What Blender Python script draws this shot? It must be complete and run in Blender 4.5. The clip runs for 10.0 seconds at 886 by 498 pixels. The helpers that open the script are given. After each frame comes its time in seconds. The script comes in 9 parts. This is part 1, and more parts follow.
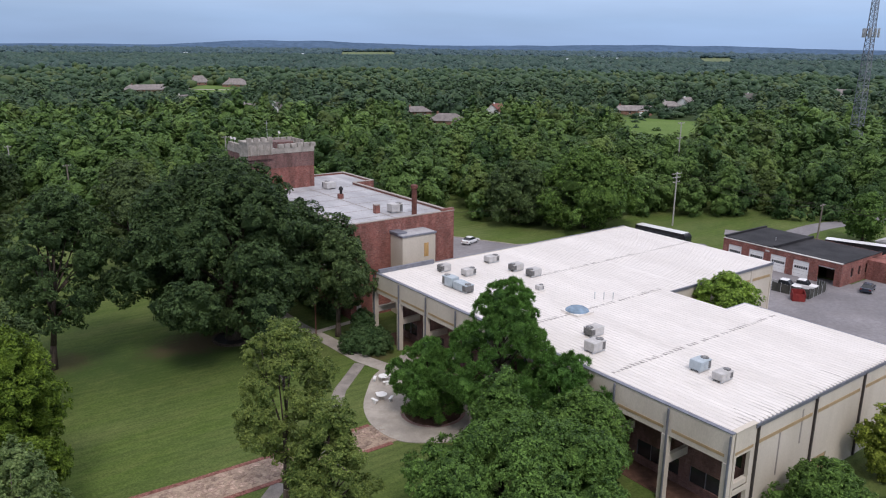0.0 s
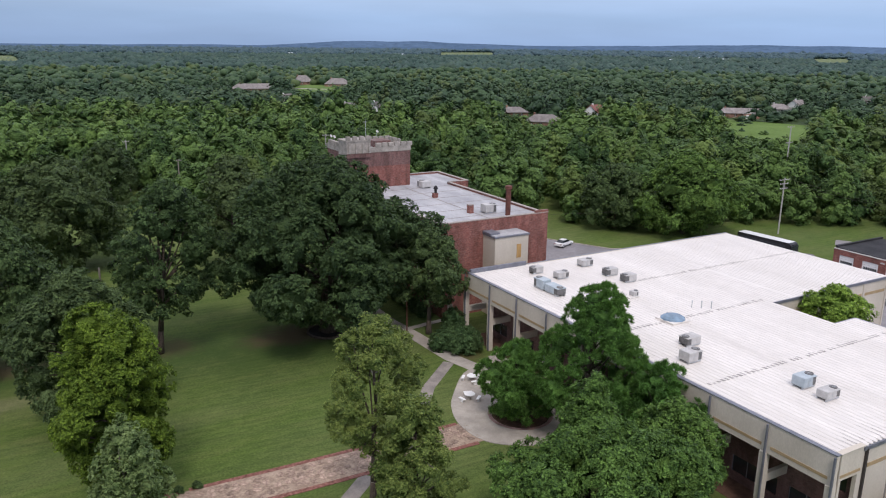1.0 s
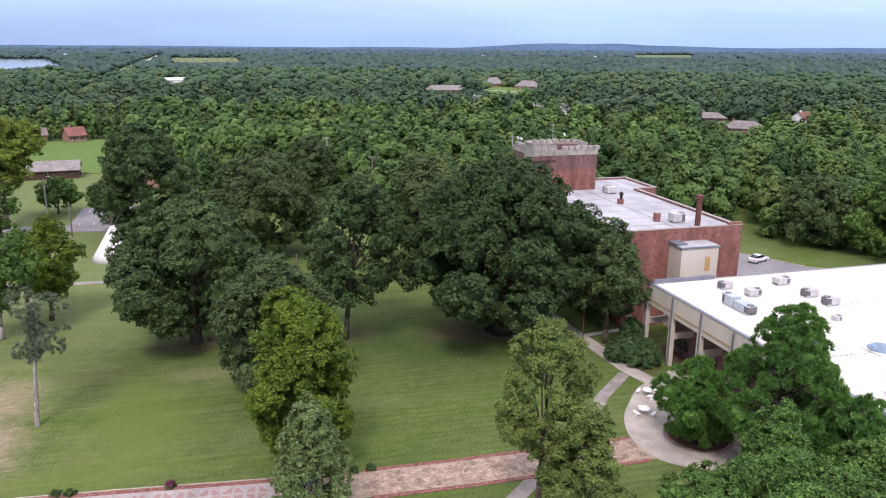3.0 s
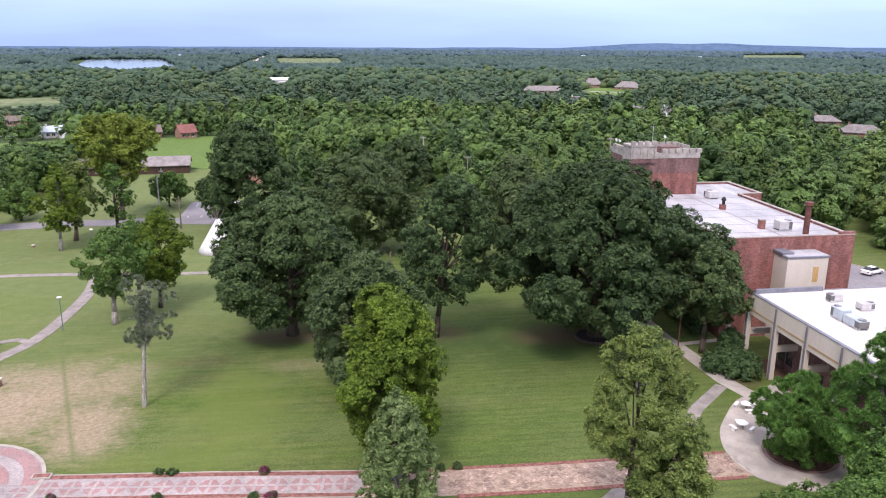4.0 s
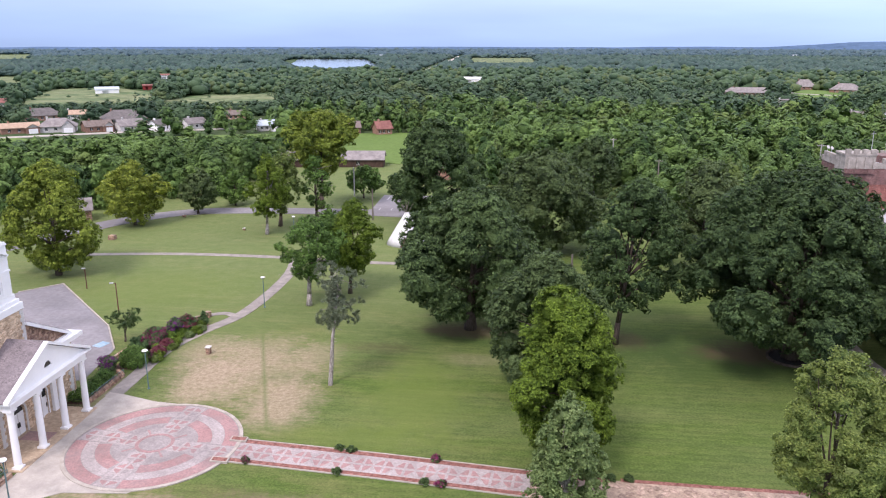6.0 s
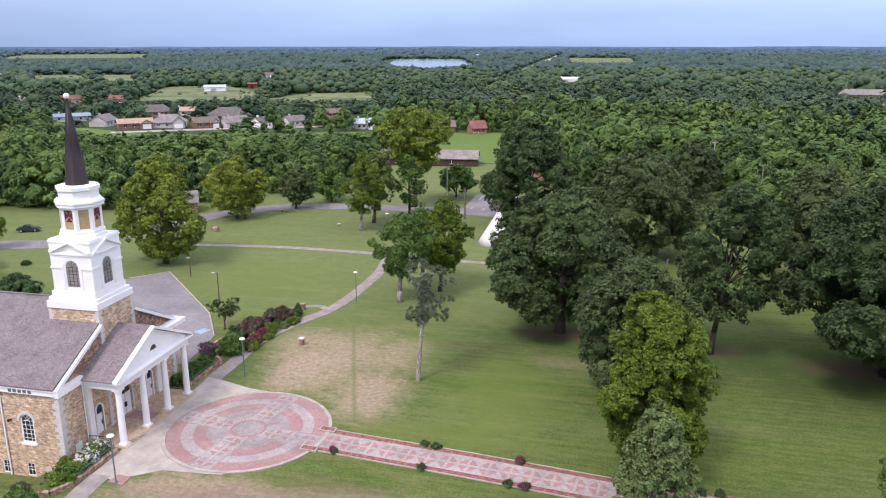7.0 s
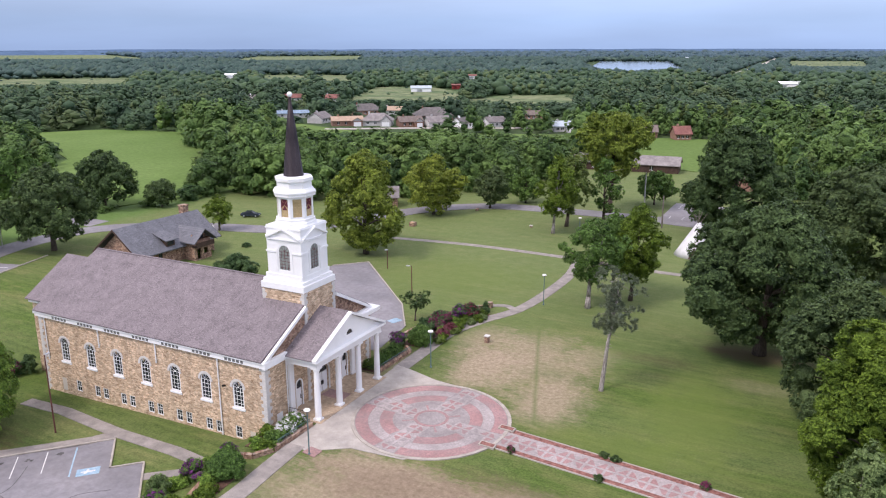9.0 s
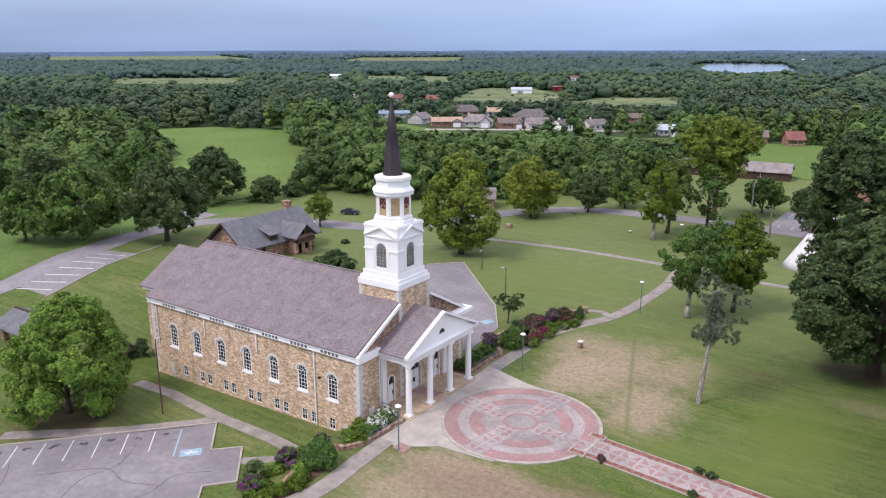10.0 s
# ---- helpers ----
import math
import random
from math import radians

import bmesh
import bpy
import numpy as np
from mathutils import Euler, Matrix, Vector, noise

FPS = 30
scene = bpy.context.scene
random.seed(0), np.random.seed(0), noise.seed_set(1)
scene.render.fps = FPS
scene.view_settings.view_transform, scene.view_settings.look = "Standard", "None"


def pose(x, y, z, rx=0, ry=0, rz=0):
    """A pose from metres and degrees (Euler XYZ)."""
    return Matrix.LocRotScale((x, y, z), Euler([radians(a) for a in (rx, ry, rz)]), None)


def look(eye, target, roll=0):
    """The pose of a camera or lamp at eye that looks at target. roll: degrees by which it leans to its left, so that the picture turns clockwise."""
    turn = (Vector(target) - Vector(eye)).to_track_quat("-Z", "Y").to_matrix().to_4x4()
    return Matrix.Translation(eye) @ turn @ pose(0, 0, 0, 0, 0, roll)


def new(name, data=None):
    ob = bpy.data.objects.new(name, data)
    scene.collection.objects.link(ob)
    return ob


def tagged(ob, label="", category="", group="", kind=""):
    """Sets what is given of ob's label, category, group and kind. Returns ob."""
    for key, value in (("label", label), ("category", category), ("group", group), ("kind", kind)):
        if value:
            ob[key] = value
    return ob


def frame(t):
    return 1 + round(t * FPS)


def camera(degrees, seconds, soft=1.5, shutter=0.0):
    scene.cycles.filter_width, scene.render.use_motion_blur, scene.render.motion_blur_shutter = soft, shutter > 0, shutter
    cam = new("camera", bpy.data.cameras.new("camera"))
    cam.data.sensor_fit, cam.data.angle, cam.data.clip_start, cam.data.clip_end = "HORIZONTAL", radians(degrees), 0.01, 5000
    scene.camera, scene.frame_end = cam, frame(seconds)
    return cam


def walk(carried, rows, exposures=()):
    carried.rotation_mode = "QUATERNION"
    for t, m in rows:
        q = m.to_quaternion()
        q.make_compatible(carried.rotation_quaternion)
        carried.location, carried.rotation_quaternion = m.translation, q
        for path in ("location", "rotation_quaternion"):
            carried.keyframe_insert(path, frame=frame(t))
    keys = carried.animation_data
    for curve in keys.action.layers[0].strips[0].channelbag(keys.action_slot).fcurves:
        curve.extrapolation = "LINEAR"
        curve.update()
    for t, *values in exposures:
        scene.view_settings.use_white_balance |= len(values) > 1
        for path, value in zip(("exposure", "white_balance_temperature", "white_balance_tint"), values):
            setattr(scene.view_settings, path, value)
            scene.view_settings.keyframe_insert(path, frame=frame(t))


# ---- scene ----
cam = camera(60.15, 10.0, soft=1.15)
PATH = [
    (0.0, pose(0, 0, 40, 75.01, -0.60, -36.50)),
    (0.5, pose(0, 0, 40, 74.98, -0.55, -32.93)),
    (1.0, pose(0, 0, 40, 74.97, -0.54, -29.36)),
    (1.5, pose(0, 0, 40, 74.98, -0.50, -25.97)),
    (2.0, pose(0, 0, 40, 74.99, -0.41, -22.69)),
    (2.5, pose(0, 0, 40, 75.02, -0.43, -19.15)),
    (4.0, pose(0, 0, 40, 75.02, -0.25, -8.37)),
    (4.5, pose(0, 0, 40, 75.01, -0.21, -4.99)),
    (5.0, pose(0, 0, 40, 74.98, -0.25, -1.49)),
    (5.5, pose(0, 0, 40, 74.98, -0.13, 2.10)),
    (7.0, pose(0, 0, 40, 74.95, 0.02, 12.61)),
    (7.5, pose(0, 0, 40, 75.01, -0.02, 16.32)),
    (8.0, pose(0, 0, 40, 75.05, -0.01, 19.98)),
    (8.5, pose(0, 0, 40, 75.09, 0.05, 23.60)),
    (9.0, pose(0, 0, 40, 75.13, 0.10, 27.28)),
    (9.5, pose(0, 0, 40, 75.20, 0.11, 30.97)),
    (10.0, pose(0, 0, 40, 75.24, 0.08, 34.64)),
]
walk(cam, PATH, [(0.0, 0.2, 6500, 18), (1.0, 0.24, 6500, 18), (2.0, 0.48, 6500, 20), (4.0, 0.97, 6500, 26), (5.5, 0.97, 6500, 26), (7.5, 0.72, 6500, 25), (9.0, 0.69, 6500, 24), (10.0, 0.62, 6500, 23)])

# ---- sky and sun: a bright, hazy, overcast summer day ----
world = bpy.data.worlds.new("world")
scene.world = world
world.use_nodes = True
wt = world.node_tree
sky = wt.nodes.new("ShaderNodeTexSky")
sky.sky_type, sky.sun_disc = "NISHITA", False
SUN_ELEVATION, SUN_TURN = 53, 205
sky.sun_elevation, sky.sun_rotation = radians(SUN_ELEVATION), radians(SUN_TURN)
sky.altitude, sky.air_density, sky.dust_density, sky.ozone_density = 200, 1.0, 1.6, 1.5
coords = wt.nodes.new("ShaderNodeTexCoord")
stretch = wt.nodes.new("ShaderNodeMapping")
stretch.inputs["Scale"].default_value = (1.6, 1.6, 11.0)
clouds = wt.nodes.new("ShaderNodeTexNoise")
clouds.inputs["Scale"].default_value, clouds.inputs["Detail"].default_value = 1.6, 5
split = wt.nodes.new("ShaderNodeSeparateXYZ")
height = wt.nodes.new("ShaderNodeValToRGB")          # haze low down, then a pale cloud deck
for at, c in ((0.0, (2.1, 3.3, 5.2)), (0.03, (2.15, 3.5, 5.5)), (0.075, (3.25, 4.5, 6.4)), (0.3, (6.0, 6.8, 8.3))):
    e = height.color_ramp.elements[0] if at == 0 else height.color_ramp.elements.new(at)
    e.position, e.color = at, (*c, 1)
last = height.color_ramp.elements[-1]
last.position, last.color = 1.0, (9.0, 9.3, 9.8, 1)
vary = wt.nodes.new("ShaderNodeMapRange")
vary.inputs["From Min"].default_value, vary.inputs["From Max"].default_value = 0.3, 0.7
vary.inputs["To Min"].default_value, vary.inputs["To Max"].default_value = 0.9, 1.14
# smooth brightening towards +x, added to the deck's own colour
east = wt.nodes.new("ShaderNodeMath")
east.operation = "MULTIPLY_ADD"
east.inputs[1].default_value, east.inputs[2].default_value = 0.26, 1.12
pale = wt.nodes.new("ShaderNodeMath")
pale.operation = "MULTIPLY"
deck = wt.nodes.new("ShaderNodeVectorMath")
deck.operation = "SCALE"
mixer = wt.nodes.new("ShaderNodeMix")
mixer.data_type = "RGBA"
mixer.inputs["Factor"].default_value = 0.82
for a, b in ((coords.outputs["Generated"], stretch.inputs["Vector"]), (stretch.outputs[0], clouds.inputs["Vector"]),
             (coords.outputs["Generated"], split.inputs[0]), (split.outputs["Z"], height.inputs[0]),
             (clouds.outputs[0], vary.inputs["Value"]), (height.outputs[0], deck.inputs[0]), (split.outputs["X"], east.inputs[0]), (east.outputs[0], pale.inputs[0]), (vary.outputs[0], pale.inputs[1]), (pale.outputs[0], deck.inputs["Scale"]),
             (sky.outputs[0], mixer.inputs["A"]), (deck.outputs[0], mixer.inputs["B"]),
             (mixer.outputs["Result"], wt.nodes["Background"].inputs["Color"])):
    wt.links.new(a, b)
wt.nodes["Background"].inputs["Strength"].default_value = 0.1
sun = new("sun", bpy.data.lights.new("sun", "SUN"))
sun.data.energy, sun.data.angle, sun.data.color = 1.5, radians(14), (1.0, 0.95, 0.87)
# the sky's sun stands SUN_TURN degrees from north (+y), turning east
to_sun = Vector((math.sin(radians(SUN_TURN)) * math.cos(radians(SUN_ELEVATION)), math.cos(radians(SUN_TURN)) * math.cos(radians(SUN_ELEVATION)), math.sin(radians(SUN_ELEVATION))))
sun.matrix_world = look(to_sun * 100, (0, 0, 0))


# ---- materials ----
def nodes_of(name, rough=0.8, metal=0.0, spec=0.3):
    m = bpy.data.materials.new(name)
    m.use_nodes = True
    n = m.node_tree.nodes["Principled BSDF"]
    n.inputs["Roughness"].default_value, n.inputs["Metallic"].default_value = rough, metal
    n.inputs["Specular IOR Level"].default_value = spec
    return m, m.node_tree, n


def link(t, a, b):
    t.links.new(a, b)


def noise_node(t, vec, scale, detail=4, rough=0.6):
    n = t.nodes.new("ShaderNodeTexNoise")
    n.inputs["Scale"].default_value, n.inputs["Detail"].default_value, n.inputs["Roughness"].default_value = scale, detail, rough
    if vec is not None:
        link(t, vec, n.inputs["Vector"])
    return n.outputs["Fac"]


def ramp(t, fac, lo, hi, a=0.35, b=0.65):
    n = t.nodes.new("ShaderNodeValToRGB")
    e = n.color_ramp.elements
    e[0].position, e[0].color, e[1].position, e[1].color = a, (*lo, 1), b, (*hi, 1)
    link(t, fac, n.inputs[0])
    return n.outputs[0]


def mix(t, fac, a, b, kind="MIX"):
    n = t.nodes.new("ShaderNodeMix")
    n.data_type, n.blend_type = "RGBA", kind
    for value, slot in ((fac, n.inputs["Factor"]), (a, n.inputs["A"]), (b, n.inputs["B"])):
        if isinstance(value, (int, float)):
            slot.default_value = value
        elif isinstance(value, tuple):
            slot.default_value = (*value, 1)
        else:
            link(t, value, slot)
    return n.outputs["Result"]


def remap(t, fac, a, b, lo, hi):
    n = t.nodes.new("ShaderNodeMapRange")
    for k, v in (("From Min", a), ("From Max", b), ("To Min", lo), ("To Max", hi)):
        n.inputs[k].default_value = v
    link(t, fac, n.inputs["Value"])
    return n.outputs[0]


def calc(t, op, a, b=0.0):
    n = t.nodes.new("ShaderNodeMath")
    n.operation = op
    for value, slot in ((a, n.inputs[0]), (b, n.inputs[1])):
        if isinstance(value, (int, float)):
            slot.default_value = value
        else:
            link(t, value, slot)
    return n.outputs[0]


def place_of(t, squash=(1, 1, 1)):
    n = t.nodes.new("ShaderNodeTexCoord")
    if squash == (1, 1, 1):
        return n.outputs["Object"]
    k = t.nodes.new("ShaderNodeMapping")
    k.inputs["Scale"].default_value = squash
    link(t, n.outputs["Object"], k.inputs["Vector"])
    return k.outputs[0]


def bump_to(t, shader, fac, strength, distance):
    n = t.nodes.new("ShaderNodeBump")
    n.inputs["Strength"].default_value, n.inputs["Distance"].default_value = strength, distance
    link(t, fac, n.inputs["Height"])
    link(t, n.outputs[0], shader.inputs["Normal"])


def surface(name, lo, hi, scale=0.6, rough=0.8, metal=0.0, spec=0.3, grain=14.0, contrast=0.25, bump=0.3, squash=(1, 1, 1), vary=0.0, dirt=0.0):
    """A plain worn surface: patches of two tones, a finer grain over them, and slight relief."""
    m, t, s = nodes_of(name, rough, metal, spec)
    p = place_of(t, squash)
    col = ramp(t, noise_node(t, p, scale, 5), lo, hi)
    fine = noise_node(t, p, grain, 6, 0.7)
    col = mix(t, 1.0, col, ramp(t, fine, (1 - contrast,) * 3, (1 + contrast * 0.5,) * 3), "MULTIPLY")
    if dirt:                      # grey weathering in slow, ragged patches
        grime = calc(t, "ADD", calc(t, "MULTIPLY", noise_node(t, place_of(t), 0.22, 8, 0.7), 0.7), calc(t, "MULTIPLY", noise_node(t, place_of(t), 1.6, 6, 0.75), 0.3))
        col = mix(t, remap(t, grime, 0.44, 0.6, 0, dirt), col, (0.17, 0.155, 0.15))
    if vary:
        info = t.nodes.new("ShaderNodeObjectInfo")
        col = mix(t, 1.0, col, ramp(t, info.outputs["Random"], (1 - vary,) * 3, (1 + vary,) * 3, 0, 1), "MULTIPLY")
    link(t, col, s.inputs["Base Color"])
    bump_to(t, s, fine, bump, 0.02)
    return m


def masonry(name, tones, mortar, width, row, joint, rough=0.85, stain=0.3, warp=0.0, axis="wall", patch=0.25, chip=0.12, even=(0.15, 0.7)):
    """Coursed masonry or shingles; tones: dark, middle, light. axis: wall, or roof for slopes whose ridge runs along x."""
    m, t, s = nodes_of(name, rough)
    p = place_of(t)
    sep = t.nodes.new("ShaderNodeSeparateXYZ")
    link(t, p, sep.inputs[0])
    u = calc(t, "ADD", sep.outputs["X"], sep.outputs["Y"]) if axis == "wall" else sep.outputs["X"]
    if axis == "roof_y":
        u = sep.outputs["Y"]
    if warp:
        u = calc(t, "ADD", u, calc(t, "MULTIPLY", noise_node(t, p, 1.3, 2), warp))
    com = t.nodes.new("ShaderNodeCombineXYZ")
    link(t, u, com.inputs["X"])
    v = sep.outputs["Z"]
    if warp:
        v = calc(t, "ADD", v, calc(t, "MULTIPLY", noise_node(t, p, 0.9, 2), warp * 0.6))
    link(t, v, com.inputs["Y"])
    b = t.nodes.new("ShaderNodeTexBrick")
    b.inputs["Scale"].default_value, b.inputs["Brick Width"].default_value, b.inputs["Row Height"].default_value = 1, width, row
    b.inputs["Mortar Size"].default_value, b.inputs["Bias"].default_value = joint, 0.0
    b.inputs["Color1"].default_value, b.inputs["Color2"].default_value, b.inputs["Mortar"].default_value = (*tones[0], 1), (*tones[2], 1), (*mortar, 1)
    b.offset = 0.43
    link(t, com.outputs[0], b.inputs["Vector"])
    big = noise_node(t, p, patch, 5)
    col = mix(t, remap(t, big, 0.35, 0.65, *even), b.outputs["Color"], tones[1])
    weather = noise_node(t, place_of(t, (1, 1, 0.25)), 0.7, 6)
    col = mix(t, 1.0, col, ramp(t, weather, (1 - stain,) * 3, (1.08,) * 3, 0.3, 0.6), "MULTIPLY")
    cell = t.nodes.new("ShaderNodeTexVoronoi")
    cell.inputs["Scale"].default_value = 1.6 / width
    link(t, com.outputs[0], cell.inputs["Vector"])
    if axis == "wall":
        grey_ = t.nodes.new("ShaderNodeSeparateColor")
        link(t, cell.outputs["Color"], grey_.inputs[0])
        col = mix(t, 1.0, col, ramp(t, grey_.outputs[0], (1 - chip,) * 3, (1 + chip,) * 3, 0, 1), "MULTIPLY")
        col = mix(t, calc(t, "MULTIPLY", calc(t, "GREATER_THAN", grey_.outputs[1], 0.8), chip), col, tones[0])
    link(t, col, s.inputs["Base Color"])
    bump_to(t, s, b.outputs["Fac"], -0.4, 0.02)
    return m


STONE = masonry("rubble_stone", ((0.27, 0.165, 0.09), (0.50, 0.362, 0.24), (0.72, 0.555, 0.39)), (0.56, 0.46, 0.35), 0.44, 0.14, 0.012, stain=0.12, warp=0.12, patch=1.4, chip=0.24, even=(0.05, 0.45))
STONE_RED = masonry("rubble_stone_red", ((0.15, 0.075, 0.055), (0.28, 0.165, 0.115), (0.44, 0.29, 0.19)), (0.32, 0.26, 0.21), 0.5, 0.2, 0.018, stain=0.25, warp=0.3, patch=0.9, chip=0.4, even=(0.05, 0.4))
BRICK = masonry("red_brick", ((0.145, 0.050, 0.042), (0.225, 0.080, 0.066), (0.33, 0.135, 0.105)), (0.27, 0.18, 0.16), 0.34, 0.11, 0.012, stain=0.45, patch=0.35, chip=0.15, even=(0.05, 0.55))
# Darker brick: staining on the tower, painted shade on the hall's recessed wall.
BRICK_DARK = masonry("weathered_shaded_brick", ((0.11, 0.058, 0.054), (0.165, 0.085, 0.078), (0.23, 0.12, 0.108)), (0.22, 0.17, 0.155), 0.34, 0.11, 0.012, stain=0.5, patch=0.35, chip=0.14, even=(0.05, 0.55))
SHINGLE = masonry("asphalt_shingle", ((0.115, 0.098, 0.104), (0.195, 0.166, 0.172), (0.285, 0.248, 0.250)), (0.10, 0.085, 0.09), 0.17, 0.055, 0.006, stain=0.18, axis="roof", patch=1.6)
SHINGLE_Y = masonry("asphalt_shingle_porch", ((0.115, 0.098, 0.104), (0.195, 0.166, 0.172), (0.285, 0.248, 0.250)), (0.10, 0.085, 0.09), 0.17, 0.055, 0.006, stain=0.18, axis="roof", patch=1.6)
SLATE = masonry("grey_shingle", ((0.095, 0.098, 0.11), (0.14, 0.143, 0.158), (0.19, 0.193, 0.21)), (0.09, 0.092, 0.10), 0.35, 0.1, 0.008, stain=0.2, axis="roof", patch=0.4)
TAN_ROOF = surface("tan_shingle", (0.34, 0.24, 0.17), (0.44, 0.32, 0.23), 0.8, 0.9)
BROWN_ROOF = surface("brown_shingle", (0.13, 0.105, 0.09), (0.20, 0.16, 0.14), 0.8, 0.9)
WHITE = surface("white_paint", (0.78, 0.78, 0.77), (0.84, 0.84, 0.83), 0.5, 0.45, contrast=0.05, bump=0.05)
CREAM = surface("cream_concrete", (0.50, 0.45, 0.375), (0.60, 0.545, 0.465), 0.25, 0.85, contrast=0.12, squash=(1, 1, 0.3))
TAN_BAND = surface("tan_band", (0.34, 0.245, 0.13), (0.42, 0.31, 0.18), 0.8, 0.85, contrast=0.15)
QUOIN = surface("pale_limestone", (0.54, 0.52, 0.49), (0.64, 0.62, 0.59), 1.5, 0.8, contrast=0.15)
BATTLEMENT = surface("grey_limestone", (0.26, 0.24, 0.215), (0.42, 0.385, 0.345), 0.9, 0.85, contrast=0.3)
ROOF_WHITE = surface("white_coated_metal", (0.645, 0.608, 0.568), (0.742, 0.706, 0.668), 0.12, 0.5, contrast=0.1, grain=2.0, bump=0.05, squash=(1.6, 0.25, 1))
# A touch darker than the deck: the ribs' side shading put into their colour.
RIB = surface("roof_rib", (0.625, 0.59, 0.55), (0.72, 0.685, 0.648), 0.3, 0.5, contrast=0.1)
SANDSTONE = surface("sandstone_floor", (0.36, 0.27, 0.185), (0.50, 0.39, 0.275), 1.4, 0.9, contrast=0.25, grain=3.0)
ROOF_STAIN = surface("rust_stain", (0.26, 0.245, 0.23), (0.46, 0.43, 0.405), 1.2, 0.7, contrast=0.3)
ROOF_GREY = surface("grey_membrane", (0.30, 0.30, 0.315), (0.46, 0.46, 0.475), 0.2, 0.7, contrast=0.18, grain=3.0, squash=(1.6, 0.5, 1))
TAR = surface("black_tar_roof", (0.012, 0.012, 0.014), (0.034, 0.033, 0.036), 0.3, 0.75, contrast=0.3)
COPING = surface("coping", (0.30, 0.26, 0.235), (0.42, 0.37, 0.335), 1.0, 0.8)
FLASHING = surface("grey_blue_flashing", (0.17, 0.18, 0.21), (0.23, 0.24, 0.28), 1.0, 0.5, 0.3)
DARK_PIPE = surface("dark_pipe", (0.035, 0.03, 0.028), (0.07, 0.06, 0.055), 2.0, 0.6)
GALV = surface("galvanised_steel", (0.42, 0.44, 0.46), (0.55, 0.57, 0.58), 1.6, 0.45, 0.5, contrast=0.15)
UNIT = surface("grey_enamel", (0.42, 0.41, 0.40), (0.55, 0.54, 0.53), 1.4, 0.6, 0.0, contrast=0.15)
UNIT_BLUE = surface("blue_grey_enamel", (0.36, 0.42, 0.46), (0.46, 0.52, 0.56), 1.4, 0.55, 0.0, contrast=0.12)
COIL = surface("dark_coil", (0.11, 0.11, 0.11), (0.22, 0.215, 0.21), 6.0, 0.7, 0.3)
RUST = surface("rusty_steel", (0.085, 0.034, 0.028), (0.165, 0.066, 0.05), 1.5, 0.75, contrast=0.3)
WOOD_POLE = surface("weathered_pole", (0.13, 0.11, 0.09), (0.22, 0.195, 0.17), 1.0, 0.9, squash=(3, 3, 0.3))
PALE_POLE = surface("pale_pole", (0.34, 0.33, 0.31), (0.45, 0.44, 0.42), 1.0, 0.85, squash=(3, 3, 0.3))
BRONZE = surface("spire_metal", (0.026, 0.020, 0.024), (0.055, 0.042, 0.045), 1.2, 0.5, 0.3, contrast=0.25, squash=(1, 1, 0.3))
LOUVRE = surface("tan_louvre", (0.40, 0.30, 0.14), (0.50, 0.38, 0.20), 2.0, 0.7)
MAROON = surface("maroon_paint", (0.10, 0.02, 0.03), (0.15, 0.035, 0.045), 2.0, 0.6)
PLYWOOD = surface("plywood", (0.42, 0.25, 0.09), (0.52, 0.33, 0.14), 2.0, 0.8, squash=(1, 1, 0.2))
DARK_WOOD = surface("dark_timber", (0.05, 0.03, 0.022), (0.09, 0.055, 0.04), 1.0, 0.8)
IRON = surface("black_iron", (0.018, 0.018, 0.02), (0.035, 0.034, 0.034), 3.0, 0.5, 0.4)
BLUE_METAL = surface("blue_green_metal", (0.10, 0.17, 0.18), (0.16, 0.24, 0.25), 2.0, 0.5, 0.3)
BLACK = surface("black_enamel", (0.012, 0.013, 0.015), (0.02, 0.021, 0.023), 1.0, 0.25, contrast=0.1, spec=0.5)
CARWHITE = surface("white_enamel", (0.74, 0.75, 0.75), (0.80, 0.80, 0.80), 1.0, 0.25, contrast=0.04, spec=0.5)
NAVY = surface("dark_blue_enamel", (0.02, 0.028, 0.045), (0.03, 0.04, 0.06), 1.0, 0.25, contrast=0.1, spec=0.5)
TYRE = surface("tyre_rubber", (0.012, 0.012, 0.012), (0.025, 0.025, 0.025), 5.0, 0.9)
REDPAINT = surface("red_paint", (0.17, 0.018, 0.018), (0.25, 0.035, 0.03), 1.5, 0.6, contrast=0.2)
CONCRETE = surface("concrete_walk", (0.34, 0.312, 0.275), (0.475, 0.432, 0.38), 0.5, 0.9, contrast=0.16, dirt=0.25)
CONCRETE_OLD = surface("old_concrete", (0.22, 0.20, 0.18), (0.34, 0.305, 0.275), 0.7, 0.9, contrast=0.22, dirt=0.3)
KERB = surface("concrete_kerb", (0.32, 0.29, 0.25), (0.44, 0.40, 0.345), 0.9, 0.9, contrast=0.2)
ASPHALT = surface("worn_asphalt", (0.178, 0.171, 0.182), (0.262, 0.251, 0.262), 0.10, 0.9, contrast=0.18, grain=1.4, dirt=0.3)
PAINT_LINE = surface("road_paint", (0.55, 0.55, 0.54), (0.72, 0.72, 0.70), 1.5, 0.8, contrast=0.3)
PAINT_BLUE = surface("blue_road_paint", (0.22, 0.36, 0.46), (0.36, 0.48, 0.56), 1.5, 0.8, contrast=0.3)
PAVER_PINK = surface("pink_paver", (0.325, 0.188, 0.178), (0.405, 0.248, 0.236), 0.35, 0.9, contrast=0.3, grain=6.0, dirt=0.5)
PAVER_RED = surface("red_paver", (0.30, 0.175, 0.16), (0.38, 0.232, 0.215), 0.35, 0.9, contrast=0.3, grain=6.0, dirt=0.5)
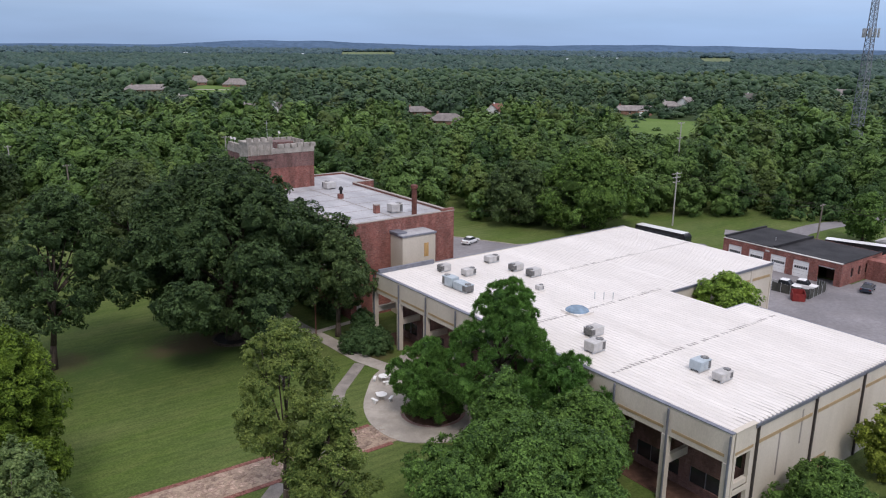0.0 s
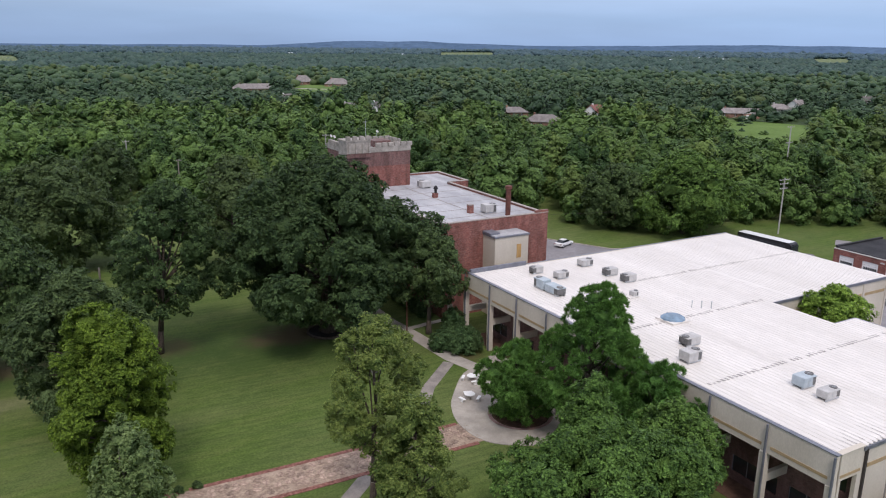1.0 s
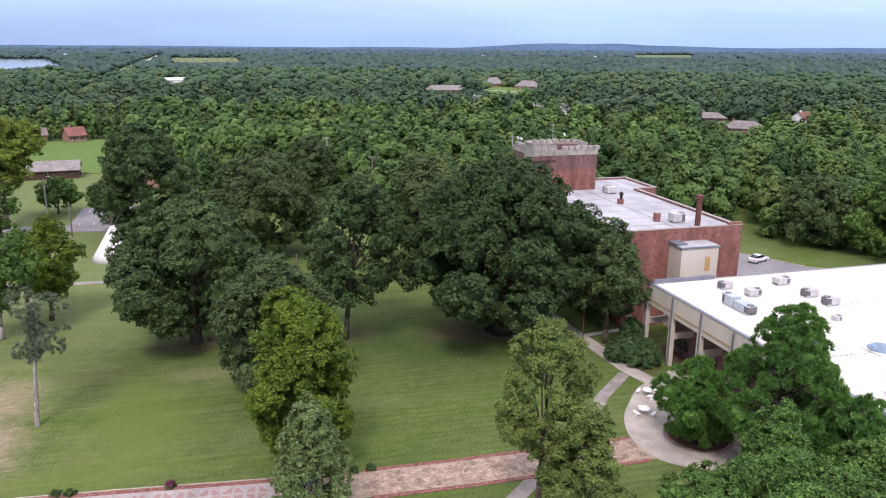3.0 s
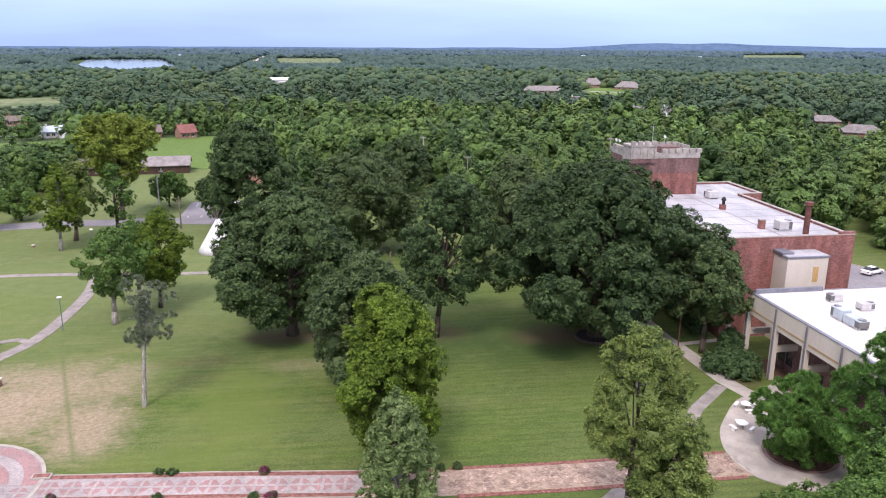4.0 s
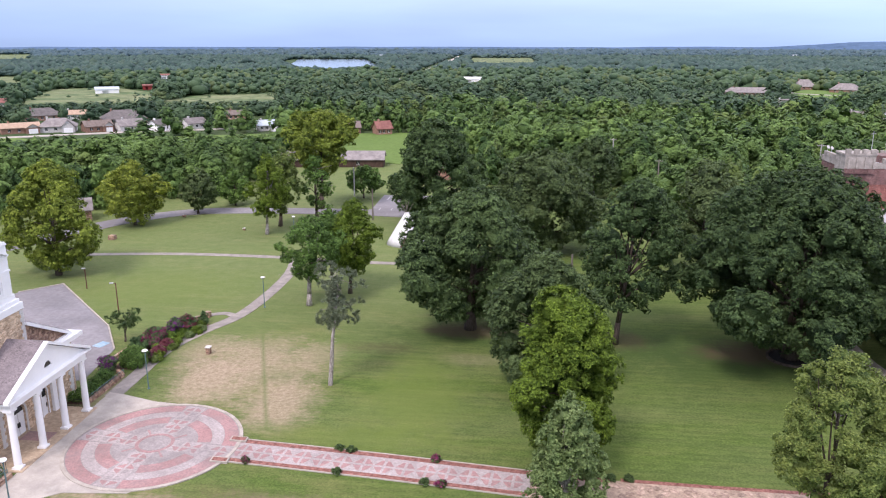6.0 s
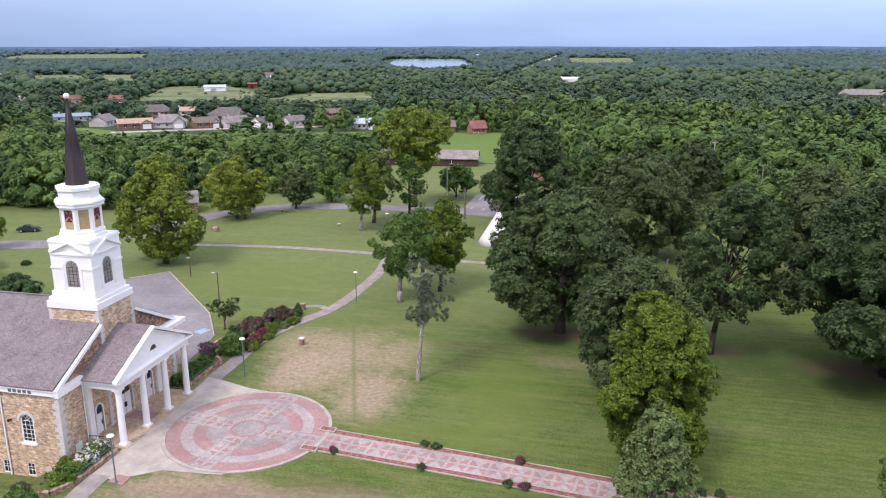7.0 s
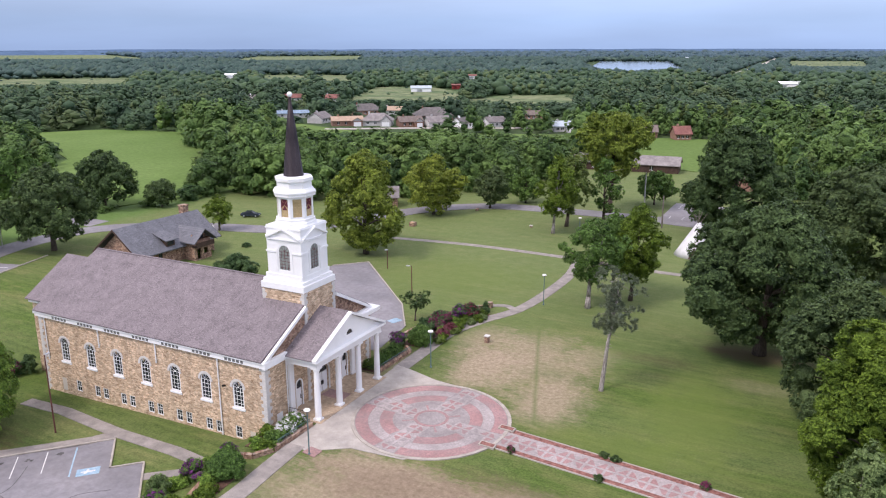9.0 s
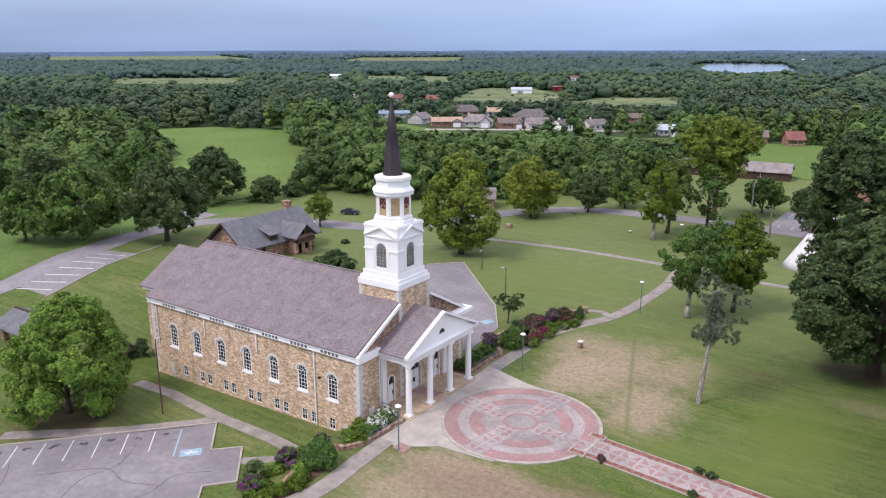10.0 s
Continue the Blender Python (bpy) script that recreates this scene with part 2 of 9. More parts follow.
PAVER_PALE = surface("pale_paver", (0.345, 0.302, 0.288), (0.43, 0.382, 0.366), 0.35, 0.9, contrast=0.3, grain=6.0, dirt=0.5)
GRAVEL_RED = surface("red_gravel", (0.15, 0.062, 0.05), (0.34, 0.16, 0.13), 2.5, 0.95, contrast=0.45, grain=9.0)
PAVER_GREY = surface("grey_paver", (0.275, 0.242, 0.232), (0.355, 0.318, 0.306), 0.35, 0.9, contrast=0.3, grain=6.0, dirt=0.5)
FLAGSTONE = surface("flagstone", (0.24, 0.165, 0.13), (0.45, 0.34, 0.27), 2.2, 0.9, contrast=0.3, vary=0.35)
FLAG_BED = surface("sandy_mortar", (0.26, 0.19, 0.145), (0.44, 0.34, 0.26), 1.2, 0.95, contrast=0.3, grain=4.0)
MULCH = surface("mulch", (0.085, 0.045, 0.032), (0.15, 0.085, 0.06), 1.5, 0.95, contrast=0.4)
SCREEN = surface("fence_screen", (0.045, 0.045, 0.04), (0.09, 0.09, 0.08), 1.2, 0.9)
BARK = surface("bark", (0.055, 0.042, 0.032), (0.12, 0.095, 0.075), 2.0, 0.95, contrast=0.4, squash=(3, 3, 0.6))
BARK_PALE = surface("pale_bark", (0.16, 0.135, 0.115), (0.46, 0.43, 0.39), 2.2, 0.95, contrast=0.4, squash=(3, 3, 0.6))
SIDING = surface("pale_siding", (0.46, 0.45, 0.43), (0.58, 0.57, 0.55), 0.8, 0.8, vary=0.15)
HOUSE_BRICK = surface("house_brick", (0.22, 0.12, 0.085), (0.33, 0.20, 0.15), 0.9, 0.9, vary=0.25)
HOUSE_ROOF = surface("house_shingle", (0.15, 0.135, 0.13), (0.235, 0.215, 0.205), 0.6, 0.9, vary=0.35)
RED_ROOF = surface("red_house_roof", (0.18, 0.075, 0.065), (0.26, 0.12, 0.10), 0.6, 0.9)
CLOTH = surface("white_canvas", (0.56, 0.56, 0.55), (0.66, 0.66, 0.65), 0.8, 0.8, contrast=0.06)
MAGENTA = surface("magenta_blossom", (0.11, 0.014, 0.045), (0.24, 0.04, 0.11), 1.5, 0.8, contrast=0.4)
PURPLE = surface("purple_blossom", (0.085, 0.018, 0.085), (0.19, 0.05, 0.18), 1.5, 0.8, contrast=0.4)


def glass_like(name, tone):
    m, t, s = nodes_of(name, 0.12, 0.0, 0.6)
    p = place_of(t)
    link(t, ramp(t, noise_node(t, p, 0.8, 3), tuple(c * 0.6 for c in tone), tone), s.inputs["Base Color"])
    return m


GLASS = glass_like("dark_window_glass", (0.030, 0.036, 0.042))
LEADED = glass_like("leaded_glass", (0.32, 0.35, 0.33))
SKYLIGHT = glass_like("blue_skylight", (0.20, 0.30, 0.40))


def leaflets(t, s, p, col, scale, depth):
    """Single leaves within a spray: each has its own tone and tilt."""
    cell = t.nodes.new("ShaderNodeTexVoronoi")
    cell.inputs["Scale"].default_value = scale
    link(t, p, cell.inputs["Vector"])
    sep = t.nodes.new("ShaderNodeSeparateColor")
    link(t, cell.outputs["Color"], sep.inputs[0])
    n = t.nodes.new("ShaderNodeBump")
    n.inputs["Strength"].default_value, n.inputs["Distance"].default_value = 1.0, depth
    link(t, calc(t, "ADD", cell.outputs["Distance"], sep.outputs[1]), n.inputs["Height"])
    link(t, n.outputs[0], s.inputs["Normal"])
    return mix(t, 1.0, col, ramp(t, sep.outputs[0], (0.78, 0.79, 0.8), (1.22, 1.2, 1.16), 0, 1), "MULTIPLY")


def leaf(name, lo, hi, patch=0.35, shine=0.18, fine=7.0):
    """Foliage: every spray differs a little, clumps and whole trees differ more."""
    m, t, s = nodes_of(name, 0.62, 0.0, shine)
    p = place_of(t)
    geo = t.nodes.new("ShaderNodeNewGeometry")
    info = t.nodes.new("ShaderNodeObjectInfo")
    each = remap(t, geo.outputs["Random Per Island"], 0, 1, 0.0, 1.0)
    fac = calc(t, "ADD", calc(t, "MULTIPLY", each, 0.42), calc(t, "MULTIPLY", noise_node(t, p, patch, 3), 0.68))
    col = ramp(t, fac, lo, hi, 0.25, 0.85)
    col = mix(t, 1.0, col, ramp(t, info.outputs["Random"], (0.86, 0.9, 0.86), (1.14, 1.08, 1.04), 0, 1), "MULTIPLY")
    col = leaflets(t, s, p, col, fine, 0.16)
    link(t, col, s.inputs["Base Color"])
    thin = t.nodes.new("ShaderNodeBsdfTranslucent")
    link(t, mix(t, 1.0, col, (1.3, 1.5, 0.6), "MULTIPLY"), thin.inputs["Color"])
    both = t.nodes.new("ShaderNodeMixShader")
    both.inputs[0].default_value = 0.14
    link(t, s.outputs[0], both.inputs[1])
    link(t, thin.outputs[0], both.inputs[2])
    link(t, both.outputs[0], t.nodes["Material Output"].inputs["Surface"])
    return m


LEAF_OAK = leaf("oak_leaves", (0.015, 0.037, 0.015), (0.136, 0.217, 0.080))
LEAF_DARK = leaf("dark_oak_leaves", (0.011, 0.031, 0.013), (0.096, 0.163, 0.061))
LEAF_GREEN = leaf("green_leaves", (0.021, 0.057, 0.015), (0.190, 0.335, 0.078))
LEAF_BRIGHT = leaf("bright_leaves", (0.033, 0.071, 0.008), (0.190, 0.294, 0.038))
LEAF_YELLOW = leaf("yellowing_leaves", (0.054, 0.104, 0.026), (0.228, 0.300, 0.082))
LEAF_GREY = leaf("grey_green_leaves", (0.074, 0.129, 0.041), (0.259, 0.345, 0.138))
LEAF_LIME = leaf("light_green_leaves", (0.050, 0.115, 0.022), (0.310, 0.490, 0.085))
LEAF_PINE = leaf("pine_needles", (0.019, 0.065, 0.015), (0.215, 0.450, 0.105), 0.8, fine=9.0)
LEAF_SAGE = leaf("sage_green_leaves", (0.028, 0.055, 0.023), (0.149, 0.218, 0.085))
LEAF_GOLD = leaf("golden_green_leaves", (0.058, 0.101, 0.015), (0.330, 0.413, 0.066))
LEAF_SILVER = leaf("silvery_needles", (0.090, 0.120, 0.080), (0.290, 0.335, 0.245))
LEAF_DEEP = leaf("deep_green_leaves", (0.023, 0.061, 0.024), (0.123, 0.214, 0.085))


def wood_leaf(name, lo, hi, spread, fine, yellow=0.3):
    """Woodland: crowns differ from tree to tree by a slow change over the ground."""
    m, t, s = nodes_of(name, 0.7, 0.0, 0.2)
    p = place_of(t, (1, 1, 0.05))
    geo = t.nodes.new("ShaderNodeNewGeometry")
    cell = t.nodes.new("ShaderNodeTexVoronoi")
    cell.inputs["Scale"].default_value = spread
    link(t, p, cell.inputs["Vector"])
    sep = t.nodes.new("ShaderNodeSeparateColor")
    link(t, cell.outputs["Color"], sep.inputs[0])
    fac = calc(t, "ADD", calc(t, "MULTIPLY", geo.outputs["Random Per Island"], 0.22), calc(t, "MULTIPLY", sep.outputs[0], 0.55))
    fac = calc(t, "ADD", fac, calc(t, "MULTIPLY", noise_node(t, p, 0.012, 3), 0.4))
    col = ramp(t, fac, lo, hi, 0.2, 0.95)
    col = mix(t, calc(t, "MULTIPLY", calc(t, "GREATER_THAN", sep.outputs[1], 0.86), yellow), col, (0.14, 0.165, 0.045))
    if fine > 1:
        col = leaflets(t, s, place_of(t), col, fine, 0.6 / fine)
    else:
        col = mix(t, 1.0, col, ramp(t, noise_node(t, place_of(t), fine, 4, 0.7), (0.8,) * 3, (1.18,) * 3, 0.3, 0.7), "MULTIPLY")
    link(t, col, s.inputs["Base Color"])
    return m


WOODS = wood_leaf("woodland_leaves", (0.018, 0.052, 0.016), (0.134, 0.226, 0.056), 0.09, 2.2)
# Leaf colours turn bluer with distance: haze put into the base colour.
WOODS_MID_HAZED = wood_leaf("hazed_leaves_mid", (0.023, 0.052, 0.029), (0.066, 0.113, 0.050), 0.08, 0.9)
WOODS_FAR_HAZED = wood_leaf("hazed_leaves_far", (0.024, 0.052, 0.044), (0.054, 0.096, 0.076), 0.035, 0.2, 0.1)
WOODS_FARTHEST_HAZED = wood_leaf("hazed_leaves_farthest", (0.038, 0.074, 0.088), (0.062, 0.106, 0.122), 0.02, 0.2, 0.1)
# The hills' blue is aerial haze, painted as their colour.
HILL_HAZED = surface("hazed_hills", (0.078, 0.128, 0.20), (0.096, 0.152, 0.235), 0.004, 1.0, grain=0.03, contrast=0.25, spec=0.0)


def lawn():
    """Mown grass: slow patches, mowing stripes, blades, worn ground where the drought and the shade have killed it, and
    tree shade painted as darker green.
    """
    m, t, s = nodes_of("mown_grass", 0.9, 0.0, 0.15)
    p = place_of(t)
    col = ramp(t, noise_node(t, p, 0.035, 5), (0.070, 0.108, 0.030), (0.126, 0.160, 0.054), 0.3, 0.7)
    lush = noise_node(t, place_of(t, (0.035, 0.11, 1)), 1.0, 6, 0.62)
    col = mix(t, remap(t, lush, 0.40, 0.62, 0, 0.85), col, (0.078, 0.124, 0.026))
    sep = t.nodes.new("ShaderNodeSeparateXYZ")
    link(t, p, sep.inputs[0])
    dry = calc(t, "MULTIPLY", remap(t, noise_node(t, place_of(t, (0.4, 1.5, 1)), 0.2, 9, 0.75), 0.47, 0.68, 0, 0.75), remap(t, sep.outputs["X"], -30, 12, 1.0, 0.35))
    col = mix(t, dry, col, (0.185, 0.178, 0.078))
    stripe = calc(t, "SINE", calc(t, "MULTIPLY", calc(t, "ADD", sep.outputs["Y"], calc(t, "MULTIPLY", sep.outputs["X"], 0.06)), 5.6))
    streak = noise_node(t, place_of(t, (0.05, 1.4, 1)), 1.0, 4)
    col = mix(t, 1.0, col, ramp(t, calc(t, "ADD", calc(t, "MULTIPLY", stripe, 0.07), streak), (0.86, 0.88, 0.86), (1.13, 1.11, 1.11), 0.3, 0.7), "MULTIPLY")
    col = mix(t, 1.0, col, ramp(t, noise_node(t, p, 4, 7, 0.8), (0.58, 0.62, 0.56), (1.36, 1.32, 1.32)), "MULTIPLY")
    col = mix(t, 1.0, col, ramp(t, noise_node(t, place_of(t, (0.7, 1.3, 1)), 0.9, 5, 0.7), (0.84, 0.88, 0.82), (1.12, 1.1, 1.1), 0.36, 0.64), "MULTIPLY")

    def blot(x, y, rx, ry, colour, most, under):
        off = t.nodes.new("ShaderNodeVectorMath")
        off.operation = "SUBTRACT"
        link(t, p, off.inputs[0])
        off.inputs[1].default_value = (x, y, 0)
        part_ = t.nodes.new("ShaderNodeVectorMath")
        part_.operation = "MULTIPLY"
        link(t, off.outputs[0], part_.inputs[0])
        part_.inputs[1].default_value = (1 / rx, 1 / ry, 0)
        far = t.nodes.new("ShaderNodeVectorMath")
        far.operation = "LENGTH"
        link(t, part_.outputs[0], far.inputs[0])
        rim = calc(t, "ADD", far.outputs["Value"], calc(t, "MULTIPLY", calc(t, "SUBTRACT", rag, 0.5), 4.2))
        return mix(t, calc(t, "MINIMUM", remap(t, rim, 1.25, 0.45, 0, most), most), under, colour)

    far_lawn = calc(t, "MULTIPLY", remap(t, calc(t, "ADD", sep.outputs["Y"], calc(t, "MULTIPLY", noise_node(t, p, 0.06, 5), 24)), 98, 128, 0, 0.62), remap(t, sep.outputs["X"], 0, -22, 0, 1))
    col = mix(t, far_lawn, col, ramp(t, noise_node(t, p, 0.5, 8, 0.75), (0.105, 0.150, 0.048), (0.185, 0.215, 0.090), 0.3, 0.7))
    lush_meadow = calc(t, "MULTIPLY", remap(t, calc(t, "ADD", sep.outputs["X"], calc(t, "MULTIPLY", noise_node(t, p, 0.08, 4), 10)), -143, -149, 0, 0.8), 1.0)
    col = mix(t, lush_meadow, col, ramp(t, noise_node(t, p, 0.7, 7, 0.7), (0.070, 0.140, 0.030), (0.115, 0.195, 0.050), 0.3, 0.7))
    radius = t.nodes.new("ShaderNodeVectorMath")
    radius.operation = "LENGTH"
    link(t, p, radius.inputs[0])
    col = mix(t, remap(t, radius.outputs["Value"], 285, 330, 0, 0.85), col, (0.030, 0.054, 0.020))
    rag = calc(t, "ADD", calc(t, "MULTIPLY", noise_node(t, p, 0.25, 9, 0.78), 0.5), calc(t, "MULTIPLY", noise_node(t, place_of(t, (0.6, 1.8, 1)), 1.1, 9, 0.85), 0.5))
    straw = ramp(t, noise_node(t, p, 1.7, 9, 0.8), (0.20, 0.155, 0.10), (0.42, 0.335, 0.24))
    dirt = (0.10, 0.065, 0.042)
    for x, y, rx, ry, most in ((-37, 84, 5.5, 8, 0.85), (-34, 92, 6, 7, 0.6), (-26.5, 78, 4.5, 6.5, 0.8), (-26, 92, 3.5, 5, 0.45), (-37, 50, 9, 6, 0.75),
                               (-25, 55, 8, 3.5, 0.6), (-14, 54, 10, 4, 0.45), (-5, 93, 5, 2.2, 0.25), (-33, 56, 8, 3, 0.6), (2, 57, 7, 3, 0.35), (-20, 46, 12, 5, 0.5), (-31, 86, 8, 8, 0.5), (-41, 92, 4, 6, 0.6), (-64, 96, 5, 5, 0.4), (-49, 79, 3, 5, 0.5), (-31, 55, 10, 3.5, 0.7), (-35, 54.5, 8, 4, 0.75), (-22, 57, 7, 3, 0.55), (-38, 56.5, 5, 2.5, 0.55)):
        col = blot(x, y, rx, ry, straw, most, col)
    # darker green under the big crowns: their shade put into the grass colour
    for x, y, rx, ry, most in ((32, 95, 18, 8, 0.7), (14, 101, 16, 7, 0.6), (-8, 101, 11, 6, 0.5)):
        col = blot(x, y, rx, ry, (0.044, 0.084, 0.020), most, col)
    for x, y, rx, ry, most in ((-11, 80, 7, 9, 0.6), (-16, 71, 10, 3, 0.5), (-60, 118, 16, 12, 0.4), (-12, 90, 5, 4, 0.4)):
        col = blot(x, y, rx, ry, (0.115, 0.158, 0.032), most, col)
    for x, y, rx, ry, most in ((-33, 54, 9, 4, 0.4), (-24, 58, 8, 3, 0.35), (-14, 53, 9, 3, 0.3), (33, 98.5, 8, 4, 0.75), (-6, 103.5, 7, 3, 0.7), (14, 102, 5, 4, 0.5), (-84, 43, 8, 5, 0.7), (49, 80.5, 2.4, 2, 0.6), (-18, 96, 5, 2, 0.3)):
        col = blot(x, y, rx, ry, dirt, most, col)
    track = calc(t, "ABSOLUTE", calc(t, "SUBTRACT", calc(t, "ADD", sep.outputs["X"], calc(t, "MULTIPLY", sep.outputs["Y"], 0.348)), -1.0))
    fresh = calc(t, "MULTIPLY", remap(t, calc(t, "ADD", track, calc(t, "MULTIPLY", rag, 1.6)), 1.25, 0.7, 0, 0.6), remap(t, calc(t, "ABSOLUTE", calc(t, "SUBTRACT", sep.outputs["Y"], 86)), 15, 12, 0, 1))
    col = mix(t, fresh, col, (0.07, 0.115, 0.025))
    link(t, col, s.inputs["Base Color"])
    bump_to(t, s, noise_node(t, p, 9, 5, 0.8), 0.5, 0.08)
    return m


LAWN = lawn()
MEADOW = surface("meadow", (0.095, 0.160, 0.038), (0.135, 0.205, 0.058), 0.02, 0.95, contrast=0.2, grain=0.6, spec=0.1)
PASTURE = surface("dry_pasture", (0.090, 0.140, 0.060), (0.205, 0.225, 0.120), 0.03, 0.95, contrast=0.35, grain=0.12, spec=0.1)
WATER = glass_like("lake_water", (0.16, 0.22, 0.28))


# ---- building helpers ----
def world_of(o):
    return o.matrix_basis if o.parent is None else world_of(o.parent) @ o.matrix_parent_inverse @ o.matrix_basis


def under(ob, parent):
    """Hang ob under parent, so that its own matrix stays a place in the world."""
    ob.parent = parent
    ob.matrix_parent_inverse = world_of(parent).inverted()
    return ob


def mesh_of(name, bm, material, smooth=False):
    me = bpy.data.meshes.new(name)
    bm.normal_update()
    bm.to_mesh(me)
    bm.free()
    me.materials.append(material)
    if smooth:
        me.polygons.foreach_set("use_smooth", [True] * len(me.polygons))
    return me


def part(name, bm, material, parent=None, label="", smooth=False, at=None):
    me = bm if isinstance(bm, bpy.types.Mesh) else mesh_of(name, bm, material, smooth)
    ob = new(name, me)
    if at is not None:
        ob.matrix_basis = at
    if parent is not None:
        under(ob, parent)
    return tagged(ob, label)


def thing(name, x, y, z, label, category, group="", kind=""):
    ob = new(name)
    ob.empty_display_size = 0.2
    ob.location = (x, y, z)
    ob.matrix_basis = Matrix.Translation((x, y, z))
    return tagged(ob, label, category, group, kind)


def structure(name, bm, material, label="", smooth=False):
    return tagged(part(name, bm, material, None, label, smooth), kind="structure")


def box(bm, x0, x1, y0, y1, z0, z1, bevel=0.0):
    r = bmesh.ops.create_cube(bm, size=1, matrix=Matrix.Translation(((x0 + x1) / 2, (y0 + y1) / 2, (z0 + z1) / 2)) @ Matrix.Diagonal((x1 - x0, y1 - y0, z1 - z0, 1)))
    if bevel:
        edges = list({e for v in r["verts"] for e in v.link_edges})
        bmesh.ops.bevel(bm, geom=edges, offset=bevel, segments=1, affect="EDGES")
    return bm


def one(*sizes, bevel=0.0):
    return box(bmesh.new(), *sizes, bevel=bevel)


def prism(bm, pts, push):
    """A flat outline of 3D points, pushed along a vector into a solid."""
    push = Vector(push)
    a = [bm.verts.new(p) for p in pts]
    b = [bm.verts.new(Vector(p) + push) for p in pts]
    n = len(pts)
    bm.faces.new(a[::-1])
    bm.faces.new(b)
    for i in range(n):
        bm.faces.new((a[i], a[(i + 1) % n], b[(i + 1) % n], b[i]))
    return bm


def solid(pts, push):
    bm = prism(bmesh.new(), pts, push)
    bmesh.ops.recalc_face_normals(bm, faces=bm.faces)
    return bm


def turned(bm, profile, x, y, z=0.0, seg=16, flat=False):
    """A lathe: profile of (radius, height). flat: seg-sided with a flat side to each axis."""
    rings = []
    for r, h in profile:
        rings.append([bm.verts.new((x + r * math.cos((i + (0.5 if flat else 0)) * math.tau / seg), y + r * math.sin((i + (0.5 if flat else 0)) * math.tau / seg), z + h)) for i in range(seg)])
    for a, b in zip(rings, rings[1:]):
        for i in range(seg):
            bm.faces.new((a[i], a[(i + 1) % seg], b[(i + 1) % seg], b[i]))
    bm.faces.new(rings[0][::-1])
    bm.faces.new(rings[-1])
    return bm


def rod(bm, p, q, r0, r1=None, seg=6):
    p, q = Vector(p), Vector(q)
    r1 = r0 if r1 is None else r1
    turn = (q - p).to_track_quat("Z", "Y").to_matrix()
    rings = []
    for c, r in ((p, r0), (q, r1)):
        rings.append([bm.verts.new(c + turn @ Vector((r * math.cos(i * math.tau / seg), r * math.sin(i * math.tau / seg), 0))) for i in range(seg)])
    for i in range(seg):
        bm.faces.new((rings[0][i], rings[0][(i + 1) % seg], rings[1][(i + 1) % seg], rings[1][i]))
    bm.faces.new(rings[0][::-1])
    bm.faces.new(rings[1])
    return bm


def arc(cx, cz, r, a0, a1, n):
    return [(cx + r * math.cos(radians(a0 + (a1 - a0) * i / n)), cz + r * math.sin(radians(a0 + (a1 - a0) * i / n))) for i in range(n + 1)]


def wall_along(axis, a0, a1, z0, z1, face, back, holes=()):
    """A wall that runs along axis ('x' or 'y') from a0 to a1, between its two faces, with holes (a, b, low, high, arched) cut right through."""
    bm = bmesh.new()

    def slab(p, q, lo, hi):
        if q - p > 1e-4 and hi - lo > 1e-4:
            f0, f1 = sorted((face, back))
            box(bm, *((p, q, f0, f1) if axis == "x" else (f0, f1, p, q)), lo, hi)

    def corner(pts):
        full = [(u, face, w) if axis == "x" else (face, u, w) for u, w in pts]
        prism(bm, full, (0, back - face, 0) if axis == "x" else (back - face, 0, 0))

    cuts = sorted({a0, a1, *(h[0] for h in holes), *(h[1] for h in holes)})
    for p, q in zip(cuts, cuts[1:]):
        at = z0
        for h in sorted((h for h in holes if h[0] <= p + 1e-6 and h[1] >= q - 1e-6), key=lambda h: h[2]):
            slab(p, q, at, h[2])
            at = h[3]
            if h[4]:
                c, r = (p + q) / 2, (q - p) / 2
                left = arc(c, h[3] - r, r, 180, 90, 6)
                corner([(p, h[3])] + left[::-1])
                right = arc(c, h[3] - r, r, 0, 90, 6)
                corner([(q, h[3])] + right[::-1])
        slab(p, q, at, z1)
    bmesh.ops.recalc_face_normals(bm, faces=bm.faces)
    return bm


def quick(name, co, quads=None, tris=None, material=None, smooth=False):
    """A mesh from number arrays."""
    me = bpy.data.meshes.new(name)
    loops, starts, at = [], [], 0
    for f, k in ((quads, 4), (tris, 3)):
        if f is not None and len(f):
            loops.append(np.asarray(f, np.int32).ravel())
            starts.append(at + np.arange(len(f), dtype=np.int32) * k)
            at += len(f) * k
    loops, starts = np.concatenate(loops), np.concatenate(starts)
    me.vertices.add(len(co))
    me.vertices.foreach_set("co", np.asarray(co, np.float32).ravel())
    me.loops.add(len(loops))
    me.loops.foreach_set("vertex_index", loops)
    me.polygons.add(len(starts))
    me.polygons.foreach_set("loop_start", starts)
    me.update(calc_edges=True)
    me.validate()
    me.materials.append(material)
    me.polygons.foreach_set("use_smooth", np.full(len(me.polygons), smooth))
    return me


# ---- ground ----
def ease(a):
    a = min(max(a, 0.0), 1.0)
    return a * a * (3 - 2 * a)


def ground_z(x, y):
    """Level, but for the dip beside and behind the church, where its basement shows."""
    dip = 2.4 + 0.025 * min(max(-58 - x, 0), 32)
    return -dip * ease((-50.5 - x) / 5) * ease((80 - y) / 18)


def spaced(lo, hi, dense_lo, dense_hi, step):
    out = [dense_lo + step * i for i in range(int((dense_hi - dense_lo) / step) + 1)]
    gap, v = step, dense_hi
    while v < hi:
        gap *= 1.5
        v = min(v + gap, hi)
        out.append(v)
    gap, v = step, dense_lo
    while v > lo:
        gap *= 1.5
        v = max(v - gap, lo)
        out.insert(0, v)
    return out


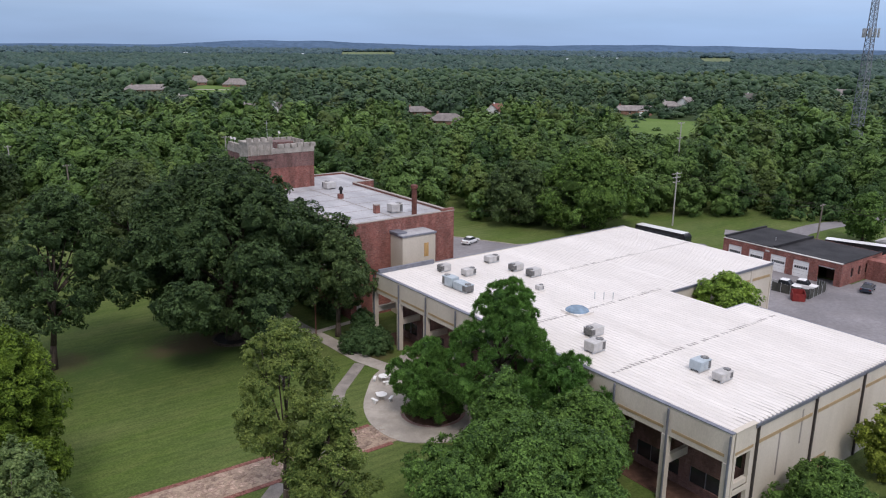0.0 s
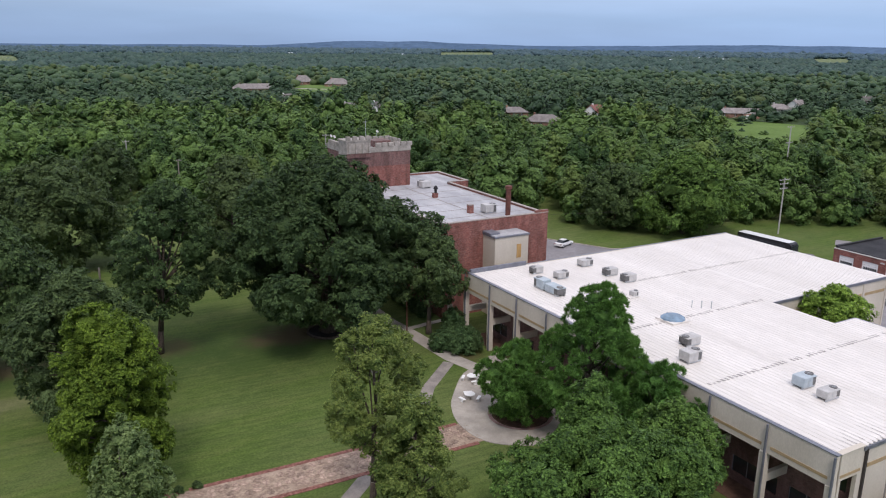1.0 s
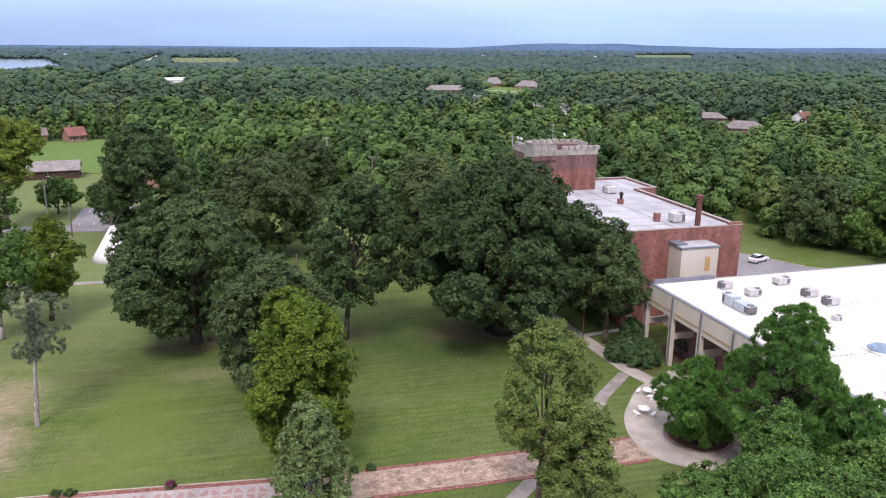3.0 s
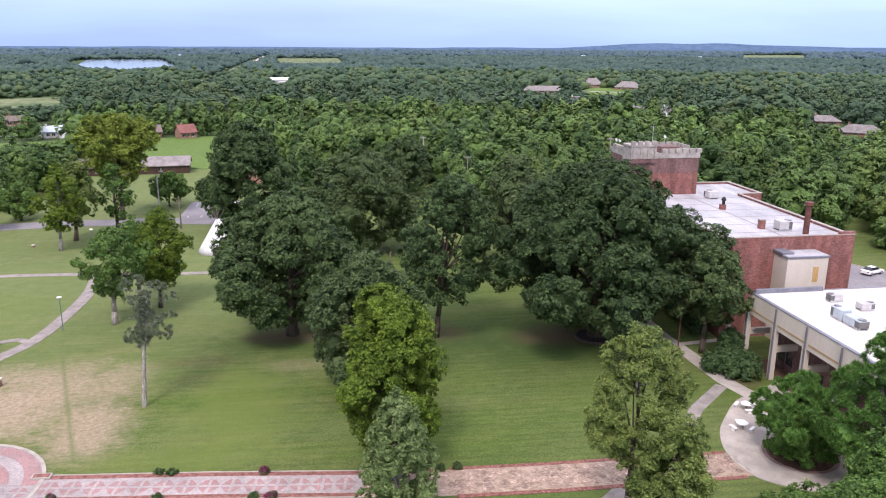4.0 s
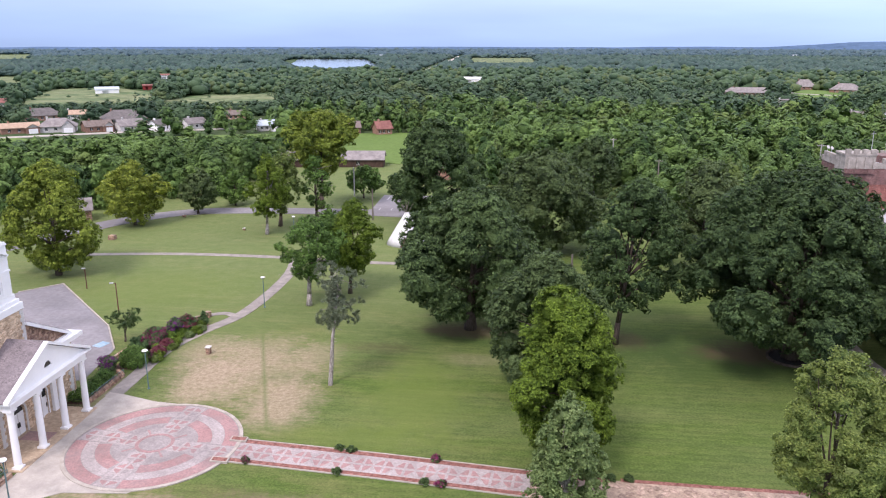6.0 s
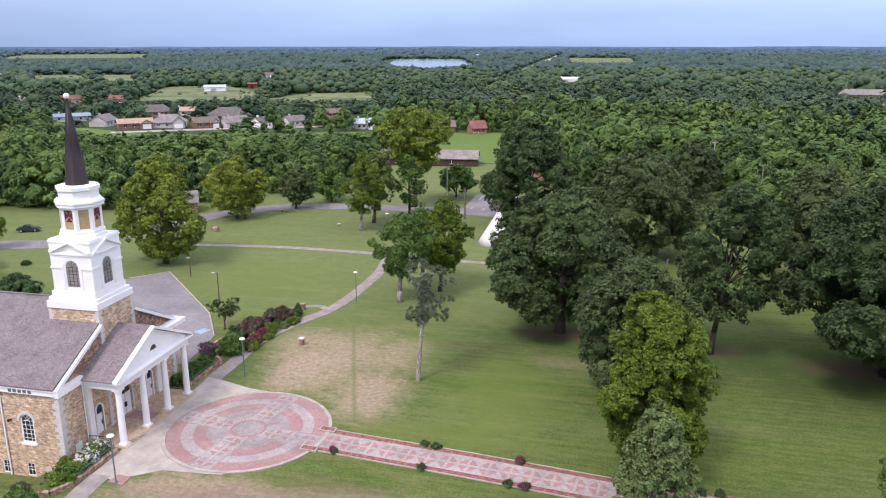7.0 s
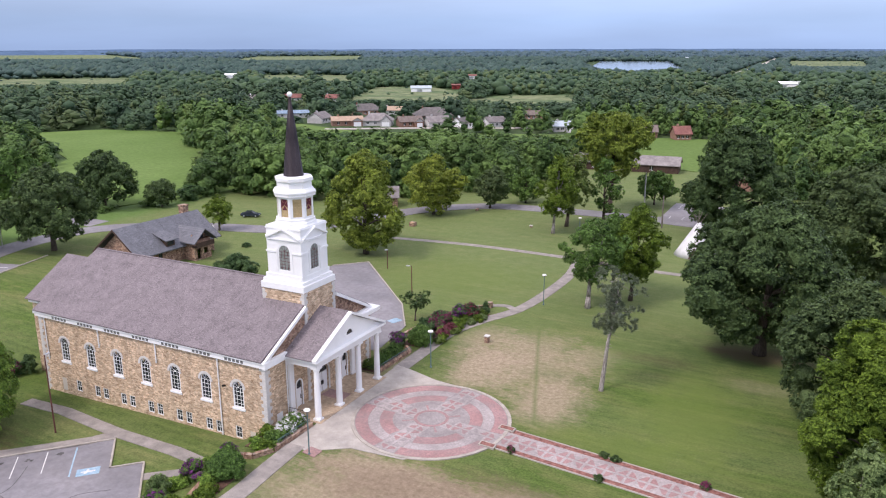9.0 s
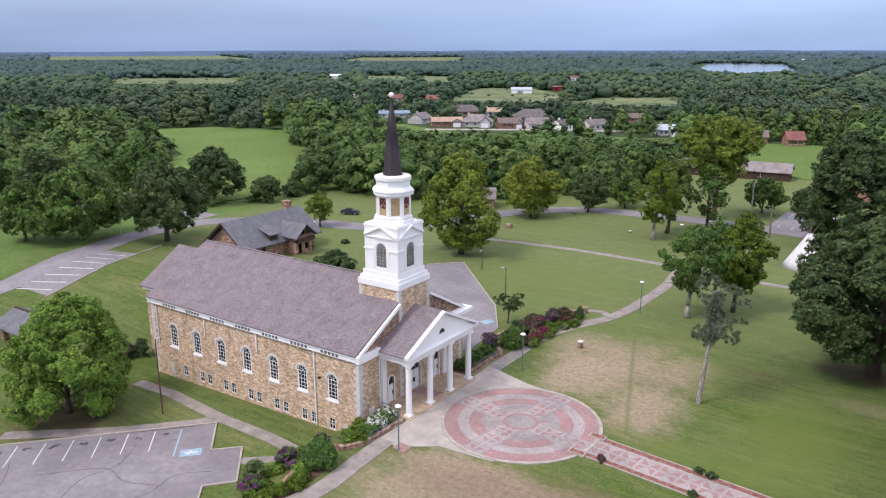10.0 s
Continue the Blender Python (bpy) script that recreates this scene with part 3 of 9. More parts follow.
gx, gy = spaced(-4900, 4900, -160, -20, 1.5), spaced(-4900, 4900, 20, 110, 1.5)
co = [(x, y, ground_z(x, y)) for y in gy for x in gx]
w = len(gx)
faces = [(j * w + i, j * w + i + 1, (j + 1) * w + i + 1, (j + 1) * w + i) for j in range(len(gy) - 1) for i in range(w - 1)]
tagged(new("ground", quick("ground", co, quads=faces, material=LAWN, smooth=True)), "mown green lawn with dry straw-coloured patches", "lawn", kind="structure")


def ribbon(bm, line, width, lift=0.06, step=1.5, cross=2):
    """A strip of paving that follows the ground, with its edges turned down into it."""
    pts = []
    for a, b in zip(line, line[1:]):
        a, b = Vector(a), Vector(b)
        n = max(1, round((b - a).length / step))
        pts += [a.lerp(b, i / n) for i in range(n)]
    pts.append(Vector(line[-1]))
    rows = []
    for i, p in enumerate(pts):
        d = (pts[min(i + 1, len(pts) - 1)] - pts[max(i - 1, 0)]).normalized()
        side = Vector((-d.y, d.x))
        row = []
        for k in range(cross + 1):
            q = p + side * width * (k / cross - 0.5)
            row.append((q.x, q.y, ground_z(q.x, q.y) + lift))
        row = [(row[0][0], row[0][1], row[0][2] - 0.3)] + row + [(row[-1][0], row[-1][1], row[-1][2] - 0.3)]
        rows.append([bm.verts.new(v) for v in row])
    for a, b in zip(rows, rows[1:]):
        for k in range(len(a) - 1):
            bm.faces.new((a[k], b[k], b[k + 1], a[k + 1]))
    bmesh.ops.recalc_face_normals(bm, faces=bm.faces)
    return bm


def sheet(bm, pts, lift=0.05, thick=0.3):
    """A flat-laid slab over an outline on the ground."""
    vs = [(x, y, ground_z(x, y) + lift) for x, y in pts]
    prism(bm, [(x, y, z - thick) for x, y, z in vs], (0, 0, thick))
    bmesh.ops.recalc_face_normals(bm, faces=bm.faces)
    return bm


def curved(pts, n=6):
    """A smooth line through points on the plan."""
    out = []
    for i in range(len(pts) - 1):
        p0, p1, p2, p3 = (Vector(pts[min(max(k, 0), len(pts) - 1)]) for k in (i - 1, i, i + 1, i + 2))
        for k in range(n):
            s = k / n
            out.append(0.5 * (2 * p1 + (p2 - p0) * s + (2 * p0 - 5 * p1 + 4 * p2 - p3) * s * s + (3 * p1 - p0 - 3 * p2 + p3) * s ** 3))
    out.append(Vector(pts[-1]))
    return [tuple(p) for p in out]


# walks
def walkway(name, line, width, material, label, lift=0.06):
    return structure(name, ribbon(bmesh.new(), line, width, lift), material, label)


walkway("pavement", curved([(-46.4, 42), (-45.6, 46), (-46, 52), (-46.3, 56.5)]), 2.1, CONCRETE_OLD, "grey concrete walk in front of the church")
walkway("pavement", curved([(-46.6, 78), (-46.6, 84), (-46.6, 92), (-44.6, 99), (-41.6, 106), (-40.4, 116), (-40.3, 128), (-42, 138.4)]), 2.0, CONCRETE_OLD, "grey concrete walk curving across the lawn", 0.05)
walkway("pavement", curved([(-41.7, 105.6), (-44, 107), (-47, 105.5), (-48.6, 103.4)]), 1.2, CONCRETE_OLD, "narrow concrete spur walk", 0.035)
walkway("pavement", curved([(-85, 137), (-66, 139.4), (-46, 139), (-27, 137), (-8, 137.5)]), 1.7, CONCRETE_OLD, "thin concrete walk across the lawn", 0.03)
walkway("pavement", [(45.9, 112), (45.8, 97), (46.6, 90), (47.2, 81), (48.8, 75)], 2.2, CONCRETE, "concrete walk beside the brick building", 0.05)
walkway("pavement", [(54, 94), (46.2, 93)], 1.0, CONCRETE, "short concrete walk to a door", 0.035)
walkway("pavement", [(52, 85.5), (46.8, 86)], 1.4, CONCRETE, "short concrete walk to the hall", 0.035)
walkway("pavement", [(46.2, 79.8), (40.3, 74.4), (36.5, 69.3), (33, 62)], 1.5, CONCRETE_OLD, "worn stone path through the grass", 0.035)
walkway("pavement", [(26, 60), (22, 56.5), (12, 50)], 1.6, CONCRETE_OLD, "worn concrete path", 0.03)
walkway("pavement", [(-87, 54.2), (-80, 54.4), (-69.5, 53.2), (-60, 52.9), (-55.3, 52.3), (-50.6, 51.4)], 1.7, CONCRETE_OLD, "concrete walk along the church wall", 0.07)
walkway("pavement", [(-87, 36.6), (-77, 44.3), (-70.6, 50.6), (-69.2, 53)], 1.9, CONCRETE_OLD, "concrete walk beside the parking lot", 0.05)
walkway("pavement", [(-59.2, 47.5), (-55, 51)], 1.3, CONCRETE_OLD, "short concrete walk", 0.05)
# plaza in front of the portico
structure("pavement", sheet(bmesh.new(), [(-47.2, 56.3), (-44.6, 56), (-41, 58.5), (-35, 59), (-31, 64), (-31, 72), (-35, 76.5), (-41, 77.2), (-45.4, 78.6), (-47.4, 79)], 0.055), CONCRETE, "pale concrete forecourt of the church")
structure("pavement", sheet(bmesh.new(), [(-44.9, 55.6), (-43.2, 55.3), (-43.2, 56.7), (-44.7, 56.9)], 0.075), PAVER_RED, "small red brick pad at the walk's corner")

# round paved plaza: rings of pavers
CX, CY, R = -36.6, 68.0, 8.75
plaza = thing("paved_circle", CX, CY, 0.06, "round plaza of pink and grey brick rings with a pale rim", "plaza", kind="structure")


def ring_sector(r0, r1, a0, a1, z0, z1, seg=3.0):
    bm = bmesh.new()
    n = max(2, int((a1 - a0) / seg))
    inner = [(CX + r0 * math.cos(radians(a0 + (a1 - a0) * i / n)), CY + r0 * math.sin(radians(a0 + (a1 - a0) * i / n))) for i in range(n + 1)]
    outer = [(CX + r1 * math.cos(radians(a0 + (a1 - a0) * i / n)), CY + r1 * math.sin(radians(a0 + (a1 - a0) * i / n))) for i in range(n + 1)]
    for i in range(n):
        prism(bm, [(*inner[i], z0), (*outer[i], z0), (*outer[i + 1], z0), (*inner[i + 1], z0)], (0, 0, z1 - z0))
    bmesh.ops.remove_doubles(bm, verts=bm.verts, dist=0.001)
    bmesh.ops.recalc_face_normals(bm, faces=bm.faces)
    return bm


part("bed", turned(bmesh.new(), [(R - 0.1, -0.1), (R - 0.1, 0.012)], CX, CY, 0.06, 72), PAVER_GREY, plaza)
part("rim", ring_sector(R - 0.25, R + 0.12, 0, 360, -0.05, 0.12), KERB, plaza, "pale concrete rim")
for r0, r1, m, name in ((7.0, 8.4, PAVER_PINK, "outer_ring"), (5.75, 6.95, PAVER_PALE, "pale_ring"), (4.3, 5.7, PAVER_PINK, "red_ring"), (3.3, 4.25, PAVER_GREY, "grey_ring"), (1.7, 3.25, PAVER_PINK, "inner_ring")):
    for q in range(4):
        gap = math.degrees(math.asin(min(1.15 / r0, 1)))
        part(name, ring_sector(r0, r1, q * 90 - 8 + gap, q * 90 + 82 - gap, 0.0, 0.078), m, plaza)


def checker(parent, x0, y0, ux, length, width, z, tone_a, tone_b, bays):
    """A paved band of square bays, each with a cross of pale pavers and darker triangles."""
    ux = Vector(ux).normalized()
    uy = Vector((-ux.y, ux.x))
    o = Vector((x0, y0))
    bay = length / bays

    def at(u, v):
        q = o + ux * u + uy * v
        return (q.x, q.y, z)

    for i in range(bays):
        if parent is plaza and 2 < i < bays - 3:
            continue
        c = bay * (i + 0.5)
        for k, (du, dv) in enumerate(((1, 1), (-1, 1), (-1, -1), (1, -1))):
            bm = bmesh.new()
            a, b = bay * 0.07, width * 0.07
            prism(bm, [at(c + du * a, dv * b), at(c + du * bay * 0.46, dv * b), at(c + du * bay * 0.2, dv * width * 0.4), at(c + du * a, dv * width * 0.42)], (0, 0, 0.016))
            bmesh.ops.recalc_face_normals(bm, faces=bm.faces)
            part("paver_field", bm, tone_a if (i + k) % 3 else tone_b, parent)


for turn in (-8, 82):
    d = (math.cos(radians(turn)), math.sin(radians(turn)))
    bm = bmesh.new()
    u, v = Vector(d), Vector((-d[1], d[0]))
    c = Vector((CX, CY))
    prism(bm, [(*(c - u * 8.3 - v * 1.08), 0.0), (*(c + u * 8.3 - v * 1.08), 0.0), (*(c + u * 8.3 + v * 1.08), 0.0), (*(c - u * 8.3 + v * 1.08), 0.0)], (0, 0, 0.081 if turn < 0 else 0.0765))
    part("cross_band", bm, PAVER_PALE, plaza)
    checker(plaza, CX - d[0] * 8.2, CY - d[1] * 8.2, d, 16.4, 2.1, 0.0715, PAVER_PINK, PAVER_GREY, 8)

part("centre_disc", turned(bmesh.new(), [(1.55, 0), (1.55, 0.03)], CX, CY, 0.075, 32), PAVER_GREY, plaza)
part("centre_ring", ring_sector(1.6, 1.95, 0, 360, 0.07, 0.1), PAVER_PINK, plaza)

# straight paved walk from the plaza, with a border bed of red gravel on both sides
brick_walk = thing("brick_walk", 0, 65, 0.05, "straight walk of pink brick pavers with red gravel borders", "walkway", kind="structure")
WALK = [(-28.4, 67.55), (-12.5, 65.95), (2.0, 64.2)]
part("paving", ribbon(bmesh.new(), WALK, 3.0, 0.075), PAVER_PALE, brick_walk)
d = (Vector(WALK[2]) - Vector(WALK[0])).normalized()
checker(brick_walk, -28, 67.5, (d.x, d.y), 29.6, 2.6, 0.07, PAVER_PINK, PAVER_PINK, 14)
for s in (-1, 1):
    n = Vector((-d.y, d.x)) * s * 1.85
    part("gravel_border", ribbon(bmesh.new(), [(p[0] + n.x, p[1] + n.y) for p in WALK] + ([(9.5, 63 + 2.4 * s)] if s > 0 else []), 0.7, 0.06), GRAVEL_RED, brick_walk, "red gravel border")
    e = Vector((-d.y, d.x)) * s * 2.25
    part("kerb", ribbon(bmesh.new(), [(p[0] + e.x, p[1] + e.y) for p in WALK], 0.12, 0.12), KERB, brick_walk)
    c = Vector((-28.6, 67.5)) + Vector((-d.y, d.x)) * s * 2.1
    part("corner_planter", solid([(c.x - 0.7, c.y - 0.45, 0), (c.x + 1.1, c.y - 0.55, 0), (c.x + 1.1, c.y + 0.35, 0), (c.x - 0.7, c.y + 0.45, 0)], (0, 0, 0.22)), KERB, brick_walk)
    part("planter_fill", solid([(c.x - 0.55, c.y - 0.3, 0.1), (c.x + 0.95, c.y - 0.4, 0.1), (c.x + 0.95, c.y + 0.2, 0.1), (c.x - 0.55, c.y + 0.3, 0.1)], (0, 0, 0.15)), GRAVEL_RED, brick_walk)

# the same walk goes on as bare flagstones, where its pavers are gone
stone_walk = thing("flagstone_walk", 20, 62.8, 0.03, "worn walk of broken flagstones with red gravel edges", "walkway", kind="structure")
part("bedding", ribbon(bmesh.new(), [(2.0, 64.2), (8, 63.4), (20, 62.9), (39.6, 62.6)], 4.4, 0.045), FLAG_BED, stone_walk)
rnd = random.Random(7)
flags = []
for k in range(5):
    bm = bmesh.new()
    pts = []
    n = rnd.choice((5, 6, 7))
    for i in range(n):
        a = math.tau * (i + rnd.uniform(-0.25, 0.25)) / n
        r = rnd.uniform(0.36, 0.5)
        pts.append((r * math.cos(a), r * math.sin(a), 0))
    prism(bm, pts, (0, 0, 0.05))
    bmesh.ops.recalc_face_normals(bm, faces=bm.faces)
    flags.append(mesh_of("flagstone", bm, FLAGSTONE))
for i in range(44):
    for j in range(4):
        if rnd.random() < 0.8:
            x = 2.6 + i * 0.85 + rnd.uniform(-0.2, 0.2)
            y = 64.1 - 0.9 * ease((x - 2) / 12) - 0.012 * x + (j - 1.5) * 0.88 + rnd.uniform(-0.18, 0.18)
            part("flagstone", rnd.choice(flags), None, stone_walk, at=pose(x, y, 0.03, 0, 0, rnd.uniform(0, 360)) @ Matrix.Diagonal((rnd.uniform(0.8, 1.25), rnd.uniform(0.7, 1.0), 1, 1)))
for s in (-1, 1):
    part("gravel_border", ribbon(bmesh.new(), [(10.5, 63.3 + 2.35 * s), (20, 62.9 + 2.35 * s), (38.6, 62.6 + 2.3 * s)], 0.55, 0.055), GRAVEL_RED, stone_walk, "red gravel border")

# curved patio of the hall
patio = thing("patio", 47, 67, 0.05, "curved pale concrete patio with a red brick ring", "patio", kind="structure")
rim = curved([(52.6, 79.4), (49.6, 77.6), (46, 75.8), (43, 72.6), (40.2, 68.8), (38.8, 64.5), (39.3, 60.4), (42, 57.8), (47, 55.6), (52.6, 55)], 4)
part("slab", sheet(bmesh.new(), rim + [(52.6, 55), (53.5, 55), (53.5, 79.4)], 0.08), CONCRETE, patio)
bm = bmesh.new()
for i in range(24):
    for r, t_ in ((3.3, 0.35),):
        a, b = radians(i * 15), radians(i * 15 + 15)
        prism(bm, [(46 + r * math.cos(a), 63.4 + r * math.sin(a), 0.07), (46 + (r + t_) * math.cos(a), 63.4 + (r + t_) * math.sin(a), 0.07), (46 + (r + t_) * math.cos(b), 63.4 + (r + t_) * math.sin(b), 0.07), (46 + r * math.cos(b), 63.4 + r * math.sin(b), 0.07)], (0, 0, 0.03))
bmesh.ops.recalc_face_normals(bm, faces=bm.faces)
part("brick_ring", bm, PAVER_RED, patio)
part("planter_bed", turned(bmesh.new(), [(3.25, 0), (3.2, 0.16)], 46, 63.4, 0, 32), MULCH, patio)
part("drain_cover", turned(bmesh.new(), [(0.6, 0), (0.6, 0.03)], 50, 75.9, 0.07, 18), IRON, patio)

# roads and parking
walkway("road", curved([(-150, 20), (-144.5, 50), (-144.5, 66), (-144.5, 80), (-149, 96), (-148, 112), (-138, 122), (-124, 128), (-112, 131.5), (-104, 139), (-97, 154), (-91, 166), (-80, 176.5), (-66, 180), (-40, 181), (-22, 179.5), (4, 184)]), 6.6, ASPHALT, "pale worn asphalt drive winding round the lawn", 0.07)
walkway("road", curved([(-151, 118), (-160, 117), (-175, 112), (-205, 106)]), 6, ASPHALT, "side road leaving the drive", 0.05)
structure("parking_bay", ribbon(bmesh.new(), [(-136.5, 66.5), (-136.5, 76), (-139.3, 86)], 9.5, 0.05), ASPHALT, "asphalt parking bay beside the drive")
structure("parking_lot", sheet(bmesh.new(), [(-36, 178), (-24, 176), (-22, 203), (-36, 203)], 0.055), ASPHALT, "small asphalt parking lot")
structure("parking_lot", sheet(bmesh.new(), [(-82, 113.5), (-77.2, 118.6), (-59, 100), (-53.6, 91.6), (-52.4, 82), (-58, 80.3), (-70, 80.3), (-86, 96)], 0.05), ASPHALT, "asphalt yard behind the church tower")
lot = [(-98, 21.5), (-84.7, 35.3), (-70.7, 49.6), (-68.3, 52.0), (-63.6, 47.4), (-61.2, 49.7), (-56.2, 44.6), (-58.4, 42.1), (-56.5, 40), (-56.5, 24), (-80, 10)]
structure("parking_lot", sheet(bmesh.new(), lot, 0.05), ASPHALT, "grey asphalt parking lot below the church")
structure("yard", sheet(bmesh.new(), [(86, 112.2), (96.4, 127.6), (103.6, 114), (112.4, 109), (128, 104), (137, 92), (131, 84), (134, 60), (180, 60), (170, 20), (104, 0), (84, 20), (84, 90), (72.6, 88), (72.6, 96)], 0.04), ASPHALT, "wide pale asphalt yard behind the hall")
walkway("road", curved([(150, 96), (157, 86), (165, 86.5), (178, 86), (200, 80)]), 5, ASPHALT, "pale gravel lane past the garage", 0.05)

# kerbs
for line in (lot[1:3], lot[2:4], lot[3:5], lot[4:6], lot[5:7], lot[6:8], lot[7:9], [(-82, 113.5), (-77.2, 118.6)], [(-77.2, 118.6), (-59, 100)], [(-59, 100), (-53.6, 91.6)], [(96.4, 127.6), (103.6, 114)], [(103.6, 114), (112.4, 109)],
             [(-131.6, 66), (-131.6, 76)], [(-131.6, 76), (-136.6, 94)]):
    structure("kerb", ribbon(bmesh.new(), line, 0.2, 0.17), KERB, "weathered concrete kerb")


# painted lines
def stripe(x0, y0, x1, y1, width, material, label):
    a, b = Vector((x0, y0)), Vector((x1, y1))
    bm = bmesh.new()
    ribbon(bm, [tuple(a), tuple(b)], width, 0.058, 3, 1)
    tagged(part("parking_line", bm, material, None), label, "line", "painted lines", "structure")


for i in range(9):
    x, y = -70.6 - i * 2.04, 48.9 - i * 2.1
    if i == 0:
        stripe(x, y, x + 4.6, y - 4.6, 0.16, PAINT_BLUE, "blue painted parking line on asphalt")
    else:
        stripe(x, y, x + 3.4, y - 3.3, 0.1, PAINT_LINE, "worn white painted parking line")
rnd = random.Random(17)
OIL = surface("oil_stain", (0.035, 0.033, 0.032), (0.11, 0.105, 0.10), 3.0, 0.6, contrast=0.4)
for i in range(8):
    x, y = -70.9 - i * 2.04, 46.9 - i * 2.1
    bm = bmesh.new()
    for k in range(3):
        cx_, cy_, r_ = x + rnd.uniform(-0.4, 0.4), y + rnd.uniform(-0.4, 0.4), rnd.uniform(0.15, 0.4)
        prism(bm, [(cx_ + r_ * rnd.uniform(0.6, 1.3) * math.cos(a * 0.7), cy_ + r_ * rnd.uniform(0.6, 1.3) * math.sin(a * 0.7), ground_z(cx_, cy_) + 0.04) for a in range(9)], (0, 0, 0.014 + 0.002 * k))
    bmesh.ops.recalc_face_normals(bm, faces=bm.faces)
    tagged(part("oil_stain", bm, OIL), "dark oil stain on a worn parking place", "stain", "oil stains", "structure")
for line in ([(-62, 40), (-66, 38.4), (-70, 38.8), (-75, 34)], [(-60, 44.5), (-62.5, 42), (-62, 38), (-64, 33)], [(-72, 44), (-69.5, 40), (-70, 36), (-67, 31)], [(-80, 34), (-76, 31), (-74, 26)]):
    bm = ribbon(bmesh.new(), curved(line, 5), 0.07, 0.056, 0.5, 1)
    tagged(part("tar_seam", bm, OIL), "thin dark tar-filled crack in the asphalt", "crack", "asphalt cracks", "structure")
bm = bmesh.new()
ribbon(bm, [(-65.9, 45.1), (-64.3, 46.7)], 1.5, 0.062, 3, 1)
tagged(part("parking_sign", bm, PAINT_BLUE), "blue painted square on the asphalt parking place", "marking", kind="structure")
bm = bmesh.new()
ribbon(bm, [(-65.6, 45.4), (-64.6, 46.4)], 0.3, 0.07, 3, 1)
ribbon(bm, [(-65.0, 45.4), (-65.4, 46.2)], 0.25, 0.072, 3, 1)
tagged(part("parking_symbol", bm, PAINT_LINE), "white wheelchair mark on the blue square", "marking", kind="structure")
bm = bmesh.new()
ribbon(bm, [(-56.6, 92.2), (-56, 94)], 1.5, 0.062, 3, 1)
tagged(part("parking_sign", bm, PAINT_BLUE), "blue painted square on the yard behind the church", "marking", kind="structure")
for i in range(7):
    y = 67.5 + i * 2.75
    stripe(-133 - max(0, i - 3) * 0.8, y + 0.8, -141 - max(0, i - 3) * 0.3, y - 1.6, 0.16, PAINT_LINE, "white painted parking line beside the drive")
for i in range(4):
    stripe(-34 + i * 3, 181, -34 + i * 3.1, 186, 0.14, PAINT_LINE, "white painted parking line in the small lot")
    stripe(-34 + i * 3, 196, -34 + i * 3.1, 201, 0.14, PAINT_LINE, "white painted parking line in the small lot")


# ---- the church ----
X0, X1, Y0, Y1, MID = -88.0, -51.3, 58.1, 78.2, 68.15
EAVE, RIDGE, FOOT = 7.7, 13.25, -3.6
church = thing("church", -70, MID, -2.6, "tan rubble-stone church with white trim, columned portico and steeple", "church")
arch_windows = [-83.6 + i * 4.72 for i in range(7)]
low_windows = []
for i in range(7):
    c = -82.3 + i * 4.62
    low_windows += [c - 0.75, c + 0.75] if 0 < i < 6 else [c + (0.5 if i == 0 else -1.0)]
holes = [(x - 0.78, x + 0.78, 1.5, 4.65, True) for x in arch_windows] + [(x - 0.48, x + 0.48, -2.25, -0.8, False) for x in low_windows]
part("wall", wall_along("x", X0, X1, FOOT, 7.0, Y0, Y0 + 0.45, holes), STONE, church)
part("wall", wall_along("x", X0, X1, FOOT, 7.0, Y1 - 0.45, Y1), STONE, church)
part("wall", wall_along("y", Y0 + 0.45, Y1 - 0.45, FOOT, 7.0, X0, X0 + 0.45), STONE, church)
front_holes = [(63.15, 64.15, 0.15, 3.4, True), (72.15, 73.15, 0.15, 3.4, True), (59.6, 60.6, -1.3, 0.95, False)]
part("wall", wall_along("y", Y0 + 0.45, 65.3, FOOT, 7.0, X1, X1 - 0.45, [h for h in front_holes if h[0] < 65]), STONE, church)
part("wall", wall_along("y", 71.1, Y1 - 0.45, FOOT, 7.0, X1, X1 - 0.45, [h for h in front_holes if h[0] > 70]), STONE, church)
for x in (X0 + 0.02, X1 - 0.42):
    part("gable", solid([(x, Y0 + 0.2, 7.0), (x, Y1 - 0.2, 7.0), (x, Y1 - 0.2, 7.93), (x, MID, 13.18), (x, Y0 + 0.2, 7.93)], (0.4, 0, 0)), STONE_RED if x > -60 else STONE, church)
# long cornice with its vents
for s, y in ((-1, Y0), (1, Y1)):
    out = y + s * 0.35
    a, b = sorted((y - s * 0.1, out))
    part("cornice", one(X0 - 0.25, X1 + 0.25, a, b, 7.0, 7.55), WHITE, church, "white painted cornice")
    a, b = sorted((y - s * 0.1, y + s * 0.5))
    part("gutter", one(X0 - 0.3, X1 + 0.3, a, b, 7.55, 7.7), WHITE, church)
for x in arch_windows:
    for k in range(5):
        part("vent", one(x - 1.3 + k * 0.56, x - 0.92 + k * 0.56, Y0 - 0.365, Y0 - 0.34, 7.1, 7.42), COIL, church, "small dark vent")
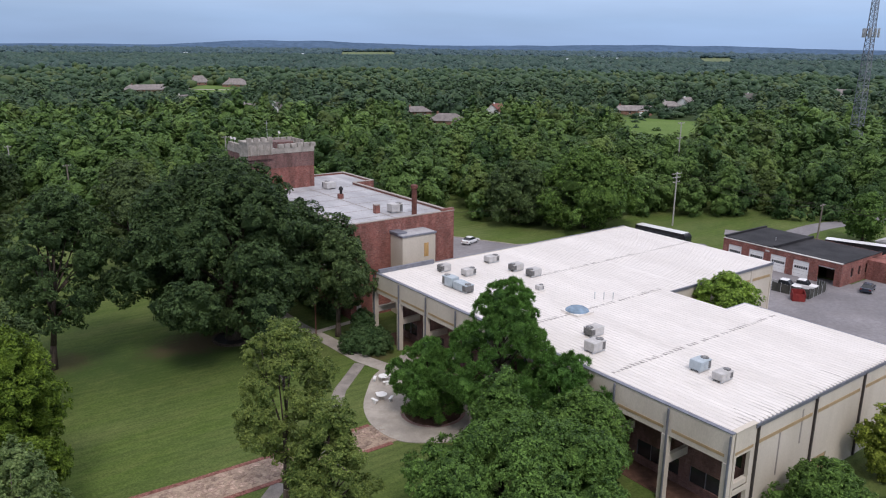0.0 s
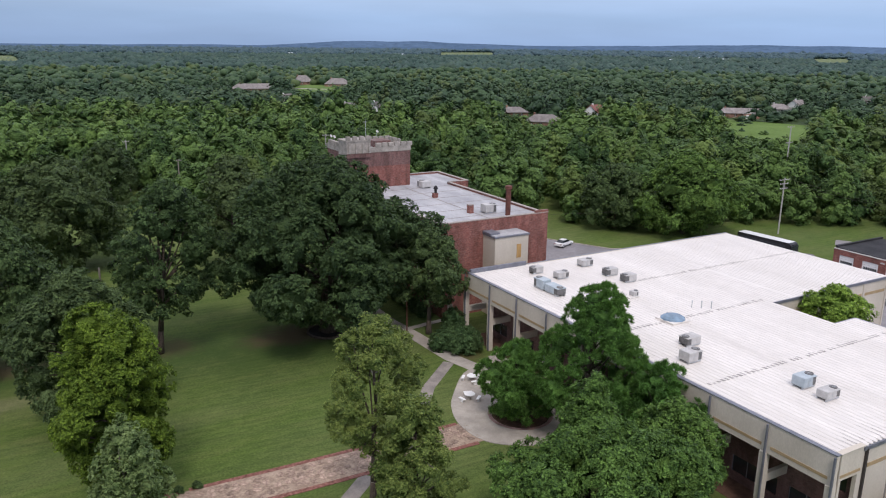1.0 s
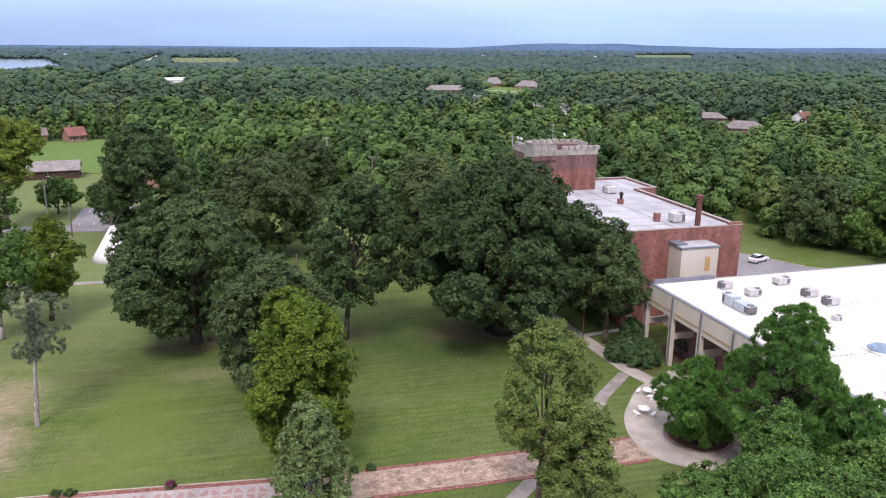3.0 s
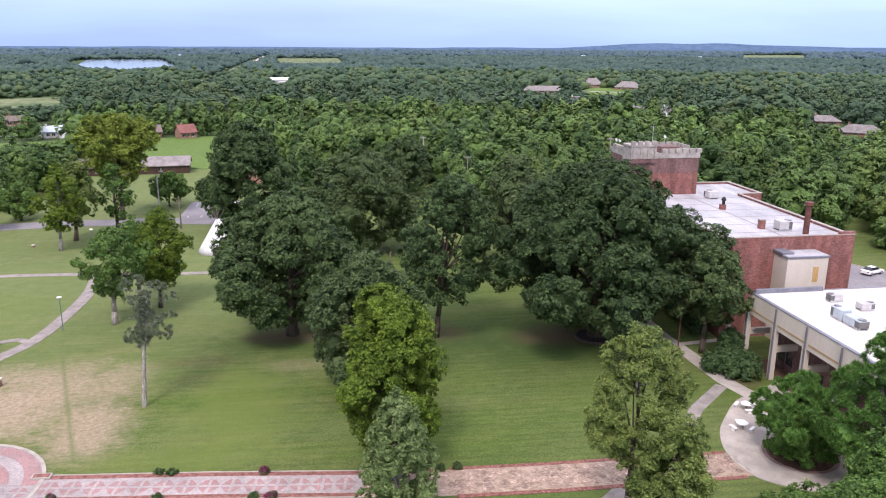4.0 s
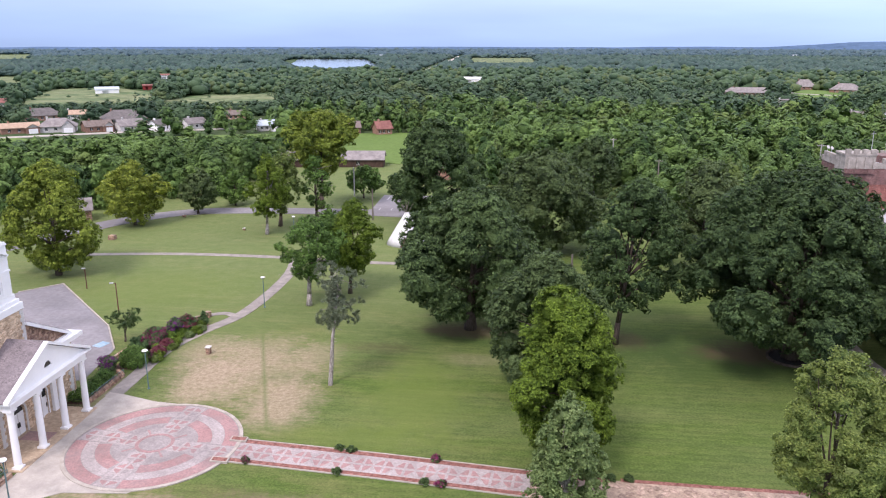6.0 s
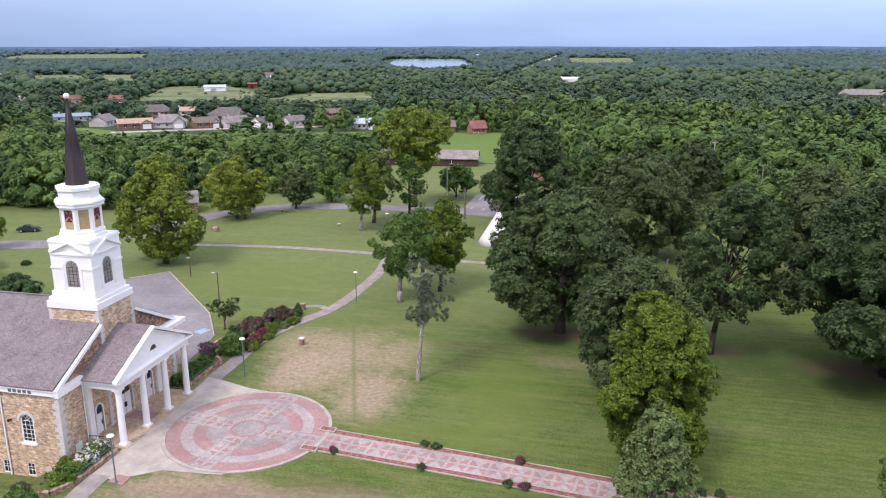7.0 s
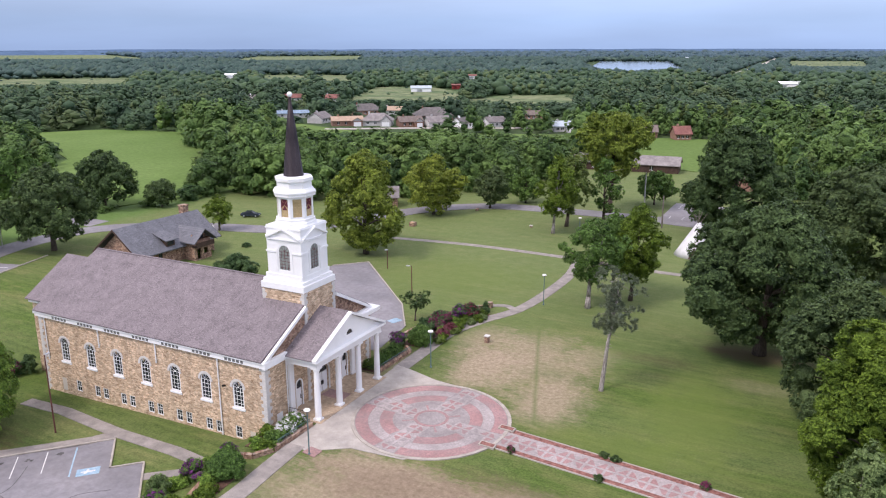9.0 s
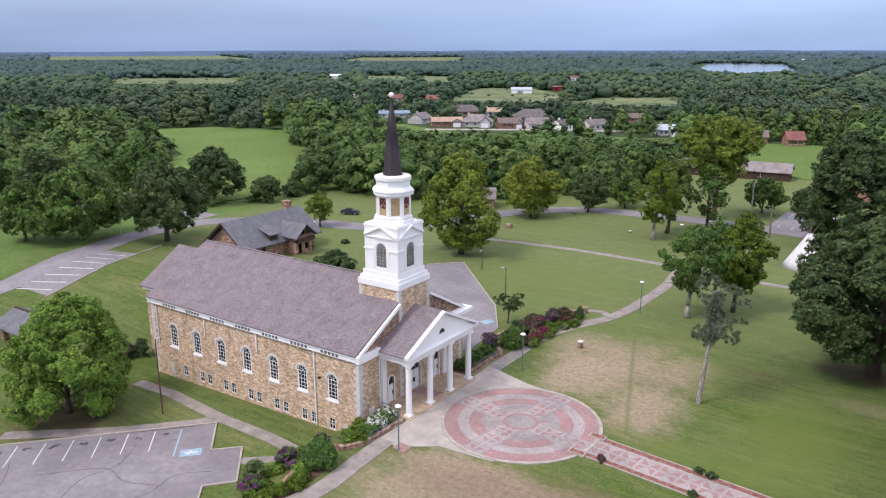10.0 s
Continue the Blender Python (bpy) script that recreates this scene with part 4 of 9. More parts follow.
# raking cornices of the front gable
for s in (-1, 1):
    y = MID + s * 10.5
    part("rake", solid([(X1 + 0.06, y, 7.35), (X1 + 0.06, y, 7.75), (X1 + 0.06, MID + s * 2.92, 11.76), (X1 + 0.06, MID + s * 2.92, 11.36)], (0.3, 0, 0)), WHITE, church, "white raking board")
    part("rake", solid([(X0 - 0.06, y, 7.35), (X0 - 0.06, y, 7.75), (X0 - 0.06, MID, 13.3), (X0 - 0.06, MID, 12.9)], (-0.3, 0, 0)), WHITE, church, "white raking board")
    a, b = sorted((MID + s * 10.5, MID + s * 6.7))
    part("cornice", one(X1 + 0.003, X1 + 0.42, a, b, 6.95, 7.72), WHITE, church, "white cornice return")
# main roof
for s in (-1, 1):
    y = MID + s * 10.6
    part("roof_slope", solid([(X0 - 0.3, y, EAVE), (X0 - 0.3, y, EAVE + 0.14), (X0 - 0.3, MID, RIDGE + 0.14), (X0 - 0.3, MID, RIDGE)], (X1 - X0 + 0.28, 0, 0)), SHINGLE, church, "mauve-grey asphalt shingle roof slope")
part("ridge_cap", one(X0 - 0.3, X1 - 0.2, MID - 0.15, MID + 0.15, RIDGE + 0.12, RIDGE + 0.19), SHINGLE, church)
# chancel at the back
part("chancel_wall", one(-94.2, X0, 61.6, 74.7, FOOT, 7.0), STONE, church)
part("chancel_gable", solid([(-94.2, 61.6, 7.0), (-94.2, 74.7, 7.0), (-94.2, MID, 11.4)], (6.1, 0, 0)), STONE, church)
part("cornice", one(-94.5, X0 - 0.3, 61.25, 75.05, 6.85, 7.3), WHITE, church, "white painted cornice")
for s in (-1, 1):
    y = MID + s * 7.15
    part("roof_slope", solid([(-94.75, y, 7.25), (-94.75, y, 7.4), (-94.75, MID, 11.85), (-94.75, MID, 11.7)], (6.6, 0, 0)), SHINGLE, church, "mauve-grey asphalt shingle roof slope")


# quoins: pale blocks, long and short in turn
def quoins(x, y, sx, sy, z0, z1, parent, big=0.75, small=0.45, high=0.42):
    k, z = 0, z0
    while z + high <= z1 + 0.01:
        a, b = (big, small) if k % 2 else (small, big)
        xs, ys = sorted((x + sx * 0.05, x - sx * a)), sorted((y + sy * 0.05, y - sy * b))
        part("quoin", one(*xs, *ys, z + 0.012, z + high - 0.012), QUOIN, parent)
        z, k = z + high, k + 1


quoins(X1, Y0, 1, -1, -2.3, 7.0, church)
quoins(X1, Y1, 1, 1, -2.3, 7.0, church)
quoins(X0, Y0, -1, -1, -3.2, 7.0, church)


# windows, built once and set into their openings
def arched_frame(wd, hi, deep=0.12, bar=0.09):
    """Frame of an arched window in the xz plane, its sill line at z = 0, facing -y."""
    r = wd / 2
    bm = bmesh.new()
    outer = [(-r, 0)] + arc(0, hi - r, r, 180, 0, 14) + [(r, 0)]
    inner = [(-r + bar, bar)] + arc(0, hi - r, r - bar, 180, 0, 14) + [(r - bar, bar)]
    for i in range(len(outer) - 1):
        prism(bm, [(outer[i][0], 0, outer[i][1]), (outer[i + 1][0], 0, outer[i + 1][1]), (inner[i + 1][0], 0, inner[i + 1][1]), (inner[i][0], 0, inner[i][1])], (0, deep, 0))
    prism(bm, [(-r, 0, 0), (r, 0, 0), (r - bar, 0, bar), (-r + bar, 0, bar)], (0, deep, 0))
    bmesh.ops.recalc_face_normals(bm, faces=bm.faces)
    return bm


def arched_pane(wd, hi):
    r = wd / 2 - 0.05
    return solid([(-r, 0.07, 0.05)] + [(u, 0.07, v) for u, v in arc(0, hi - wd / 2, r, 180, 0, 14)] + [(r, 0.07, 0.05)], (0, 0.02, 0))


def bars(wd, hi, rows, cols, t_=0.05):
    bm = bmesh.new()
    r = wd / 2
    for i in range(1, rows):
        z = (hi - r) * i / (rows - 1) if rows > 1 else hi
        box(bm, -r + 0.06, r - 0.06, 0.03, 0.068, z - t_ / 2, z + t_ / 2)
    for i in range(1, cols):
        x = -r + wd * i / cols
        box(bm, x - t_ / 2, x + t_ / 2, 0.034, 0.066, 0.06, hi - 0.1 if abs(x) < 0.05 else hi - r)
    for a in (45, 90, 135):
        rod(bm, (0, 0.05, hi - r), (math.cos(radians(a)) * (r - 0.06), 0.05, hi - r + math.sin(radians(a)) * (r - 0.06)), 0.022, seg=4)
    return bm


def arch_surround(wd, hi, out=0.28):
    r = wd / 2 + 0.01
    bm = bmesh.new()
    a, b = arc(0, hi - wd / 2, r, 180, 0, 9), arc(0, hi - wd / 2, r + out, 180, 0, 9)
    for i in range(9):
        prism(bm, [(a[i][0], -0.12, a[i][1]), (b[i][0], -0.12, b[i][1]), (b[i + 1][0], -0.12, b[i + 1][1]), (a[i + 1][0], -0.12, a[i + 1][1])], (0, 0.07, 0))
    bmesh.ops.remove_doubles(bm, verts=bm.verts, dist=0.001)
    bmesh.ops.recalc_face_normals(bm, faces=bm.faces)
    return bm


W7, H7 = 1.56, 3.15
frame_me = mesh_of("window", arched_frame(W7, H7, 0.2, 0.15), WHITE)
pane_me = mesh_of("pane", arched_pane(W7, H7), GLASS)
bars_me = mesh_of("muntins", bars(W7, H7, 6, 3, 0.035), WHITE)
round_me = mesh_of("arch_surround", arch_surround(W7, H7), QUOIN)
sill_me = mesh_of("sill", one(-0.92, 0.92, -0.16, 0.1, -0.28, 0.0, bevel=0.02), WHITE)


def hung_window(parent, m, meshes, label="arched white window with dark panes"):
    win = part("window", meshes[0], None, parent, label, at=m)
    for name, me in zip(("pane", "muntins", "arch_surround", "sill"), meshes[1:]):
        if me is not None:
            part(name, me, None, win, at=m)
    return win


for x in arch_windows:
    hung_window(church, pose(x, Y0 + 0.04, 1.5), (frame_me, pane_me, bars_me, round_me, sill_me))
small_me = mesh_of("window", wall_along("x", -0.48, 0.48, 0, 1.45, 0, 0.1, [(-0.37, 0.37, 0.1, 1.35, False)]), WHITE)
small_pane = mesh_of("pane", one(-0.41, 0.41, 0.05, 0.07, 0.05, 1.4), GLASS)
small_bars = mesh_of("muntins", box(box(one(-0.34, 0.34, 0.02, 0.048, 0.64, 0.7), -0.02, 0.02, 0.022, 0.046, 0.07, 1.28), -0.34, 0.34, 0.024, 0.044, 0.95, 0.98), WHITE)
for x in low_windows:
    hung_window(church, pose(x, Y0 + 0.05, -2.25), (small_me, small_pane, small_bars), "small white basement window")
part("hatch", one(-53.9, -53.1, Y0 - 0.02, Y0 + 0.05, -2.2, -1.0), CREAM, church, "cream panelled hatch")
part("hatch", one(-84.9, -84.1, Y0 - 0.02, Y0 + 0.05, -2.6, -0.9), CREAM, church, "cream panelled hatch")
for x, low in ((-86.8, 1.2), (-77.0, 4.6), (-67.4, 4.5), (-57.9, -2.35)):
    bm = bmesh.new()
    rod(bm, (x, Y0 - 0.12, 7.0), (x, Y0 - 0.12, low), 0.08, seg=8)
    for z in (6.2, low + 0.3):
        box(bm, x - 0.12, x + 0.12, Y0 - 0.1, Y0, z, z + 0.06)
    part("downpipe", bm, WHITE, church, "white downpipe")
part("flood_light", turned(box(bmesh.new(), -57.2, -57.0, Y0 - 0.2, Y0, 3.8, 3.9), [(0.1, 0), (0.17, 0.12), (0.17, 0.2)], -57.1, Y0 - 0.28, 3.75, 10), IRON, church, "small wall floodlight")

# portico
part("floor", one(-51.35, -46.75, 61.3, 75.0, -1.6, 0.1), SANDSTONE, church, "stone portico floor")
part("inlay", one(-51.0, -47.9, 67.2, 69.1, 0.1, 0.106), PAVER_RED, church)
for y in (62.05, 66.12, 70.18, 74.25):
    bm = bmesh.new()
    box(bm, -47.98, -47.12, y - 0.43, y + 0.43, 0.1, 0.3)
    turned(bm, [(0.42, 0.3), (0.42, 0.38), (0.36, 0.46), (0.355, 1.8), (0.31, 5.85), (0.36, 5.9), (0.36, 5.98), (0.33, 6.02), (0.42, 6.14)], -47.55, y, 0, 20)
    box(bm, -48.0, -47.1, y - 0.45, y + 0.45, 6.14, 6.3)
    part("column", bm, WHITE, church, "round white column", smooth=False)
for y in (62.1, 74.15):
    bm = one(-51.28, -50.95, y - 0.36, y + 0.36, 0.3, 6.0)
    box(bm, -51.28, -50.88, y - 0.43, y + 0.43, 0.1, 0.3)
    box(bm, -51.28, -50.88, y - 0.43, y + 0.43, 6.0, 6.3)
    part("pilaster", bm, WHITE, church, "flat white pilaster")
bm = one(-47.95, -47.15, 61.6, 74.7, 6.3, 7.0)
box(bm, -51.28, -47.95, 61.6, 62.4, 6.3, 7.0)
box(bm, -51.28, -47.95, 73.9, 74.7, 6.3, 7.0)
part("entablature", bm, WHITE, church, "white entablature")
part("soffit", one(-51.28, -47.9, 62.35, 73.95, 6.85, 6.95), WHITE, church)
bm = one(-51.28, -46.85, 61.3, 75.0, 7.0, 7.12)
box(bm, -51.28, -46.7, 61.12, 75.18, 7.12, 7.25)
part("cornice", bm, WHITE, church, "white portico cornice")
# pediment with a half-round window
lun = arc(MID, 8.1, 0.62, 180, 0, 10)
bm = bmesh.new()
prism(bm, [(-47.55, 61.5, 7.25), (-47.55, MID - 0.62, 7.25), (-47.55, MID - 0.62, 8.1)] + [(-47.55, u, v) for u, v in lun[1:6]] + [(-47.55, MID, 10.55)], (0.3, 0, 0))
prism(bm, [(-47.55, 74.8, 7.25), (-47.55, MID + 0.62, 7.25), (-47.55, MID + 0.62, 8.1)] + [(-47.55, u, v) for u, v in lun[::-1][1:6]] + [(-47.55, MID, 10.55)], (0.3, 0, 0))
box(bm, -47.55, -47.25, MID - 0.62, MID + 0.62, 7.25, 8.1)
bmesh.ops.recalc_face_normals(bm, faces=bm.faces)
part("pediment", bm, WHITE, church, "white gabled pediment")
part("half_round_window", solid([(-47.4, u, v) for u, v in lun], (0.03, 0, 0)), GLASS, church, "dark half-round pediment window")
for s in (-1, 1):
    y = MID + s * 7.15
    part("rake", solid([(-47.3, y, 7.2), (-47.3, y, 7.5), (-47.3, MID, 10.9), (-47.3, MID, 10.6)], (0.5, 0, 0)), WHITE, church, "white raking cornice")
    part("porch_roof", solid([(-51.3, y, 7.3), (-51.3, y, 7.42), (-51.3, MID, 10.97), (-51.3, MID, 10.85)], (4.0, 0, 0)), SHINGLE_Y, church, "mauve-grey shingled porch roof")
for y in (60.9,):
    bm = bmesh.new()
    rod(bm, (X1 + 0.12, y + 0.55, 7.0), (X1 + 0.12, y + 0.55, -1.9), 0.07, seg=8)
    part("downpipe", bm, WHITE, church, "white downpipe")
# doors
for y in (63.65, 72.65):
    door = part("door", solid([(X1 - 0.2, y - 0.5, 0.15), (X1 - 0.2, y + 0.5, 0.15), (X1 - 0.2, y + 0.5, 2.3), (X1 - 0.2, y - 0.5, 2.3)], (0.08, 0, 0)), WHITE, church, "white side door with a fanlight")
    part("fanlight", solid([(X1 - 0.2, u, v) for u, v in arc(y, 2.9, 0.46, 180, 0, 10)] + [(X1 - 0.2, y + 0.46, 2.35), (X1 - 0.2, y - 0.46, 2.35)], (0.05, 0, 0)), GLASS, door)
    part("handle", one(X1 - 0.12, X1 - 0.06, y + 0.28, y + 0.38, 1.0, 1.5), IRON, door)
    bm = bmesh.new()
    a, b = arc(y, 2.9, 0.5, 180, 0, 10), arc(y, 2.9, 0.66, 180, 0, 10)
    for i in range(10):
        prism(bm, [(X1 - 0.08, *a[i]), (X1 - 0.08, *b[i]), (X1 - 0.08, *b[i + 1]), (X1 - 0.08, *a[i + 1])], (0.14, 0, 0))
    box(bm, X1 - 0.08, X1 + 0.06, y - 0.66, y - 0.5, 0.15, 2.9)
    box(bm, X1 - 0.08, X1 + 0.06, y + 0.5, y + 0.66, 0.15, 2.9)
    bmesh.ops.recalc_face_normals(bm, faces=bm.faces)
    part("casing", bm, WHITE, door)
part("door", one(X1 - 0.1, X1 - 0.02, 59.6, 60.6, -1.3, 0.95), WHITE, church, "plain white basement door")

# tower
TX, TY = -54.2, 68.2
tower_front = TX + 2.95
part("tower_wall", wall_along("y", TY - 2.9, TY + 2.9, FOOT, 13.2, tower_front, tower_front - 0.4, [(MID - 1.05, MID + 1.05, 0.1, 3.6, True)]), STONE, church)
part("tower_wall", one(TX - 2.95, tower_front - 0.4, TY - 2.9, TY - 2.5, 6.9, 13.2), STONE, church)
part("tower_wall", one(TX - 2.95, tower_front - 0.4, TY + 2.5, TY + 2.9, 6.9, 13.2), STONE, church)
part("tower_wall", one(TX - 2.95, TX - 2.55, TY - 2.5, TY + 2.5, 6.9, 13.2), STONE, church)
quoins(tower_front, TY - 2.9, 1, -1, 0.1, 13.2, church, 0.55, 0.35)
quoins(tower_front, TY + 2.9, 1, 1, 0.1, 13.2, church, 0.55, 0.35)
quoins(TX - 2.95, TY - 2.9, -1, -1, 9.2, 13.2, church, 0.55, 0.35)
main = part("door", one(tower_front - 0.3, tower_front - 0.2, MID - 1.0, MID + 1.0, 0.1, 2.55), WHITE, church, "white double door under a dark fanlight")
part("fanlight", solid([(tower_front - 0.3, u, v) for u, v in arc(MID, 2.55, 0.98, 180, 0, 12)], (0.05, 0, 0)), GLASS, main)
part("meeting_stile", one(tower_front - 0.2, tower_front - 0.17, MID - 0.04, MID + 0.04, 0.1, 2.55), QUOIN, main)
part("handle", one(tower_front - 0.2, tower_front - 0.12, MID - 0.2, MID + 0.2, 1.0, 1.5), IRON, main)
bm = bmesh.new()
a, b = arc(MID, 2.55, 1.05, 180, 0, 12), arc(MID, 2.55, 1.3, 180, 0, 12)
for i in range(12):
    prism(bm, [(tower_front, *a[i]), (tower_front, *b[i]), (tower_front, *b[i + 1]), (tower_front, *a[i + 1])], (0.07, 0, 0))
for s in (-1, 1):
    y0_, y1_ = sorted((MID + s * 1.05, MID + s * 1.3))
    box(bm, tower_front, tower_front + 0.07, y0_, y1_, 0.1, 2.55)
bmesh.ops.recalc_face_normals(bm, faces=bm.faces)
part("casing", bm, QUOIN, main)
for i, (h, z0, z1) in enumerate(((3.05, 13.2, 13.95), (2.85, 13.95, 14.35), (2.6, 14.35, 14.95))):
    part("tower_step", one(TX - h, TX + h, TY - h, TY + h, z0, z1, bevel=0.03), WHITE, church, "white stepped tower base")
B2 = 2.42
TX2, TY2 = -54.05, 68.1
for turn in range(4):
    m = Matrix.Translation((TX2, TY2, 0)) @ pose(0, 0, 0, 0, 0, 90 * turn)
    half = B2 if turn % 2 == 0 else B2 - 0.25
    wall = part("belfry_wall", wall_along("x", -half, half, 14.95, 20.4, -B2, -B2 + 0.25, [(-0.86, 0.86, 15.35, 18.45, True)]), WHITE, church, at=m)
    win = m @ pose(0, -B2 + 0.02, 15.35)
    if turn == 0:
        tower_meshes = (mesh_of("window", arched_frame(1.72, 3.1, 0.12, 0.12), WHITE), mesh_of("pane", arched_pane(1.72, 3.1), LEADED), mesh_of("muntins", bars(1.72, 3.1, 7, 4, 0.03), MAROON), None, None)
    hung_window(church, win, tower_meshes, "arched leaded belfry window")
    bm = bmesh.new()
    for s in (-1, 1):
        box(bm, *sorted((s * 1.16, s * 2.5)), -B2 - 0.1, -B2, 17.45, 17.65)
        box(bm, *sorted((s * 0.96, s * 1.16)), -B2 - 0.06, -B2, 15.2, 17.9)
        prism(bm, [(s * 2.28, -B2 - 0.28, 19.1), (s * 2.28, -B2 - 0.28, 19.28), (0, -B2 - 0.28, 20.42), (0, -B2 - 0.28, 20.18)], (0, 0.28, 0))
    box(bm, -1.0, 1.0, -B2 - 0.08, -B2, 18.75, 18.85)
    box(bm, -2.3, 2.3, -B2 - 0.16, -B2, 18.95, 19.1)
    bmesh.ops.recalc_face_normals(bm, faces=bm.faces)
    part("belfry_moulding", bm, WHITE, church, at=m)
part("belfry_top", box(one(TX2 - B2, TX2 + B2, TY2 - B2, TY2 + B2, 20.4, 20.55), TX2 - B2 - 0.08, TX2 + B2 + 0.08, TY2 - B2 - 0.08, TY2 + B2 + 0.08, 20.2, 20.38), WHITE, church)
part("drum_base", turned(bmesh.new(), [(2.4, 0), (2.4, 0.35), (2.28, 0.5), (2.28, 0.75)], TX2, TY2, 20.5, 8, True), WHITE, church, "white octagonal drum base")
apothem = 2.1 * math.cos(radians(22.5))
for k in range(8):
    m = Matrix.Translation((TX2, TY2, 0)) @ pose(0, 0, 0, 0, 0, 45 * k)
    side = 2.1 * math.sin(radians(22.5))
    part("drum_wall", wall_along("x", -side, side, 21.2, 23.75, -apothem, -apothem + 0.2, [(-0.5, 0.5, 21.5, 23.55, False)]), WHITE, church, at=m)
    panel = part("louvre_panel", one(-0.5, 0.5, -apothem + 0.1, -apothem + 0.14, 21.5, 23.55), LOUVRE, church, "tan louvred belfry opening", at=m)
    bm = bmesh.new()
    if k % 2 == 0:
        for s in (-1, 1):
            prism(bm, [(s * 0.5, -apothem + 0.07, 23.5), (s * 0.5, -apothem + 0.07, 22.5), (0, -apothem + 0.07, 22.9)], (0, 0.03, 0))
        prism(bm, [(-0.35, -apothem + 0.065, 23.5), (0.35, -apothem + 0.065, 23.5), (0, -apothem + 0.065, 22.95)], (0, 0.03, 0))
        prism(bm, [(-0.35, -apothem + 0.065, 22.3), (0.35, -apothem + 0.065, 22.3), (0, -apothem + 0.065, 22.8)], (0, 0.03, 0))
        bmesh.ops.recalc_face_normals(bm, faces=bm.faces)
        part("starburst", bm, MAROON, panel, "maroon starburst panel", at=m)
    else:
        for i in range(6):
            box(bm, -0.48, 0.48, -apothem + 0.05, -apothem + 0.1, 21.6 + i * 0.33, 21.63 + i * 0.33)
        part("slat", bm, LOUVRE, panel, at=m)
part("drum_cornice", turned(bmesh.new(), [(2.12, 0), (2.42, 0.12), (2.42, 0.35), (2.5, 0.45), (2.5, 0.6), (2.2, 0.95)], TX2, TY2, 23.7, 8, True), WHITE, church, "white octagonal cornice")
part("drum_cap", turned(bmesh.new(), [(2.02, 0), (2.02, 0.85), (2.2, 0.95), (2.2, 1.3), (1.9, 1.42)], TX2, TY2, 24.55, 8, True), WHITE, church)
spire = part("spire", turned(bmesh.new(), [(1.22, 0), (1.12, 0.12), (0.62, 4.6), (0.1, 8.75)], TX2, TY2, 25.9, 12), BRONZE, church, "dark bronze needle spire", smooth=True)
bm = bmesh.new()
for i in range(12):
    a = math.tau * i / 12
    rod(bm, (TX2 + 1.11 * math.cos(a), TY2 + 1.11 * math.sin(a), 26.02), (TX2 + 0.62 * math.cos(a), TY2 + 0.62 * math.sin(a), 30.5), 0.02, seg=4)
    rod(bm, (TX2 + 0.62 * math.cos(a), TY2 + 0.62 * math.sin(a), 30.5), (TX2 + 0.1 * math.cos(a), TY2 + 0.1 * math.sin(a), 34.6), 0.015, seg=4)
part("seam", bm, BRONZE, spire)
bm = bmesh.new()
bmesh.ops.create_uvsphere(bm, u_segments=16, v_segments=10, radius=0.3, matrix=Matrix.Translation((TX2, TY2, 34.9)))
part("ball", bm, WHITE, church, "white ball finial", smooth=True)
# side vestibule roof seen past the tower
part("vestibule_wall", one(-57.6, -51.9, 75.5, 79.6, FOOT, 7.0), STONE, church, "stone wall of the side vestibule")
part("side_parapet", one(-56, -50.4, 75.3, 79.8, 7.0, 7.5), WHITE, church)

# iron railings at both ends of the portico
def railing(line, label, material=IRON, high=0.95, gap=0.16):
    top = thing("railing", *line[0], label, "railing", "church railings")
    for p, q in zip(line, line[1:]):
        p, q = Vector(p), Vector(q)
        bm = bmesh.new()
        rod(bm, p + Vector((0, 0, high)), q + Vector((0, 0, high)), 0.03)
        rod(bm, p + Vector((0, 0, 0.12)), q + Vector((0, 0, 0.12)), 0.02)
        part("rail", bm, material, top)
        n = max(2, int((q - p).length / gap))
        for i in range(n + 1):
            c = p.lerp(q, i / n)
            part("post" if i in (0, n) else "baluster", rod(bmesh.new(), c, c + Vector((0, 0, high)), 0.03 if i in (0, n) else 0.011, seg=4), material, top)
    return top


railing([(-51.1, 61.45, 0.1), (-48.4, 61.45, 0.1)], "black iron railing at the portico's end")
railing([(-51.1, 74.9, 0.1), (-48.4, 74.9, 0.1)], "black iron railing at the portico's end")
railing([(-48.3, 76.0, 0.0), (-48.0, 83.5, 0.0)], "blue-green iron railing along the walk", BLUE_METAL)
railing([(-47.6, 55.2, 0.0), (-47.5, 60.4, 0.0)], "blue-green iron railing along the walk", BLUE_METAL)


# ---- the long hall with the white metal roof ----
HX0, HX1, HY0, HY1 = 52.9, 84.0, 31.1, 86.5
TOP = 9.4
hall = thing("hall", 70, 58, 0, "long cream concrete hall with white metal roof and recessed brick bays", "building")
posts = [31.1 + 6.18 * i for i in range(10)]
# roof decks
part("roof_deck", one(HX0 + 0.15, HX1, HY0 + 0.1, 49.9, TOP - 0.35, TOP - 0.05), ROOF_WHITE, hall, "white coated metal roof")
part("roof_deck", one(HX0 + 0.15, 80.1, 49.9, 58.3, TOP - 0.35, TOP - 0.05), ROOF_WHITE, hall, "white coated metal roof")
part("roof_deck", one(HX0 + 0.15, 104.2, 58.3, HY1 - 0.1, TOP - 0.35, TOP - 0.05), ROOF_WHITE, hall, "white coated metal roof")
rib_a = mesh_of("rib", one(-0.03, 0.03, HY0 + 0.05, 58.3, TOP - 0.05, TOP - 0.026), RIB)
rib_b = mesh_of("rib", one(-0.03, 0.03, 58.3, HY1 - 0.3, TOP - 0.05, TOP - 0.026), RIB)
